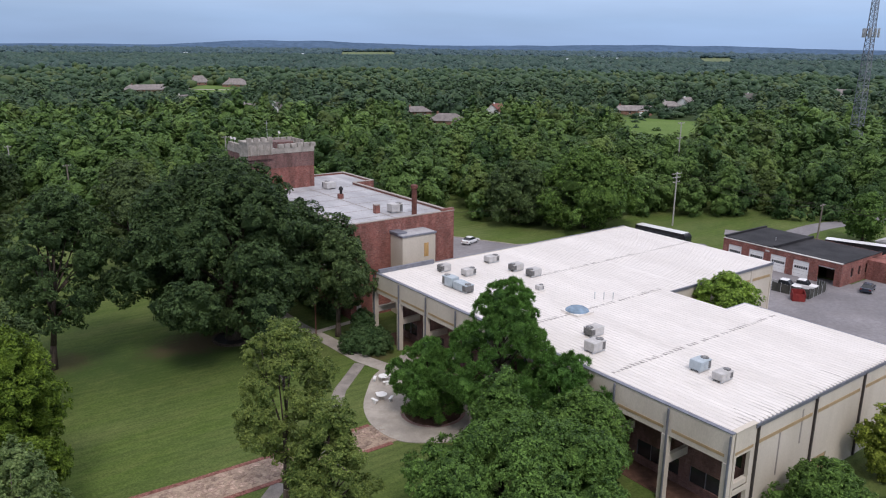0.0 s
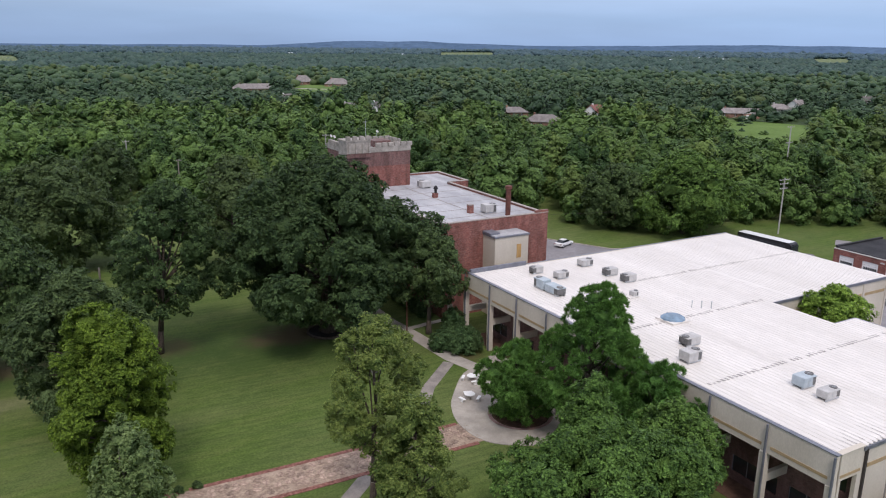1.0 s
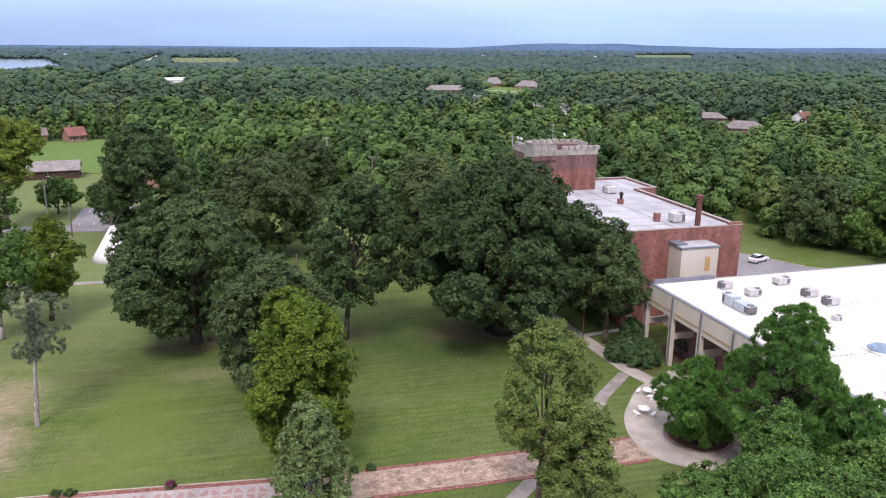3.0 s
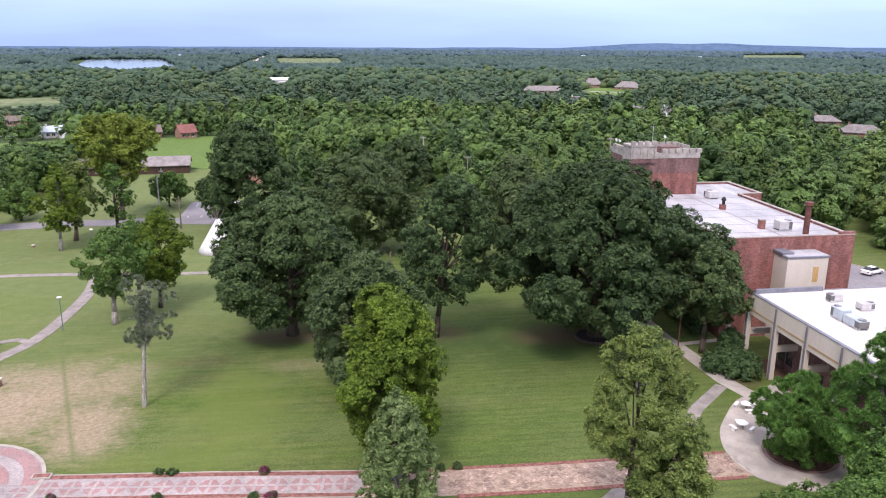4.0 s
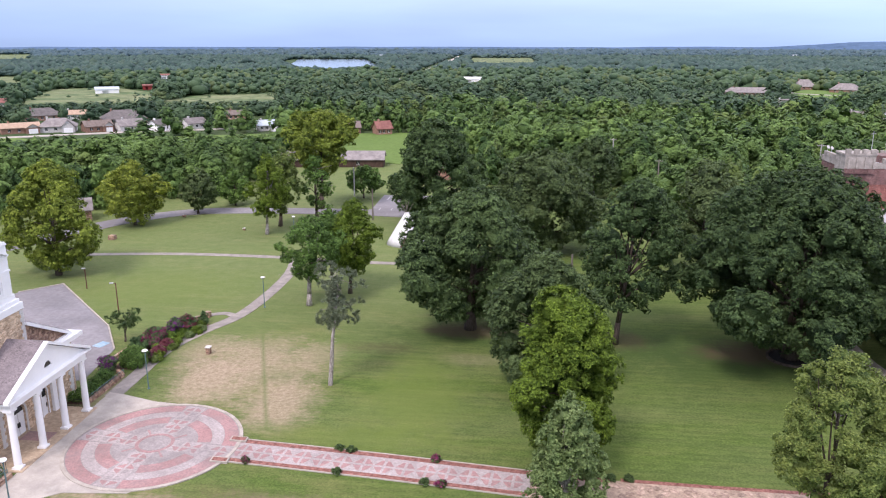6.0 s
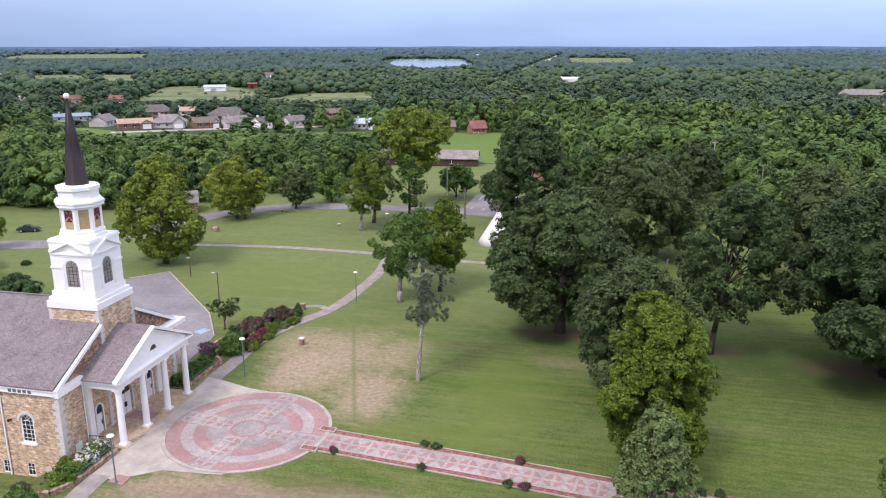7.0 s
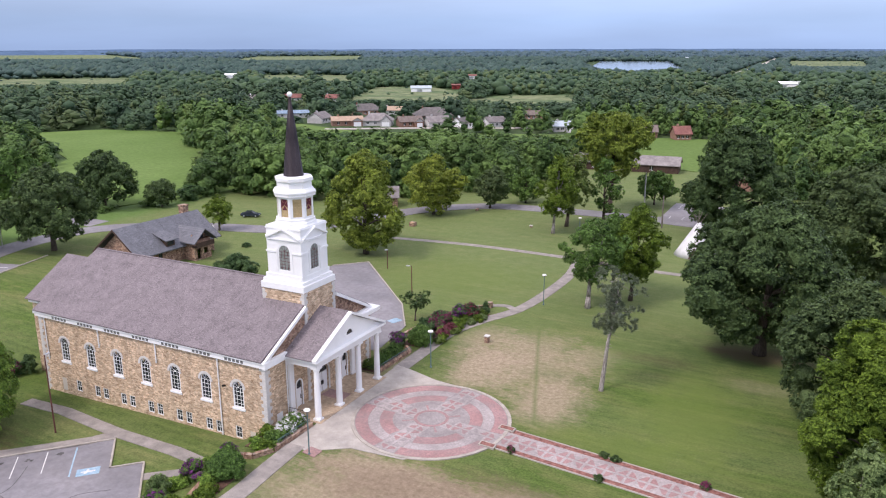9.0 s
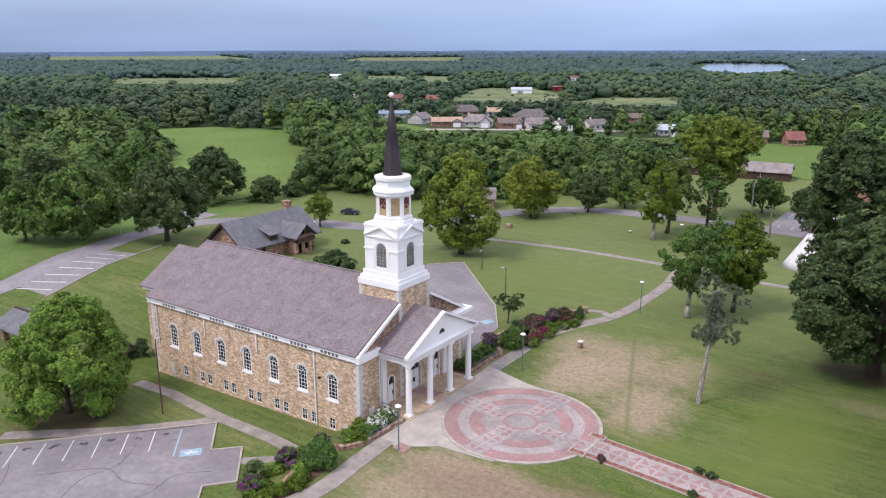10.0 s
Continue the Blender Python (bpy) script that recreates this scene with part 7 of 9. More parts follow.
# open shelter below the church
SZ = ground_z(-115, 54)
shelter = thing("shelter", -115, 54, SZ, "small open shelter with stone posts and a grey hipped roof", "shelter")
for x, y in ((-117.5, 52.2), (-117.5, 57.5), (-110.5, 52.6), (-110.5, 57.9)):
    part("post", one(x - 0.4, x + 0.4, y - 0.4, y + 0.4, SZ - 0.3, SZ + 2.4, bevel=0.04), STONE_RED, shelter)
for s in (-1, 1):
    part("roof_slope", solid([(-119, 55 + s * 4, SZ + 2.3), (-119, 55 + s * 4, SZ + 2.5), (-119, 55, SZ + 4.3), (-119, 55, SZ + 4.1)], (10, 0, 0)), SLATE, shelter)
part("ridge", one(-119, -109, 54.8, 55.2, SZ + 4.2, SZ + 4.4), DARK_WOOD, shelter)


# ---- houses ----
def house(x, y, lx, ly, turn, roof, wall, label, high=2.8, rise=2.4, wing=True, garage_door=True, z=0.0, hip=False):
    h = thing("house", x, y, z, label, "house", "houses among the trees")
    m = pose(x, y, z, 0, 0, turn)

    def block(x0, x1, y0, y1, along):
        cut = [(x0 + (x1 - x0) * f - 0.6, x0 + (x1 - x0) * f + 0.6, 0.9, 2.1, False) for f in (0.2, 0.45, 0.75)] if along == "x" else []
        part("wall", wall_along("x", x0, x1, -0.5, high, y0, y0 + 0.25, cut), wall, h, at=m)
        for c in cut:
            win = part("window", one(c[0], c[1], y0 + 0.1, y0 + 0.14, 0.9, 2.1), GLASS, h, at=m)
            part("frame", box(one(c[0], c[1], y0 - 0.03, y0 + 0.1, 0.82, 0.9), (c[0] + c[1]) / 2 - 0.04, (c[0] + c[1]) / 2 + 0.04, y0 + 0.05, y0 + 0.1, 0.9, 2.1), WHITE, win, at=m)
        part("wall", one(x0, x1, y1 - 0.25, y1, -0.5, high), wall, h, at=m)
        for xx in (x0, x1 - 0.25):
            part("wall", one(xx, xx + 0.25, y0 + 0.25, y1 - 0.25, -0.5, high), wall, h, at=m)
        o = 0.5
        if along == "x":
            c = (y0 + y1) / 2
            inset = (y1 - y0) * 0.45 if hip else 0
            for s, yy in ((-1, y0 - o), (1, y1 + o)):
                bm = bmesh.new()
                vs = [bm.verts.new(p) for p in ((x0 - o, yy, high - 0.1), (x1 + o, yy, high - 0.1), (x1 + o - inset, c, high + rise), (x0 - o + inset, c, high + rise),
                                                (x0 - o, yy, high - 0.3), (x1 + o, yy, high - 0.3), (x1 + o - inset, c, high + rise - 0.2), (x0 - o + inset, c, high + rise - 0.2))]
                for f in ((0, 1, 2, 3), (7, 6, 5, 4), (0, 4, 5, 1), (1, 5, 6, 2), (2, 6, 7, 3), (3, 7, 4, 0)):
                    bm.faces.new([vs[i] for i in f])
                bmesh.ops.recalc_face_normals(bm, faces=bm.faces)
                part("roof", bm, roof, h, at=m)
            for xx, s in ((x0, 1), (x1, -1)):
                if hip:
                    part("roof", solid([(xx - s * o, y0 - o, high - 0.1), (xx - s * o, y1 + o, high - 0.1), (xx - s * o + s * inset, c, high + rise)], (0, 0, -0.15)), roof, h, at=m)
                else:
                    part("gable", solid([(xx, y0, high), (xx, y1, high), (xx, c, high + rise - 0.2)], (s * 0.2, 0, 0)), wall, h, at=m)
        else:
            c = (x0 + x1) / 2
            for s, xx in ((-1, x0 - o), (1, x1 + o)):
                part("roof", solid([(xx, y0 - o, high - 0.1), (c, y0 - o, high + rise * 0.9), (c, y0 - o, high + rise * 0.9 - 0.2), (xx, y0 - o, high - 0.3)], (0, y1 - y0 + o, 0)), roof, h, at=m)
            part("gable", solid([(x0, y0, high), (x1, y0, high), (c, y0, high + rise * 0.8)], (0, 0.2, 0)), SIDING, h, at=m)

    block(-lx / 2, lx / 2, -ly / 2, ly / 2, "x")
    if wing:
        block(lx * 0.12, lx * 0.46, -ly / 2 - 3.4, -ly / 2 + 0.5, "y")
        if garage_door:
            part("garage_door", one(lx * 0.17, lx * 0.41, -ly / 2 - 3.46, -ly / 2 - 3.4, 0, 2.2), WHITE, h, "white garage door", at=m)
    part("chimney", one(-lx * 0.3, -lx * 0.3 + 0.8, -0.4, 0.4, high, high + rise + 0.8), wall, h, at=m)
    return h


grey, tan = "low suburban house with a grey shingle roof", "low suburban house with brick walls and a brown roof"
KEEP_CLEAR = []          # places, and half their width, that the woods leave open towards the lawn


def town_house(x, y, lx, ly, bend, roof, wall, label, hip=False, rise=2.6, wing=True):
    KEEP_CLEAR.append((x, y, lx * 0.5))
    house(x, y, lx, ly, math.degrees(math.atan2(-x, y)) + bend, roof, wall, label, hip=hip, high=2.8, rise=rise, wing=wing)


for x, y, lx, ly, bend, roof, wall, label, hip, rise, wing in (
        (-284, 359, 19, 8, 4, SKYLIGHT, SIDING, "long house with a pale blue metal roof", False, 1.4, False), (-251, 341, 11, 9, 60, HOUSE_ROOF, SIDING, "pale house with a grey gabled roof", False, 3.0, False),
        (-230, 336, 16, 9, 6, TAN_ROOF, HOUSE_BRICK, "low brick house with a tan roof", False, 1.9, True), (-216, 344, 16, 11, -4, HOUSE_ROOF, SIDING, "grey hipped house with a white front gable", True, 3.4, True),
        (-198, 346, 12, 9, 14, BROWN_ROOF, HOUSE_BRICK, tan, False, 2.4, True), (-257, 396, 19, 12, 8, HOUSE_ROOF, HOUSE_BRICK, grey, True, 3.6, False), (-243, 404, 12, 10, -8, TAN_ROOF, SIDING, "low house with a tan roof", False, 2.0, False),
        (-205, 385, 21, 13, 10, HOUSE_ROOF, HOUSE_BRICK, "large house with a broad grey hipped roof", True, 4.0, False), (-184, 350, 11.5, 9, 20, HOUSE_ROOF, SIDING, grey, False, 2.8, True), (-170, 350, 8, 8, 50, HOUSE_ROOF, WHITE, "small white house with a grey gable", False, 2.6, False),
        (-158, 363, 10, 8, 30, HOUSE_ROOF, SIDING, grey, False, 2.4, False), (-120, 358, 9, 8, 12, UNIT_BLUE, SIDING, "house with a pale blue-grey roof", False, 2.2, True), (-154, 410, 10, 8, 5, BROWN_ROOF, HOUSE_BRICK, tan, False, 2.2, False),
        (-78, 352, 9, 9, 6, BROWN_ROOF, HOUSE_BRICK, tan, False, 2.6, False), (-62, 348, 7, 7, 20, RED_ROOF, HOUSE_BRICK, "house with a steep dark red roof", False, 3.2, False),
        (-370, 470, 14, 9, 5, RED_ROOF, SIDING, "house with a red roof", False, 2.6, False), (-340, 478, 12, 8, -12, RED_ROOF, SIDING, "house with a red roof", False, 2.6, False), (-392, 452, 10, 8, 20, HOUSE_ROOF, WHITE, "small white house with a grey gable", False, 2.4, False),
        (182, 645, 38, 15, 8, HOUSE_ROOF, HOUSE_BRICK, "long brick school with a grey roof", True, 3.6, False), (257, 738, 18, 13, 10, HOUSE_ROOF, HOUSE_BRICK, "large brick house with a steep grey roof", True, 6.0, False), (274, 688, 22, 13, -14, HOUSE_ROOF, HOUSE_BRICK, "large brick house with a broad grey roof", True, 5.0, False),
        (172, 530, 8, 7, 30, HOUSE_ROOF, SIDING, grey, False, 2.2, False), (180, 436, 8, 7, -10, HOUSE_ROOF, SIDING, grey, False, 2.4, False), (194, 428, 6, 7, 60, HOUSE_ROOF, WHITE, "small white house with a grey gable", False, 3.0, False),
        (254, 368, 15, 10, 12, HOUSE_ROOF, HOUSE_BRICK, grey, True, 2.6, False), (237, 316, 18, 11, -8, HOUSE_ROOF, HOUSE_BRICK, grey, True, 3.2, False), (297, 348, 11, 9, 62, RED_ROOF, WHITE, "white house with a dark red roof", False, 4.0, False),
        (372, 310, 24, 10, 6, HOUSE_ROOF, HOUSE_BRICK, "long brick house with a pale grey roof", False, 2.6, True), (422, 320, 13, 10, -16, HOUSE_ROOF, SIDING, grey, True, 2.8, False), (461, 336, 9, 8, 55, HOUSE_ROOF, WHITE, "small white house with a grey gable", False, 3.2, False),
        (547, 341, 8, 8, 20, HOUSE_ROOF, WHITE, "small white house with a grey gable", False, 3.2, False), (686, 338, 20, 11, 0, HOUSE_ROOF, SIDING, grey, False, 2.8, False)):
    town_house(x, y, lx, ly, bend, roof, wall, label, hip, rise, wing)
KEEP_CLEAR += [(-205, 328, 26), (232, 655, 14), (246, 690, 12)]
walkway("road", [(-228, 313.5), (-205, 328), (-184, 341), (-160, 352), (-130, 366)], 6, CONCRETE, "pale concrete street in front of the low houses", 0.2)
# the long low house beyond the lawn
house(-62, 254, 34, 9, 6, HOUSE_ROOF, DARK_WOOD, "long low dark house with a grey-brown shingle roof", 2.7, 2.3, False, False)
house(-22, 236, 16, 9, -76, BROWN_ROOF, HOUSE_BRICK, "brick house with a grey-brown roof among trees", 2.8, 2.4, False)
house(-104, 166, 9, 7, 30, HOUSE_ROOF, STONE_RED, "small grey-roofed house behind a tree", 2.8, 2.2, False)


def barn(x, y, lx, ly, h, turn, roof, wall, label):
    b = thing("barn", x, y, 0, label, "barn", "far sheds")
    m = pose(x, y, 0, 0, 0, turn)
    part("wall", wall_along("x", -lx / 2, lx / 2, 0, h, -ly / 2, -ly / 2 + 0.3, [(-lx * 0.2, lx * 0.05, 0, h * 0.7, False)]), wall, b, at=m)
    part("wall", one(-lx / 2, lx / 2, -ly / 2 + 1.5, ly / 2, 0, h), wall, b, at=m)
    part("roof", solid([(-lx / 2 - 0.5, -ly / 2 - 0.5, h), (-lx / 2 - 0.5, ly / 2 + 0.5, h), (-lx / 2 - 0.5, 0, h + ly * 0.18)], (lx + 1, 0, 0)), roof, b, at=m)


barn(-340, 616, 18, 11, 3.6, 30, UNIT_BLUE, WHITE, "white metal barn with a pale roof in a field")
barn(-330, 667, 8, 6, 4, 25, RED_ROOF, REDPAINT, "small red barn in a field")
barn(-405, 862, 30, 9, 5, 25, RED_ROOF, WHITE, "long low white shed with a red roof")
barn(-52, 826, 25, 12, 4, 3, WHITE, WHITE, "large white metal shed among trees")
barn(-700, 760, 24, 12, 4.5, 40, WHITE, WHITE, "white shed beside a far field")
for x, y, lx in ((525, 2460, 30), (1030, 2380, 26), (1080, 2360, 34), (1656, 1510, 30), (1594, 1395, 34), (1361, 1327, 20), (1775, 953, 26), (1034, 2097, 22), (760, 2300, 24), (-386, 2187, 20)):
    barn(x, y, lx, 12, 8, math.degrees(math.atan2(-x, y)), UNIT_BLUE, SIDING, "far pale metal shed among the woods")

# tent on the lawn, picnic fireplace, boundary stones
TIPI = (-22.4, 152.4)
tent = thing("tipi", TIPI[0], TIPI[1], 0, "large white canvas tipi with bare poles beside the oak", "tent")
part("cover", turned(bmesh.new(), [(4.3, 0.0), (3.5, 1.3), (0.4, 6.4), (0.28, 6.5)], TIPI[0], TIPI[1], 0, 24), CLOTH, tent, "white canvas cover", smooth=True)
for k in range(9):
    a = radians(40 * k + 7)
    lean_ = Vector((math.cos(a), math.sin(a), 0))
    foot = Vector((*TIPI, 0))
    part("pole", rod(bmesh.new(), foot + lean_ * 4.05 + Vector((0, 0, 0.1)), foot - lean_ * (0.9 + 0.3 * (k % 3)) + Vector((0, 0, 8.0 + 0.3 * (k % 4))), 0.06, 0.04, 5), WOOD_POLE, tent)
part("door_flap", solid([(TIPI[0] - 0.9, TIPI[1] - 4.2, 0.1), (TIPI[0] + 0.9, TIPI[1] - 4.2, 0.1), (TIPI[0], TIPI[1] - 3.0, 2.2)], (0, -0.05, 0.02)), DARK_WOOD, tent)


def stone_marker(x, y, w_, h, label, cap=True):
    s = thing("stone_marker", x, y, ground_z(x, y), label, "stone marker")
    z = ground_z(x, y)
    part("pillar", one(x - w_ / 2, x + w_ / 2, y - w_ / 2, y + w_ / 2, z - 0.1, z + h, bevel=0.04), STONE_RED, s)
    if cap:
        part("cap", one(x - w_ * 0.62, x + w_ * 0.62, y - w_ * 0.62, y + w_ * 0.62, z + h, z + h + 0.16, bevel=0.03), QUOIN, s, "pale stone cap")


stone_marker(-40.4, 91.6, 0.6, 0.85, "small stone pillar with a pale cap on the dry lawn")
stone_marker(-46.0, 105.2, 0.8, 0.9, "low stone gate pillar at the spur walk", False)
stone_marker(-84.8, 149.2, 1.3, 0.9, "low stone barbecue on the grass", False)
stone_marker(-78.8, 171.4, 0.7, 0.5, "low stone block beside the drive", False)
stone_marker(-60, 160, 0.5, 0.35, "low stone block on the lawn")

# retaining walls of the planting beds
for line, hh in (([(-51.2, 50.2), (-49.6, 46.4), (-48.4, 42.2), (-49, 36)], 0.45), ([(-51.0, 51.6), (-48.6, 52.4), (-47.6, 54.4), (-47.4, 60.6)], 0.5), ([(-48.4, 76.0), (-48.2, 83.6), (-49.4, 84.6)], 0.4), ([(-52.0, 87.0), (-51.2, 95), (-49.0, 101.5), (-46.3, 105)], 0.5)):
    bm = bmesh.new()
    for a, b in zip(line, line[1:]):
        a, b = Vector(a), Vector(b)
        n = Vector((-(b - a).y, (b - a).x)).normalized() * 0.22
        za, zb = ground_z(*a), ground_z(*b)
        z = max(za, zb) + hh
        low = min(za, zb) - 0.4
        prism(bm, [(*(a - n), low), (*(b - n), low), (*(b + n), low), (*(a + n), low)], (0, 0, z - low))
    bmesh.ops.recalc_face_normals(bm, faces=bm.faces)
    w_ = tagged(part("retaining_wall", bm, STONE_RED), "low rubble stone wall edging a planting bed", "wall", kind="structure")
structure("flower_bed", ribbon(bmesh.new(), [(-49.0, 36), (-48.3, 43), (-48.8, 49.6)], 2.4, 0.05), MULCH, "mulched planting bed by the walk")
structure("flower_bed", ribbon(bmesh.new(), curved([(-49.5, 85.5), (-48.9, 92), (-47.8, 97.5), (-45.6, 102.5)]), 2.6, 0.05), MULCH, "mulched planting bed by the walk")
structure("flower_bed", ribbon(bmesh.new(), [(-49.4, 54.0), (-49.4, 60.8)], 3.2, 0.05), MULCH, "mulched planting bed beneath the church wall")
structure("flower_bed", ribbon(bmesh.new(), [(-49.6, 75.6), (-49.8, 83.4)], 2.6, 0.05), MULCH, "mulched planting bed beneath the church wall")
bm = ring_sector(2.75, 3.05, 0, 360, 0, 0.28)
bmesh.ops.translate(bm, verts=bm.verts, vec=(36.4 - CX, 97.4 - CY, 0))
structure("tree_ring", bm, BARK, "low dark timber ring round the big oak")
structure("mulch_bed", turned(bmesh.new(), [(2.74, -0.1), (2.74, 0.14)], 36.4, 97.4, 0, 36), TYRE, "black mulch within the oak's ring")


# ---- trees ----
def ico(level):
    bm = bmesh.new()
    bmesh.ops.create_icosphere(bm, subdivisions=level, radius=1)
    bm.verts.ensure_lookup_table()
    co = np.array([v.co[:] for v in bm.verts])
    tri = np.array([[v.index for v in f.verts] for f in bm.faces])
    bm.free()
    return co, tri


def octa():
    co = np.array([(1, 0, 0), (-1, 0, 0), (0, 1, 0), (0, -1, 0), (0, 0, 1), (0, 0, -1)], float)
    return co, np.array([(0, 2, 4), (2, 1, 4), (1, 3, 4), (3, 0, 4), (2, 0, 5), (1, 2, 5), (3, 1, 5), (0, 3, 5)])


BALL = {0: octa(), 1: ico(1), 2: ico(2)}
PROFILE = {"oak": ((0, 0.5), (0.18, 0.92), (0.4, 1.0), (0.65, 0.86), (0.88, 0.55), (1, 0.25)), "oval": ((0, 0.5), (0.25, 0.92), (0.5, 1.0), (0.78, 0.72), (1, 0.15)),
           "spear": ((0, 0.7), (0.2, 1.0), (0.45, 0.86), (0.7, 0.62), (0.9, 0.32), (1, 0.1)), "bell": ((0, 0.6), (0.2, 0.95), (0.42, 1.0), (0.7, 0.78), (0.88, 0.55), (1, 0.3)), "pine": ((0, 0.85), (0.25, 1.0), (0.45, 0.8), (0.7, 0.52), (0.9, 0.36), (1, 0.22)), "vase": ((0, 0.3), (0.35, 0.75), (0.7, 1.0), (0.92, 0.7), (1, 0.35))}


def lobes_of(rng, shape, width, low, top, count, size):
    """Centres and radii of the leaf masses that make up a crown."""
    ts = (np.arange(count) + rng.uniform(0, 1, count)) / count
    ts = ts ** 0.9
    prof = np.array(PROFILE[shape])
    rr = np.interp(ts, prof[:, 0], prof[:, 1]) * width / 2
    rad = size * rng.uniform(0.62, 1.25, count)
    rad = np.minimum(rad, np.maximum(rr * 0.9, size * 0.45))
    ang = np.arange(count) * 2.39996 + rng.uniform(-0.7, 0.7, count)
    uneven = 1 + 0.13 * np.sin(2 * ang + rng.uniform(0, 6) + ts * 5) + 0.1 * np.sin(3 * ang + rng.uniform(0, 6) - ts * 9)
    reach = np.maximum(rr * uneven - rad * 0.8, 0) * rng.uniform(0.66, 1.1, count)
    z = low + rad * 0.5 + (top - low - rad * 1.35) * ts
    return np.stack([reach * np.cos(ang), reach * np.sin(ang), z], 1), rad


def unit(d):
    return d / (np.linalg.norm(d, axis=-1, keepdims=True) + 1e-9)


def foliage(rng, centres, rads, leaf_size, cover=0.6, tuft=0.7, spiky=False, core=0.7, level=1, flat=0.85, kite=False, ragged=0.42):
    """A crown: leaf masses, bunches of leaves all over their outer side, and every bunch a cluster of single sprays."""
    base, tri = BALL[level]
    squash = np.array((1, 1, flat))
    up = np.array((0, 0, 1.0))
    m = len(rads)
    lump = 1 + rng.uniform(-0.22, 0.22, (m, len(base)))
    body = (centres[:, None] + base[None] * (rads[:, None] * core * lump)[:, :, None] * squash).reshape(-1, 3)
    tris = [(tri[None] + np.arange(m)[:, None, None] * len(base)).reshape(-1, 3)]
    out = unit(centres - (centres.mean(0) - up * rads.mean()))
    count = np.maximum(((2.4 if spiky else 3.4) * (rads / tuft) ** 2).astype(int), 4)
    own = np.repeat(np.arange(m), count)
    d = unit(rng.normal(size=(len(own), 3)) + out[own] * 0.55 + up * 0.3)
    tc = centres[own] + d * (rads[own] * rng.uniform(0.82, 1.05, len(own)))[:, None] * squash
    buried = np.zeros(len(own), bool)
    for j in range(m):
        away = np.linalg.norm((tc - centres[j]) / squash, axis=1)
        buried |= (away < rads[j] * 0.78) & (own != j)
    tc, d = tc[~buried], d[~buried]
    tr_ = tuft * rng.uniform(0.55, 1.3, len(tc))
    size_ = 0.3 if spiky else 0.9
    n = np.maximum((cover * 6.28 * tr_ ** 2 / (size_ * leaf_size ** 2)).astype(int), 3)
    which = np.repeat(np.arange(len(tc)), n)
    e = unit(rng.normal(size=(len(which), 3)) + d[which] * 0.9 + up * 0.45)
    p = tc[which] + e * (tr_[which] * rng.uniform(0.5, 1.08, len(which)))[:, None] * np.array((1, 1, 0.85))
    s = (leaf_size * rng.uniform(0.6, 1.35, len(p)))[:, None]
    if spiky:
        side = unit(e + rng.normal(size=e.shape) * 0.16 + up * 0.2)
        cross = unit(np.cross(side, rng.normal(size=e.shape)))
        p = tc[which] + e * (tr_[which] * rng.uniform(0.35, 0.8, len(which)))[:, None]
        pts = np.stack([p + side * s * 1.1, p - side * s * 0.4 + cross * s * 0.2, p - side * s * 0.4 - cross * s * 0.2], 1)
    else:
        nrm = unit(e * (0.2 + ragged) + d[which] * (0.82 - ragged) + rng.normal(size=e.shape) * ragged + up * 0.42)
        side = unit(np.cross(nrm, rng.normal(size=e.shape)))
        cross = np.cross(nrm, side)
        if kite:
            fold = nrm * s * rng.uniform(-0.3, 0.1, (len(p), 1))
            pts = np.stack([p + side * s, p + cross * s * 0.48 + fold, p - side * s * 0.85, p - cross * s * 0.48 + fold], 1)
        else:
            pts = np.stack([p + side * s, p - side * s * 0.5 + cross * s * 0.6, p - side * s * 0.5 - cross * s * 0.6], 1)
    k = pts.shape[1]
    loops = len(body) + np.arange(len(p) * k).reshape(-1, k)
    if k == 3:
        tris.append(loops)
    return np.concatenate([body, pts.reshape(-1, 3)]), loops if k == 4 else None, np.concatenate(tris)


def trunk_mesh(rng, h, girth, lobes, limbs, material, lean=(0, 0), fork=0.45, wiggle=0.3):
    bm = bmesh.new()
    pts = [Vector((0, 0, -0.3))]
    n = 6
    for i in range(1, n + 1):
        z = h * i / n
        pts.append(Vector((lean[0] * i / n + rng.uniform(-wiggle, wiggle) * i / n, lean[1] * i / n + rng.uniform(-wiggle, wiggle) * i / n, z)))
    rad = [girth * (1.35 if i == 0 else (1 - 0.75 * i / n)) for i in range(n + 1)]
    for i in range(n):
        rod(bm, pts[i], pts[i + 1], rad[i], rad[i + 1], 9)
    if len(lobes):
        pick = rng.choice(len(lobes), min(limbs, len(lobes)), replace=False)
        for k in pick:
            c = Vector(lobes[k])
            i = int(min(max(fork * n + rng.uniform(0, 0.35) * n, 1), n - 1))
            if pts[i].z > c.z - 0.3:
                i = max(1, int(n * max(c.z - 1.2, 0.3) / h))
                i = min(i, n - 1)
            mid = pts[i].lerp(c, 0.5) + Vector((rng.uniform(-0.4, 0.4), rng.uniform(-0.4, 0.4), 0.35))
            r = rad[i] * 0.5
            rod(bm, pts[i], mid, r, r * 0.65, 6)
            rod(bm, mid, c, r * 0.65, r * 0.25, 5)
    return mesh_of("trunk", bm, material, True)


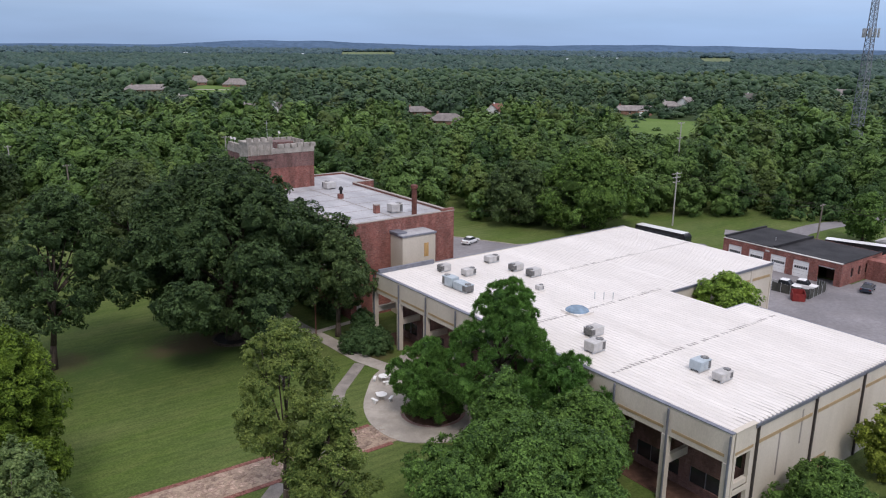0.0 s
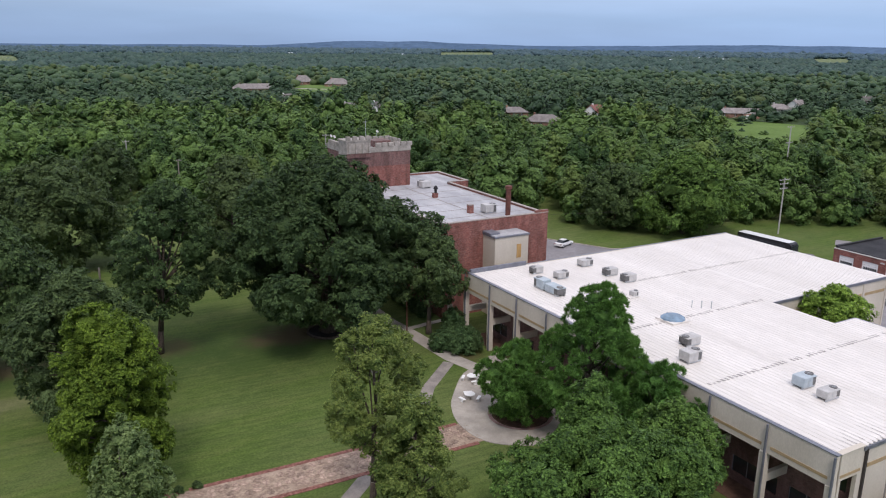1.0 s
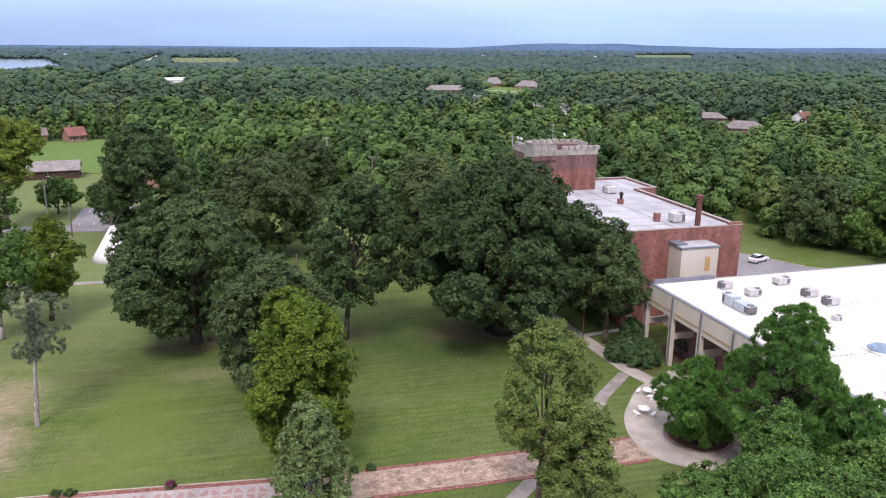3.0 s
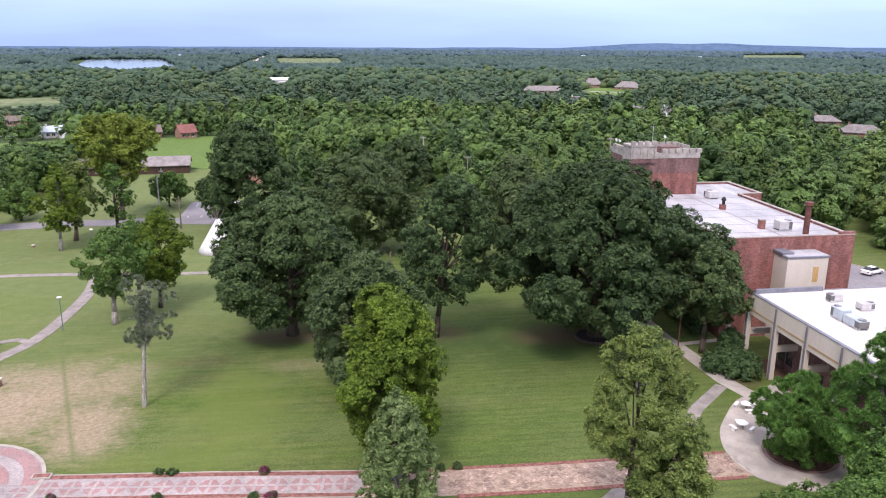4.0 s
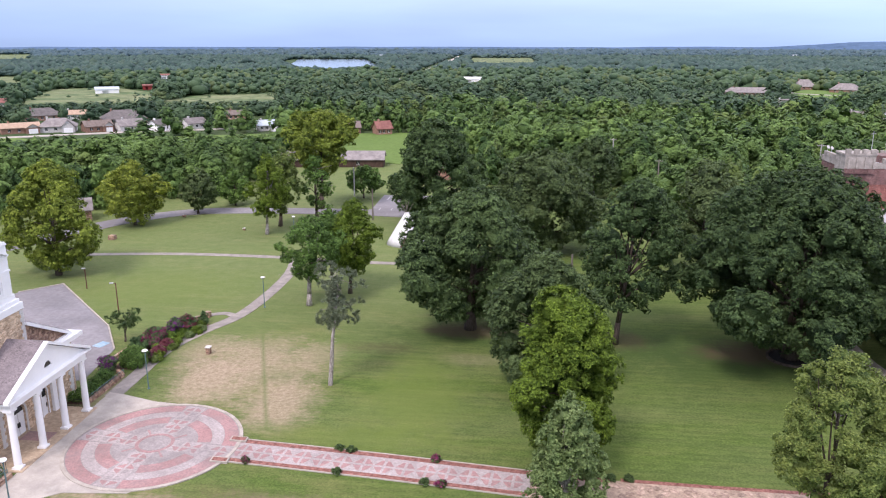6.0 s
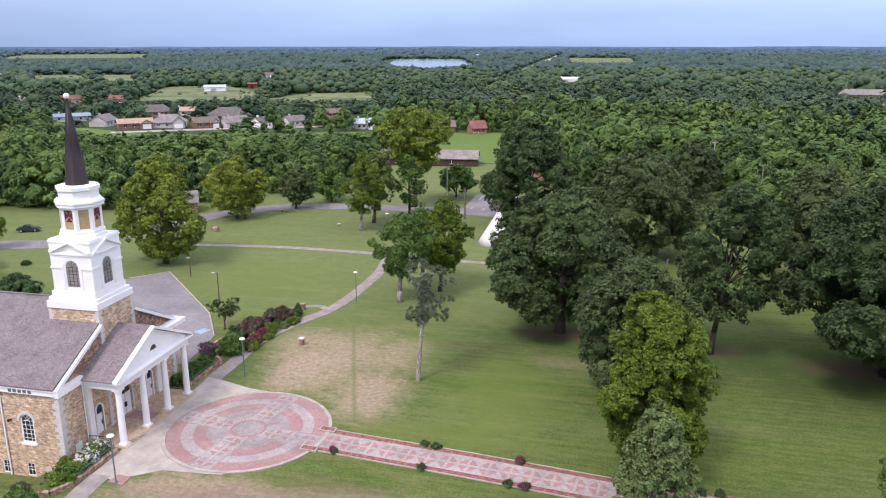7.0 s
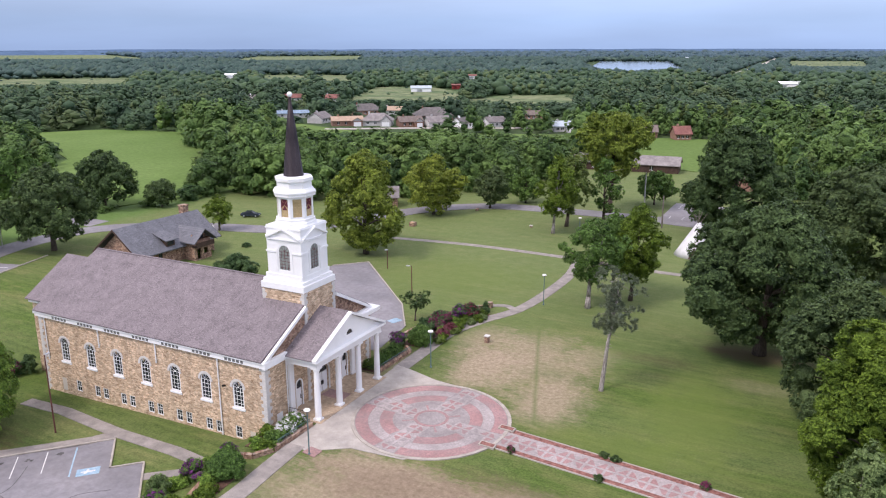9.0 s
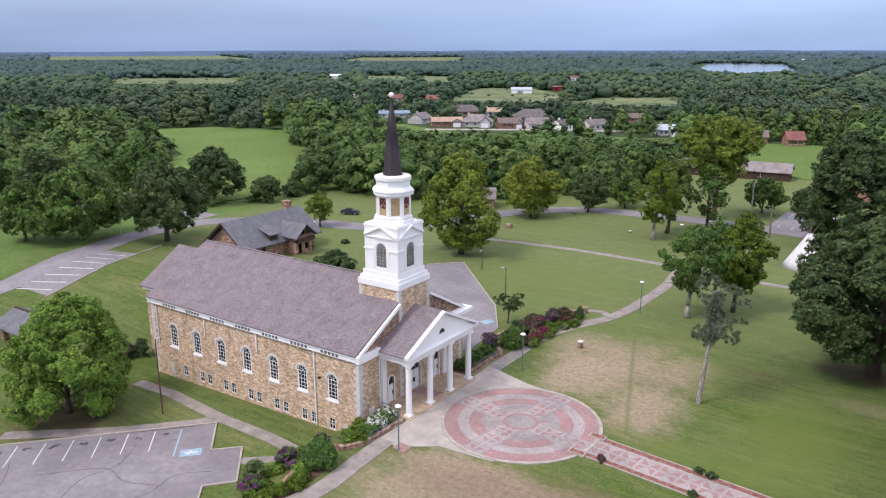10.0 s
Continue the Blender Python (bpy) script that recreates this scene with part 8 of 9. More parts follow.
def tree(x, y, h, width, low, shape, leafy, label, count=26, size=None, leaf_size=0.26, cover=0.6, seed=0, shift=(0, 0), girth=None, bark=None, name="tree", spiky=False, category="tree", core=0.7, limbs=9, lean=None, group="trees on the lawn", tuft=0.75, flat=0.85, dead=0):
    rng = np.random.default_rng(seed + 11)
    size = width * 0.19 if size is None else size
    c, r = lobes_of(rng, shape, width, low, h, count, size)
    c[:, 0] += shift[0] * np.clip(c[:, 2] / h * 1.4, 0, 1)
    c[:, 1] += shift[1] * np.clip(c[:, 2] / h * 1.4, 0, 1)
    z = ground_z(x, y)
    t = thing(name, x, y, z, label, category, group)
    m = pose(x, y, z)
    girth = 0.02 * h + 0.06 if girth is None else girth
    lean = shift if lean is None else lean
    part("trunk", trunk_mesh(rng, h * 0.82, girth, c, limbs, BARK if bark is None else bark, lean), None, t, at=m)
    near = math.hypot(x, y) < 90
    co, q, tr = foliage(rng, c, r, leaf_size, cover, tuft, spiky, core, 1, flat, near and not spiky)
    part("crown", quick("crown", co, q, tr, leafy), None, t, at=m)
    for k in range(dead):                    # bare grey twigs that stand out of the crown
        a, b = rng.uniform(0, math.tau), rng.uniform(0.3, 0.95)
        foot = Vector((shift[0] * b, shift[1] * b, h * 0.8 * b))
        tip = foot + Vector((width * 0.5 * math.cos(a), width * 0.5 * math.sin(a), rng.uniform(0, 1.6)))
        part("dead_branch", rod(bmesh.new(), foot, tip, 0.07, 0.02, 4), BARK_PALE, t, at=m)
    return t


# the big oak and its neighbours
tree(36.4, 97.6, 25.0, 30.0, 3.6, "oak", LEAF_DARK, "huge dark green oak with low limbs beside the brick building", 92, 3.1, 0.3, 0.62, 1, (0.0, 0), 1.0, limbs=26, tuft=0.85)
tree(13.9, 100.4, 22.8, 12.5, 5.2, "bell", LEAF_OAK, "tall slender dark tree with a bare lower trunk", 54, 1.7, 0.25, 0.5, 2, (2.2, 0.4), 0.42, tuft=0.65, core=0.6, limbs=20)
tree(-6.2, 104.2, 20.6, 21.0, 3.0, "oak", LEAF_OAK, "broad dark green oak on the lawn", 64, 2.6, 0.28, 0.62, 3, (0.5, 0), 0.75, limbs=18, tuft=0.8)
tree(4.2, 84.1, 17.2, 14.0, 0.8, "oval", LEAF_SAGE, "dense grey-green broadleaf tree behind the bright one", 54, 1.9, 0.25, 0.6, 4, (-0.6, 0), 0.4, tuft=0.7)
tree(5.4, 66.6, 18.4, 10.8, 1.2, "bell", LEAF_BRIGHT, "bright yellow-green tapering tree beside the brick walk", 60, 1.6, 0.19, 0.66, 5, (-0.6, 0.6), 0.36, tuft=0.55)
tree(4.6, 55.0, 13.4, 6.8, 1.4, "bell", LEAF_GREY, "pale grey-green tree with bunched leaves by the walk", 44, 1.15, 0.17, 0.55, 6, (0, 0), 0.26, BARK_PALE, tuft=0.42, core=0.62)
tree(24.4, 55.4, 18.0, 9.0, 4.6, "bell", LEAF_YELLOW, "slim olive-green tree standing by the flagstone walk", 44, 1.15, 0.15, 0.5, 7, (0.3, 0), 0.3, tuft=0.5, core=0.62, dead=3)
tree(25.3, 49.2, 13.2, 7.0, 1.0, "bell", LEAF_YELLOW, "bushy olive-green tree in front of the slim one", 50, 1.15, 0.15, 0.5, 70, (0.2, 0), 0.26, tuft=0.48, core=0.62, dead=3)
tree(5.2, 148, 20.3, 22.5, 1.5, "oak", LEAF_SAGE, "large round dark tree behind the lawn", 50, 3.0, 0.36, 0.62, 8, tuft=1.0)
tree(-18.3, 171.8, 23.3, 22, 2.0, "oak", LEAF_OAK, "large dark tree by the small parking lot", 50, 3.0, 0.4, 0.62, 9, tuft=1.0)
tree(20.3, 204, 16.5, 13.7, 2.0, "oak", LEAF_SAGE, "round dark tree behind the grass strip", 26, 2.2, 0.42, 0.6, 11, tuft=0.95)
tree(33.4, 136, 20.5, 16.4, 2.5, "oval", LEAF_SAGE, "dark tree between the oak and the woods", 36, 2.4, 0.36, 0.6, 12, tuft=0.9)
tree(46, 116, 17, 13, 2, "oval", LEAF_OAK, "dark tree behind the big oak", 26, 2.2, 0.34, 0.6, 15, tuft=0.85)
tree(48.7, 90.0, 15.4, 10.5, 4.6, "oval", LEAF_OAK, "leafy tree against the brick wall", 32, 1.7, 0.26, 0.55, 16, tuft=0.7, core=0.62)
# lawn trees towards the drive
tree(-81.2, 123.8, 20.5, 15.6, 1.6, "oval", LEAF_GOLD, "tall olive-green sycamore on the lawn behind the church", 62, 1.9, 0.3, 0.58, 17, girth=0.5, tuft=0.8, core=0.64)
tree(-86.4, 162.3, 14.6, 14, 1.2, "oval", LEAF_GOLD, "round yellow-green tree beside the drive", 36, 1.9, 0.34, 0.58, 18, tuft=0.85)
tree(-77, 175.2, 11.0, 8.5, 1.6, "oval", LEAF_SAGE, "small grey-green tree beside the drive", 24, 1.6, 0.36, 0.58, 19, (1, 0), tuft=0.8)
tree(-71.5, 186, 9.0, 8, 1.0, "oval", LEAF_GREEN, "small round tree beside the drive", 18, 1.4, 0.36, 0.58, 20, tuft=0.8)
tree(-32.2, 112, 14.2, 10.0, 4.2, "vase", LEAF_GREEN, "open juniper with a pale bare trunk and forked limbs", 26, 1.35, 0.24, 0.55, 21, (0.8, 0), 0.4, BARK_PALE, limbs=14, tuft=0.6, core=0.6, dead=4)
tree(-27.1, 118.6, 16.2, 7.8, 3.4, "oval", LEAF_BRIGHT, "upright bright green tree on the lawn", 34, 1.35, 0.24, 0.6, 22, (0.9, 0), 0.32, tuft=0.6)
tree(-30.6, 121, 14.0, 6.4, 5.4, "oval", LEAF_GREEN, "upright dark juniper on the lawn", 20, 1.3, 0.25, 0.6, 23, tuft=0.6)
tree(-53.7, 156.8, 17.0, 7.6, 4.0, "oval", LEAF_BRIGHT, "upright green tree with a pale trunk near the drive", 28, 1.4, 0.32, 0.58, 24, (0.9, 0), 0.35, BARK_PALE, tuft=0.7)
tree(-53.2, 164.6, 17.8, 8.8, 3.6, "oval", LEAF_YELLOW, "upright yellow-green tree near the drive", 28, 1.5, 0.33, 0.52, 25, (1.6, 0), tuft=0.7, core=0.6)
tree(-48.4, 183.6, 24.6, 19, 9.0, "vase", LEAF_GOLD, "tall olive tree with a high spreading crown", 50, 2.2, 0.38, 0.6, 26, (0.6, 0), 0.6, limbs=20, tuft=0.9)
tree(-46.6, 172, 15.5, 8.4, 3.0, "oval", LEAF_GREEN, "dark juniper under the tall olive tree", 16, 1.5, 0.36, 0.45, 27, tuft=0.7, core=0.55, dead=12)
tree(-40.7, 198.4, 8.6, 10.4, 1.8, "oval", LEAF_GREEN, "small round tree beside the parking lot", 22, 1.5, 0.38, 0.6, 28, tuft=0.8)
tree(-139, 97.2, 17.2, 17.6, 2.6, "oval", LEAF_OAK, "broad dark tree beside the drive", 46, 2.2, 0.34, 0.58, 29, girth=0.5, tuft=0.85)
tree(-155.5, 88, 16.0, 19, 1.8, "oak", LEAF_GREEN, "broad green tree beyond the drive", 48, 2.3, 0.34, 0.58, 30, tuft=0.85)
tree(-164, 80, 13.0, 12, 1.8, "oval", LEAF_GREEN, "leafy tree beyond the drive", 28, 1.8, 0.36, 0.58, 31, tuft=0.85)
tree(-165, 131.2, 14.6, 17.4, 1.8, "oval", LEAF_OAK, "round dark tree in the meadow", 38, 2.2, 0.4, 0.6, 32, tuft=0.95)
tree(-153.4, 139, 6.8, 9.0, 0.8, "oak", LEAF_OAK, "low round tree in the meadow", 22, 1.5, 0.36, 0.6, 33, tuft=0.8)
tree(-121.3, 125.6, 8.2, 6.6, 2.0, "spear", LEAF_BRIGHT, "small bright green tree beside the road", 22, 1.1, 0.3, 0.6, 34, tuft=0.6)
tree(-185, 122, 15, 14, 2, "oval", LEAF_GREEN, "green tree at the meadow's edge", 26, 2.1, 0.42, 0.58, 35, tuft=0.95)
tree(-192, 100, 15, 15, 2, "oak", LEAF_OAK, "dark tree beyond the meadow", 26, 2.3, 0.42, 0.58, 36, tuft=0.95)
tree(-86.0, 44.0, 14.6, 16.0, 0.8, "bell", LEAF_LIME, "spreading bright green tree beside the parking lot", 62, 1.8, 0.21, 0.6, 37, (0, 1.0), 0.36, tuft=0.6)
tree(-53.6, 94.6, 4.6, 5.6, 2.0, "vase", LEAF_OAK, "small sparse windswept pine by the church bed", 18, 0.6, 0.2, 0.55, 38, (0.3, 0), 0.14, spiky=True, limbs=12, core=0.55, tuft=0.3, flat=0.6)
# by the hall
tree(49.4, 57.6, 17.0, 14.5, 1.6, "pine", LEAF_PINE, "large bright green pine with bunched needles beside the hall", 48, 1.75, 0.22, 0.95, 39, (0.6, -1.6), 0.4, spiky=True, limbs=40, core=0.58, tuft=0.58, flat=0.7)
tree(44.8, 62.4, 9.6, 8.6, 0.6, "oval", LEAF_PINE, "leaning pine limb mass over the patio", 28, 1.6, 0.22, 0.95, 40, (0.0, 0.4), 0.24, spiky=True, limbs=20, core=0.58, tuft=0.58, flat=0.7)
tree(50.2, 48.8, 11.6, 8.6, 3.0, "oval", LEAF_PINE, "bunched pine crown close to the hall front", 20, 1.5, 0.22, 0.95, 49, (0.6, -1.2), 0.22, spiky=True, limbs=16, core=0.58, tuft=0.58, flat=0.7)
tree(37.6, 38.4, 12.0, 20.0, 1.2, "oak", LEAF_GREEN, "broad leafy green tree in front of the hall", 74, 2.0, 0.18, 0.58, 41, (0, 0), 0.4, tuft=0.55)
tree(40.4, 45.2, 13.4, 7.6, 3.0, "spear", LEAF_GREEN, "pointed leafy green tree between pine and hall", 34, 1.3, 0.18, 0.58, 71, (0, 0), 0.28, tuft=0.5)
tree(46.6, 42.0, 11.0, 9.0, 1.6, "oval", LEAF_GREEN, "leafy green tree close to the hall posts", 40, 1.5, 0.18, 0.58, 42, tuft=0.5)
tree(74.4, 26.6, 8.4, 7.4, 0.4, "oval", LEAF_GOLD, "olive-green tree against the hall's end wall", 34, 1.2, 0.2, 0.58, 43, tuft=0.5)
tree(60.4, 26.4, 6.6, 8.0, 0.4, "oval", LEAF_GREEN, "leafy tree near the hall's corner", 34, 1.2, 0.18, 0.58, 44, tuft=0.5)
tree(87.4, 54.6, 11.6, 9.6, 2.4, "oval", LEAF_LIME, "light green tree in the recess of the hall", 36, 1.4, 0.24, 0.58, 45, tuft=0.6)
tree(127, 117, 17.8, 22, 0.8, "oak", LEAF_GREEN, "broad green tree at the edge of the woods", 50, 2.8, 0.36, 0.6, 46, tuft=0.95)
tree(117, 128, 14.5, 17, 0.6, "oak", LEAF_OAK, "broad dark tree at the edge of the woods", 36, 2.4, 0.38, 0.6, 47, tuft=0.95)
tree(167, 74, 11, 9, 1.0, "oval", LEAF_GREEN, "green tree beside the lane", 22, 1.6, 0.36, 0.6, 48, tuft=0.8)

# the tall, nearly bare juniper on the lawn
rng = np.random.default_rng(5)
snag = thing("bare_juniper", -21.9, 83.6, 0, "tall thin juniper with a long bare pale trunk and sparse top", "tree", "trees on the lawn")
bm = bmesh.new()
pts = [Vector((0, 0, -0.2)), Vector((0.25, 0.1, 3)), Vector((0.45, 0.2, 6)), Vector((0.9, 0.3, 9)), Vector((1.25, 0.4, 12)), Vector((1.3, 0.3, 14.6))]
for i in range(5):
    rod(bm, pts[i], pts[i + 1], 0.30 - 0.052 * i, 0.25 - 0.052 * i, 9)
limbs_ = []
for k in range(30):
    z = rng.uniform(7, 14.4)
    a = rng.uniform(0, 6.28)
    b = Vector((0.15 * z - 0.6 if z < 11 else 1.2, 0.3, z))
    l = rng.uniform(0.6, 2.2) * (1.2 - abs(z - 11) / 7)
    limbs_.append(rod(bmesh.new(), b, b + Vector((l * math.cos(a), l * math.sin(a), rng.uniform(-0.5, 0.4))), 0.05, 0.015, 4))
for k in range(14):
    z = rng.uniform(2, 7)
    a = rng.uniform(0, 6.28)
    b = Vector((0.08 * z, 0.04 * z, z))
    limbs_.append(rod(bmesh.new(), b, b + Vector((0.5 * math.cos(a), 0.5 * math.sin(a), 0.15)), 0.06, 0.02, 4))
part("trunk", bm, BARK_PALE, snag, "pale peeling trunk", at=pose(-21.9, 83.6, 0))
for limb in limbs_:
    part("branch", limb, BARK_PALE, snag, at=pose(-21.9, 83.6, 0))
cen = np.stack([1.2 + rng.normal(0, 1.05, 40), 0.3 + rng.normal(0, 1.0, 40), rng.uniform(8.0, 14.6, 40)], 1)
co, q, tr = foliage(rng, cen, rng.uniform(0.4, 0.85, 40), 0.22, 0.75, 0.34, True, core=0.45)
part("crown", quick("crown", co, q, tr, LEAF_SILVER), None, snag, "sparse grey-green needles", at=pose(-21.9, 83.6, 0))


# ---- shrubs ----
def shrub(x, y, w_, h, leafy, label, seed, flowers=None, leaf_size=0.14, count=16, clipped=False, group="shrubs"):
    rng = np.random.default_rng(seed)
    z = ground_z(x, y)
    s = thing("shrub", x, y, z, label, "shrub", group)
    m = pose(x, y, z)
    c, r = lobes_of(rng, "oak" if clipped else "oval", w_, 0.0, h, count, w_ * (0.26 if clipped else 0.2))
    c[:, 2] = np.maximum(c[:, 2], r * 0.5)
    co, q, tr = foliage(rng, c, r, leaf_size, 0.7, max(leaf_size * 2.2, 0.22), core=0.78, flat=0.95)
    part("foliage", quick("foliage", co, q, tr, leafy), None, s, at=m)
    part("stem", rod(bmesh.new(), (0, 0, -0.2), (0, 0, h * 0.5), 0.06, 0.04), BARK, s, at=m)
    if flowers is not None:
        keep = c[:, 2] > h * 0.3
        co, q, tr = foliage(rng, c[keep] + np.array((0, 0, 0.06)), r[keep] * 1.08, leaf_size * 0.75, 0.32, 0.24, core=0.6)
        part("blossom", quick("blossom", co, q, tr, flowers), None, s, "bright blossom heads", at=m)
    return s


shrub(-48.6, 48.8, 3.6, 2.6, LEAF_GREEN, "large clipped round green shrub beside the walk", 1, None, 0.12, 26, True)
shrub(-51.4, 47.2, 2.2, 2.0, LEAF_GREEN, "crepe myrtle shrub with purple blossom", 2, PURPLE)
shrub(-50.7, 51.3, 1.8, 1.6, LEAF_GREEN, "crepe myrtle shrub with magenta blossom", 3, PURPLE)
shrub(-52.4, 43.8, 2.2, 2.6, LEAF_GREY, "loose grey-green shrub in the bed", 4, None)
shrub(-50.6, 41.6, 2.0, 1.7, LEAF_GREEN, "crepe myrtle shrub with magenta blossom", 5, PURPLE)
shrub(-47.9, 45.6, 1.5, 0.9, LEAF_BRIGHT, "low golden-green shrub by the walk", 6)
shrub(-48.1, 43.2, 1.6, 0.9, LEAF_BRIGHT, "low golden-green shrub by the walk", 7)
shrub(-48.6, 55.8, 2.2, 1.4, LEAF_GREEN, "leafy green shrub below the church wall", 8)
shrub(-48.7, 57.6, 2.2, 1.5, LEAF_GREEN, "white-flowered green shrub below the church wall", 9, CLOTH)
shrub(-49.0, 59.6, 2.2, 1.6, LEAF_GREEN, "white-flowered green shrub below the church wall", 10, CLOTH)
shrub(-50.0, 56.4, 1.7, 1.3, LEAF_BRIGHT, "bright green fern-like shrub at the church corner", 11)
shrub(-48.3, 86.6, 3.4, 2.7, LEAF_GREEN, "large clipped round green shrub by the railing", 12, None, 0.12, 26, True)
shrub(-50.8, 84.8, 2.2, 2.0, LEAF_DEEP, "crepe myrtle shrub with purple blossom", 13, PURPLE)
shrub(-50.0, 91.0, 2.6, 2.2, LEAF_DEEP, "grey-brown shrub in the long bed", 14)
shrub(-49.2, 94.4, 3.0, 2.3, LEAF_DEEP, "crepe myrtle shrub full of magenta blossom", 15, MAGENTA)
shrub(-47.8, 98.0, 2.6, 2.4, LEAF_DEEP, "crepe myrtle shrub with purple blossom", 16, PURPLE)
shrub(-46.6, 99.2, 2.8, 2.5, LEAF_DEEP, "dark wine-leaved shrub in the long bed", 17, MAROON)
shrub(-47.0, 93.0, 1.8, 1.1, MAROON, "low dark red barberry bush", 18)
shrub(-46.6, 90.2, 1.8, 1.3, MAROON, "low dark red barberry bush", 19)
shrub(-46.2, 95.6, 1.4, 1.0, LEAF_BRIGHT, "low bright green bush", 20)
shrub(-45.8, 92.4, 1.2, 0.7, LEAF_YELLOW, "low golden bush at the walk's edge", 21)
shrub(-46.3, 88.2, 1.2, 0.7, LEAF_YELLOW, "low golden bush at the walk's edge", 22)
shrub(-44.8, 99.5, 1.5, 0.8, LEAF_GREY, "low silvery bush at the walk's edge", 23)
shrub(-45.4, 97.0, 1.2, 0.7, LEAF_GREY, "low silvery bush at the walk's edge", 24)
shrub(-45.6, 102.6, 1.4, 1.7, LEAF_DEEP, "upright dark green bush near the gate pillar", 25)
for i, (x, y, k) in enumerate(((-46.6, 97.6, 0), (-47.6, 95.6, 1), (-46.0, 93.8, 0), (-47.4, 91.4, 1), (-46.2, 89.2, 0), (-44.9, 98.4, 0), (-47.6, 88.9, 2), (-48.6, 92.6, 2), (-48.2, 96.4, 1), (-48.4, 101.0, 2), (-45.2, 100.6, 0))):
    shrub(x, y, 1.7, 1.0, (LEAF_BRIGHT, LEAF_LIME, LEAF_DEEP)[k], ("loose bright green perennial in the long bed", "leafy green perennial in the long bed", "magenta-flowered perennial in the long bed")[k], 90 + i, MAGENTA if k == 2 else None, 0.12, 12)
for i, (x, y, k) in enumerate(((-49.6, 42.4, 0), (-47.7, 44.6, 0), (-49.2, 46.6, 1), (-51.6, 45.4, 1), (-49.4, 40.6, 0), (-48.4, 41.4, 0), (-53.0, 45.9, 1), (-51.8, 49.4, 1), (-49.6, 54.2, 1), (-48.3, 54.2, 0))):
    shrub(x, y, 1.8, 1.0, (LEAF_BRIGHT, LEAF_LIME)[k], ("golden-green ornamental grass beside the walk", "leafy green perennial in the church bed")[k], 110 + i, None, 0.12, 12)
for i, y in enumerate((76.8, 78.6, 80.4, 82.2)):
    shrub(-49.8, y, 2.2, 1.2, LEAF_GREEN, "low green hedge shrub behind the railing", 30 + i)
shrub(-92.0, 98.6, 6.2, 4.6, LEAF_DEEP, "big dark evergreen bush behind the church", 40, None, 0.24, 24)
shrub(-94.8, 60.2, 2.2, 2.6, LEAF_DEEP, "dark green bush at the chancel corner", 41)
shrub(-96.0, 58.4, 2.4, 2.4, LEAF_DEEP, "crepe myrtle with crimson blossom at the church's end", 42, MAGENTA)
shrub(-116.5, 90.0, 6.6, 2.8, LEAF_YELLOW, "wide light green bush at the lodge gable", 43, None, 0.25, 22)
shrub(-109.6, 108.6, 3.4, 1.0, LEAF_GREEN, "low green shrub at the lodge wall", 44)
shrub(-106, 117, 1.6, 0.8, LEAF_DEEP, "small dark bush on the grass", 45)
shrub(-29, 214, 4.0, 3.2, LEAF_DEEP, "round dark bush beside the parking lot", 46, None, 0.3)
shrub(49.4, 83.2, 6.4, 2.9, LEAF_DEEP, "spreading dark green shrub at the hall's end", 47, None, 0.22, 26)
shrub(51.4, 87.6, 3.6, 4.2, LEAF_DEEP, "dark green shrub in the gap between buildings", 48, None, 0.22, 20)
for i, y in enumerate((96.4, 98.8, 101.2, 103.6, 106.0)):
    shrub(51.4, y, 2.2, 1.7, LEAF_DEEP, "dark green foundation shrub at the brick wall", 50 + i, None, 0.18)
for i, (x, y) in enumerate(((-17.3, 68.6), (-16.0, 68.4), (-7.3, 67.4), (-16.6, 64.2), (-7.9, 63.2), (-6.4, 63.0), (9.6, 65.6), (11.2, 65.6), (-26.0, 65.3))):
    shrub(x, y, 0.9, 0.55, LEAF_OAK, "small rose bush in the gravel border", 60 + i, MAGENTA if i % 3 == 2 else None, 0.09, 8)
for i, (x, y) in enumerate(((57.5, 24.5), (63.5, 27.5), (69, 22), (77, 21))):
    shrub(x, y, 4.6, 3.0, LEAF_DEEP, "dark bush at the end of the hall", 75 + i, None, 0.22, 18)

# ---- meadows, water and the far road ----
FIELDS = {
    "meadow": [[(-345, 235), (-325, 262), (-283, 272), (-222, 226), (-175, 172), (-158, 150), (-168, 118), (-205, 112), (-215, 140), (-250, 185)],
               [(-86, 345), (-42, 354), (-34, 280), (-40, 258), (-70, 268)],
               [(-262, 312), (-210, 292), (-130, 318), (-100, 332), (-104, 345), (-205, 310), (-256, 330)],
               [(354, 302), (368, 252), (289, 204), (279, 236)],
               [(206, 600), (232, 594), (278, 690), (262, 730), (228, 690)]],
    "pasture": [[(-113, 1720), (-52, 1650), (-10, 1705), (34, 1660), (45, 2245), (-145, 2222)], [(-330, 480), (-255, 520), (-300, 620), (-383, 702), (-415, 659)], [(-253, 510), (-205, 515), (-185, 576), (-254, 612)], [(-814, 511), (-684, 595), (-825, 718), (-964, 606)],
                [(-641, 749), (-588, 783), (-689, 904), (-730, 852)], [(-533, 744), (-505, 758), (-621, 921), (-665, 895)], [(-2622, 1427), (-2070, 1882), (-3313, 2704), (-3851, 2128)],
                [(-1602, 1769), (-1279, 1957), (-1788, 2735), (-2047, 2394)], [(-211, 509), (-169, 536), (-198, 629), (-243, 598)], [(1383, 2495), (1633, 2507), (2059, 3162), (1721, 3104)], [(1866, 1324), (1990, 1300), (2561, 1699), (2413, 1714)]]}
LAKE = [(-446, 1500), (-380, 1340), (-312, 1249), (-262, 1440), (-330, 1720), (-402, 2035), (-577, 2017)]
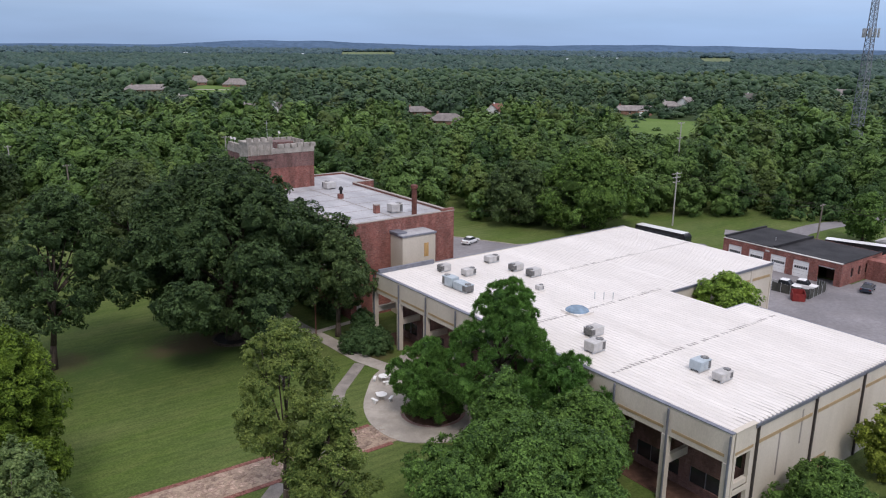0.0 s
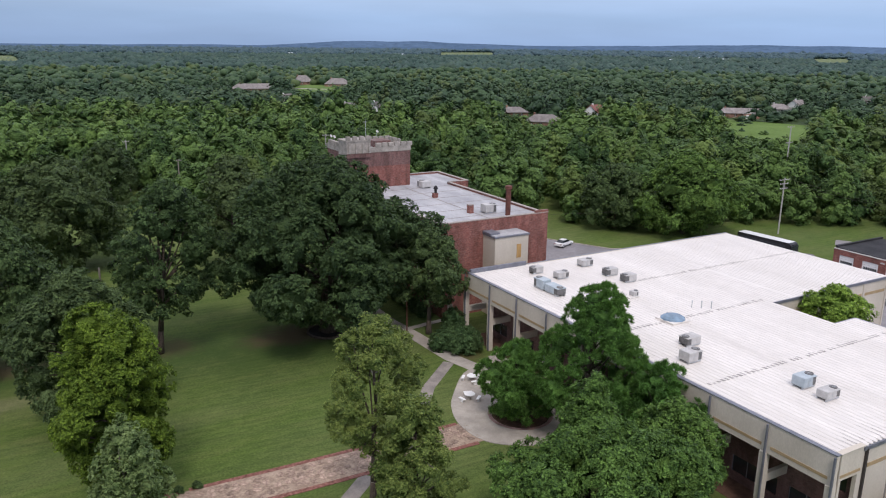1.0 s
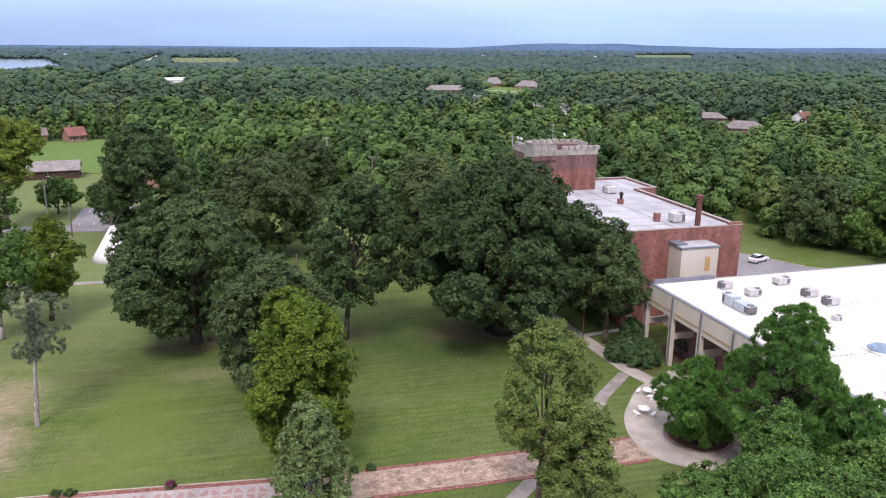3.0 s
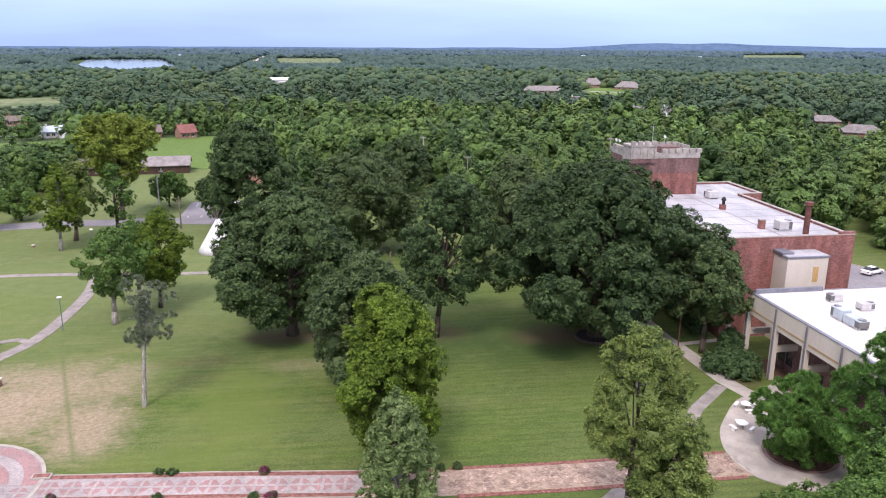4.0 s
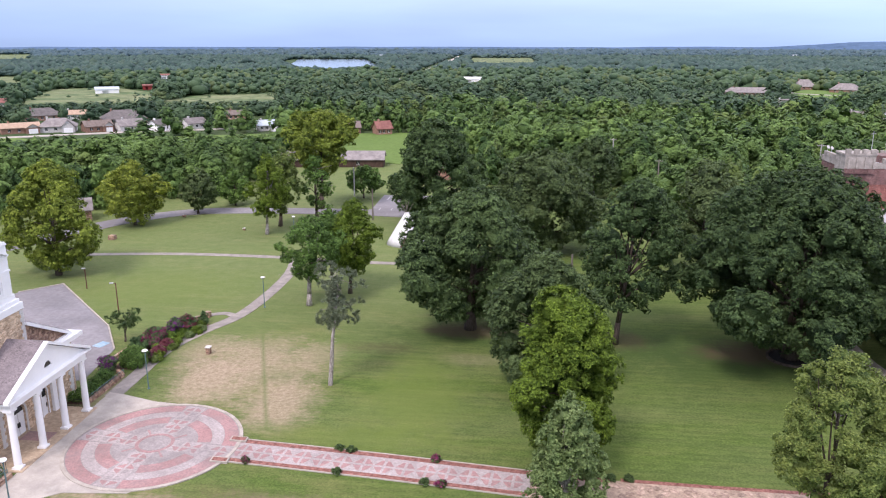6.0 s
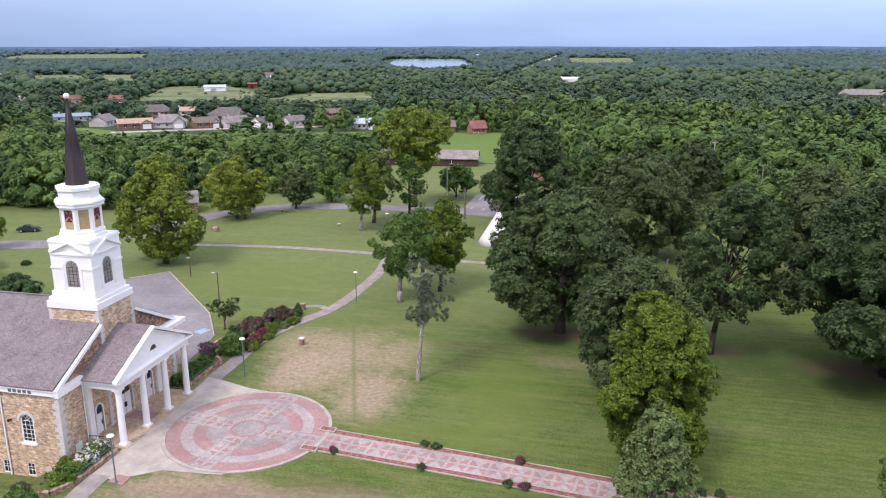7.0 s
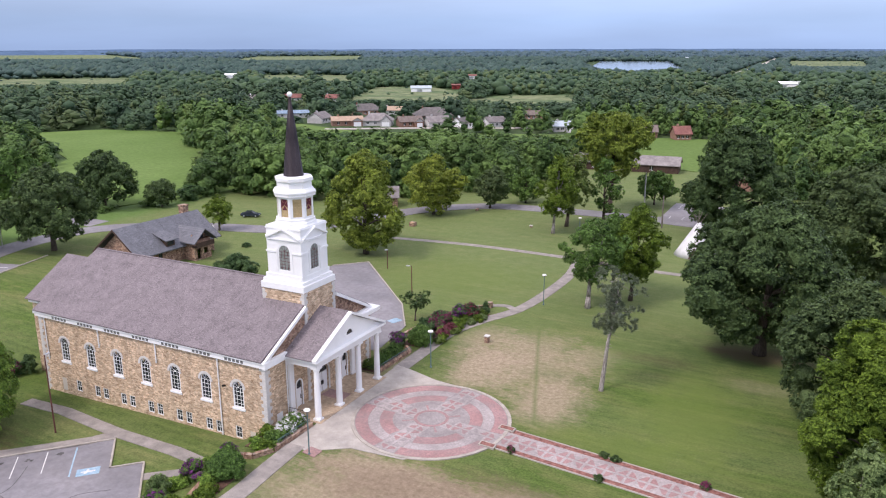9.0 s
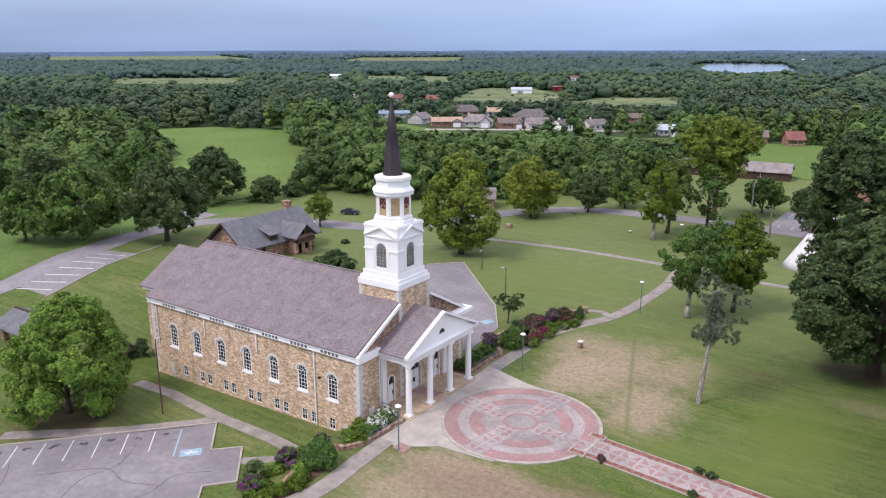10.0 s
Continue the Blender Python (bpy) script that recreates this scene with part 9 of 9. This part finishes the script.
for kind, outlines in FIELDS.items():
    for pts in outlines:
        far = max(math.hypot(*p) for p in pts)
        structure("field", sheet(bmesh.new(), pts, 0.08 + far * 0.00025, 0.5), MEADOW if kind == "meadow" else PASTURE, "bright green meadow" if kind == "meadow" else "pale dry pasture between woods")
tagged(part("lake", sheet(bmesh.new(), LAKE, 0.9, 1.2), WATER), "distant pale grey lake among woods", "lake", kind="structure")
HIGHWAY = [(-121, 720), (-131, 830), (-132, 1110), (-141, 1228), (-166, 1923), (-198, 2619)]
structure("road", ribbon(bmesh.new(), HIGHWAY, 15, 0.5, 60), CONCRETE, "pale far highway running to the horizon")
structure("road", ribbon(bmesh.new(), [(262, 640), (240, 652), (226, 668), (222, 700)], 6, 0.4, 10), CONCRETE, "pale school drive")

# ---- woodland ----
CAMPUS = [(-60, -30), (-215, -30), (-212, 60), (-205, 106), (-172, 113), (-158, 125), (-150, 152), (-128, 156), (-112, 172), (-95, 186), (-80, 200), (-74, 222), (-84, 236), (-84, 258), (-40, 272), (-12, 262), (-8, 216), (28, 222), (30, 176), (40, 150), (78, 146),
          (106.6, 141), (120, 125), (148, 117), (163, 107), (178, 88), (215, 70), (215, -30)]
HOUSES = KEEP_CLEAR + [(x, y, 9) for x, y in ((-62, 254), (-22, 236), (-340, 616), (-330, 667), (-405, 862), (-52, 826), (-700, 760))]
TOWN = [(-300, 392), (-266, 336), (-210, 318), (-132, 340), (-95, 352), (-100, 380), (-150, 425), (-260, 425)]


def inside(px, py, poly):
    hit = np.zeros(len(px), bool)
    for (x0, y0), (x1, y1) in zip(poly, poly[1:] + poly[:1]):
        cut = ((y0 > py) != (y1 > py)) & (px < (x1 - x0) * (py - y0) / (y1 - y0 + 1e-9) + x0)
        hit ^= cut
    return hit


def scatter(rng, r0, r1, gap):
    """Jittered places in the wide sector that lies before the lawn, clear of fields, roads and houses."""
    n = int(2 * r1 / gap) + 2
    gx_, gy_ = np.meshgrid(np.arange(n) * gap - r1, np.arange(n) * gap - r1)
    px = (gx_ + (np.arange(n)[:, None] % 2) * gap / 2).ravel() + rng.uniform(-0.36, 0.36, n * n) * gap
    py = gy_.ravel() + rng.uniform(-0.36, 0.36, n * n) * gap
    rr = np.hypot(px, py)
    ang = np.degrees(np.arctan2(-px, py))
    ok = (rr > r0) & (rr < r1) & (ang > -70) & (ang < 68)
    px, py = px[ok], py[ok]
    bad = inside(px, py, CAMPUS) | inside(px, py, TOWN) & (rng.uniform(size=len(px)) < 0.42)
    for outlines in FIELDS.values():
        for poly in outlines:
            bad |= inside(px, py, poly) & (rng.uniform(size=len(px)) < (0.9 if math.hypot(*poly[0]) > 450 else 1.0))
    if r1 > 600:
        for grow in (0, 50, 110):
            bad |= inside(px, py + grow, LAKE)
        for (x0, y0), (x1, y1) in zip(HIGHWAY, HIGHWAY[1:]):
            on = (py > y0) & (py < y1)
            bad |= on & (np.abs(px - (x0 + (x1 - x0) * (py - y0) / (y1 - y0))) < 16)
    for hx, hy, half in HOUSES:
        r = math.hypot(hx, hy)
        ux, uy = hx / r, hy / r
        along = (px - hx) * ux + (py - hy) * uy
        across = np.abs((px - hx) * -uy + (py - hy) * ux)
        bad |= (across < half + 3) & (along < 8) & (along > -(12 + r * 0.02))
    px, py = px[~bad], py[~bad]
    cap = np.full(len(px), 99.0)                # how tall a tree may be before it hides a field, the lake or a house
    for outlines in (*FIELDS.values(), [LAKE]):
        for poly in outlines:
            if math.hypot(*poly[0]) > 450:
                cap = np.where(inside(px, py, poly), np.minimum(cap, 7.0), cap)
            for k in (0.03, 0.06, 0.1, 0.15, 0.21, 0.28, 0.36):
                cap = np.where(inside(px * (1 + k), py * (1 + k), poly), np.minimum(cap, 1.5 + 40 * k / (1 + k)), cap)
    for hx, hy, half in HOUSES:
        r = math.hypot(hx, hy)
        ux, uy = hx / r, hy / r
        along = px * ux + py * uy
        across = np.abs(px * -uy + py * ux)
        seen = (across < half * 0.85) & (along < r) & (along > r * 0.55)
        cap = np.where(seen, np.minimum(cap, 40 - 38.5 * along / r + 0.8), cap)
    return px, py, cap * 0.85


def stamp(rng, name, protos, px, py, cap, hmin, hmax, material, label, plump=1.2):
    """One woodland mesh: every place takes one of the model crowns, turned and scaled."""
    cos, quads, tris, at = [], [], [], 0
    pick = rng.integers(0, len(protos), len(px))
    for k, (co, q, tr) in enumerate(protos):
        use = np.where(pick == k)[0]
        if not len(use):
            continue
        a = rng.uniform(0, math.tau, len(use))
        h = rng.uniform(hmin, hmax, len(use)) * np.where(rng.uniform(size=len(use)) < 0.12, 1.18, 1.0)
        lump = np.array([noise.noise((x_ * 0.02, y_ * 0.02, 0)) for x_, y_ in zip(px[use], py[use])])
        h = h * (1 + 0.28 * lump)
        w_ = h * rng.uniform(0.8, 1.25, len(use)) * plump
        h = np.minimum(h, cap[use])
        w_ = np.minimum(w_, h * 2.2)
        c, s = np.cos(a), np.sin(a)
        x = (co[None, :, 0] * c[:, None] - co[None, :, 1] * s[:, None]) * w_[:, None] + px[use][:, None]
        y = (co[None, :, 0] * s[:, None] + co[None, :, 1] * c[:, None]) * w_[:, None] + py[use][:, None]
        z = co[None, :, 2] * h[:, None] - 0.3
        cos.append(np.stack([x, y, z], 2).reshape(-1, 3))
        off = at + np.arange(len(use))[:, None, None] * len(co)
        if q is not None:
            quads.append((q[None] + off).reshape(-1, 4))
        tris.append((tr[None] + off).reshape(-1, 3))
        at += len(use) * len(co)
    me = quick(name, np.concatenate(cos), np.concatenate(quads) if quads else None, np.concatenate(tris), material, True)
    return tagged(new(name, me), label, "woods", kind="stuff")


def model(rng, shape, count, size, leaf_size, cover, tuft, width=0.85, low=0.02, core=0.84):
    c, r = lobes_of(rng, shape, width, low, 1.0, count, size)
    return foliage(rng, c, r, leaf_size, cover, tuft, core=core, ragged=0.17)


rng = np.random.default_rng(21)
KINDS = (("oak", 0.9), ("oval", 0.75), ("oval", 0.6), ("oak", 1.0), ("spear", 0.62), ("oval", 0.8), ("oak", 0.8), ("spear", 0.5))
px, py, cap = scatter(rng, 100, 400, 8.4)
close = np.hypot(px, py) < 250
best = [model(rng, s, 13, 0.17, 0.037, 0.42, 0.085, w_) for s, w_ in KINDS]
stamp(rng, "woodland", best, px[close], py[close], cap[close], 7, 16, WOODS, "dense green summer woods behind the campus", 0.95)
near = [model(rng, s, 7, 0.21, 0.082, 0.28, 0.15, w_, core=0.9) for s, w_ in KINDS]
stamp(rng, "woodland", near, px[~close], py[~close], cap[~close], 7, 15, WOODS, "dense green summer woods beyond the campus", 0.95)
px, py, cap = scatter(rng, 100, 300, 6.5)
edge = rng.uniform(size=len(px)) < 0.35
small = [model(rng, "oak", 3, 0.38, 0.14, 0.4, 0.25, 1.2, 0.0) for k in range(3)]
stamp(rng, "undergrowth", small, px[edge], py[edge], cap[edge], 2.5, 5, WOODS, "bushy green undergrowth among the trees")


def billow(rng, shape, width):
    """A crown in the middle distance: rounded masses that melt into each other."""
    base, tri = BALL[1]
    c, r = lobes_of(rng, shape, width, 0.0, 1.0, 4, 0.3)
    co = c[:, None] + base[None] * (r[:, None] * (1 + rng.uniform(-0.1, 0.1, (len(r), len(base)))))[:, :, None]
    return co.reshape(-1, 3), None, (tri[None] + np.arange(len(r))[:, None, None] * len(base)).reshape(-1, 3)


mid = [billow(rng, s, w_) for s, w_ in (("oak", 1.0), ("oval", 0.85), ("oak", 1.1), ("oval", 0.7), ("oval", 0.9), ("spear", 0.7))]
px, py, cap = scatter(rng, 400, 1000, 11.6)
fore = np.hypot(px, py) < 640
ragged_ = [model(rng, s, 5, 0.25, 0.085, 0.16, 0.2, w_, core=0.95) for s, w_ in KINDS]
stamp(rng, "woodland", ragged_, px[fore], py[fore], cap[fore], 6.5, 14, WOODS_MID_HAZED, "green woods beyond the near woods", 1.2)
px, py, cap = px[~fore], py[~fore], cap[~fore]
stamp(rng, "woodland", mid, px, py, cap, 6, 14, WOODS_MID_HAZED, "endless green woods in the middle distance", 1.4)


def clump(rng, n):
    """A far crown: a few ragged lumps, no more than the distance shows."""
    base, tri = BALL[0]
    co, tris = [], []
    for k in range(n):
        a = rng.uniform(0, math.tau)
        out_ = 0.0 if k == 0 else 0.3
        at = np.array((out_ * math.cos(a), out_ * math.sin(a), rng.uniform(0.4, 0.62)))
        co.append(at + base * (1 + rng.uniform(-0.3, 0.3, (len(base), 1))) * np.array((0.42, 0.42, 0.46)) * rng.uniform(0.7, 1.05))
        tris.append(tri + k * len(base))
    return np.concatenate(co), None, np.concatenate(tris)


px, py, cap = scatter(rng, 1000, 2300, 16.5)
stamp(rng, "woodland", [clump(rng, 2) for k in range(7)], px, py, cap, 5, 13, WOODS_FAR_HAZED, "far woods towards the horizon", 1.9)
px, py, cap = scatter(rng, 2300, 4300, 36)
stamp(rng, "woodland", [clump(rng, 2) for k in range(5)], px, py, cap, 8, 18, WOODS_FARTHEST_HAZED, "farthest woods below the hills", 2.0)


# ---- hills on the horizon ----
def ridge(radius, tall, seed, a0, a1, label, foot=0.0):
    """A long low hill line at one distance, its crest rising and falling."""
    bm = bmesh.new()
    rows = []
    n = 160
    for i in range(n + 1):
        a = radians(a0 + (a1 - a0) * i / n)
        w_ = 0.5 + 0.5 * noise.noise((i * 0.055, seed, 0)) + 0.12 * noise.noise((i * 0.4, seed, 3))
        edge_ = min(1, i / 14, (n - i) / 14)
        z = foot + tall(math.degrees(a)) * w_ * ease(edge_) + 4
        rows.append([bm.verts.new((-r * math.sin(a), r * math.cos(a), h)) for r, h in ((radius - 260, -5), (radius - 120, z * 0.7), (radius, z), (radius + 80, -5))])
    for p, q in zip(rows, rows[1:]):
        for k in range(3):
            bm.faces.new((p[k], q[k], q[k + 1], p[k + 1]))
    bmesh.ops.recalc_face_normals(bm, faces=bm.faces)
    return tagged(part("backdrop_hills", bm, HILL_HAZED, smooth=True), label, "hills", kind="structure")


ridge(4350, lambda a: 22, 1.0, -90, 90, "low wooded skyline tinted blue-green as haze", 8)
ridge(4550, lambda a: 8 + 46 * ease((-14 - a) / 10), 4.2, -90, 60, "long hills on the horizon tinted blue as haze", 12)
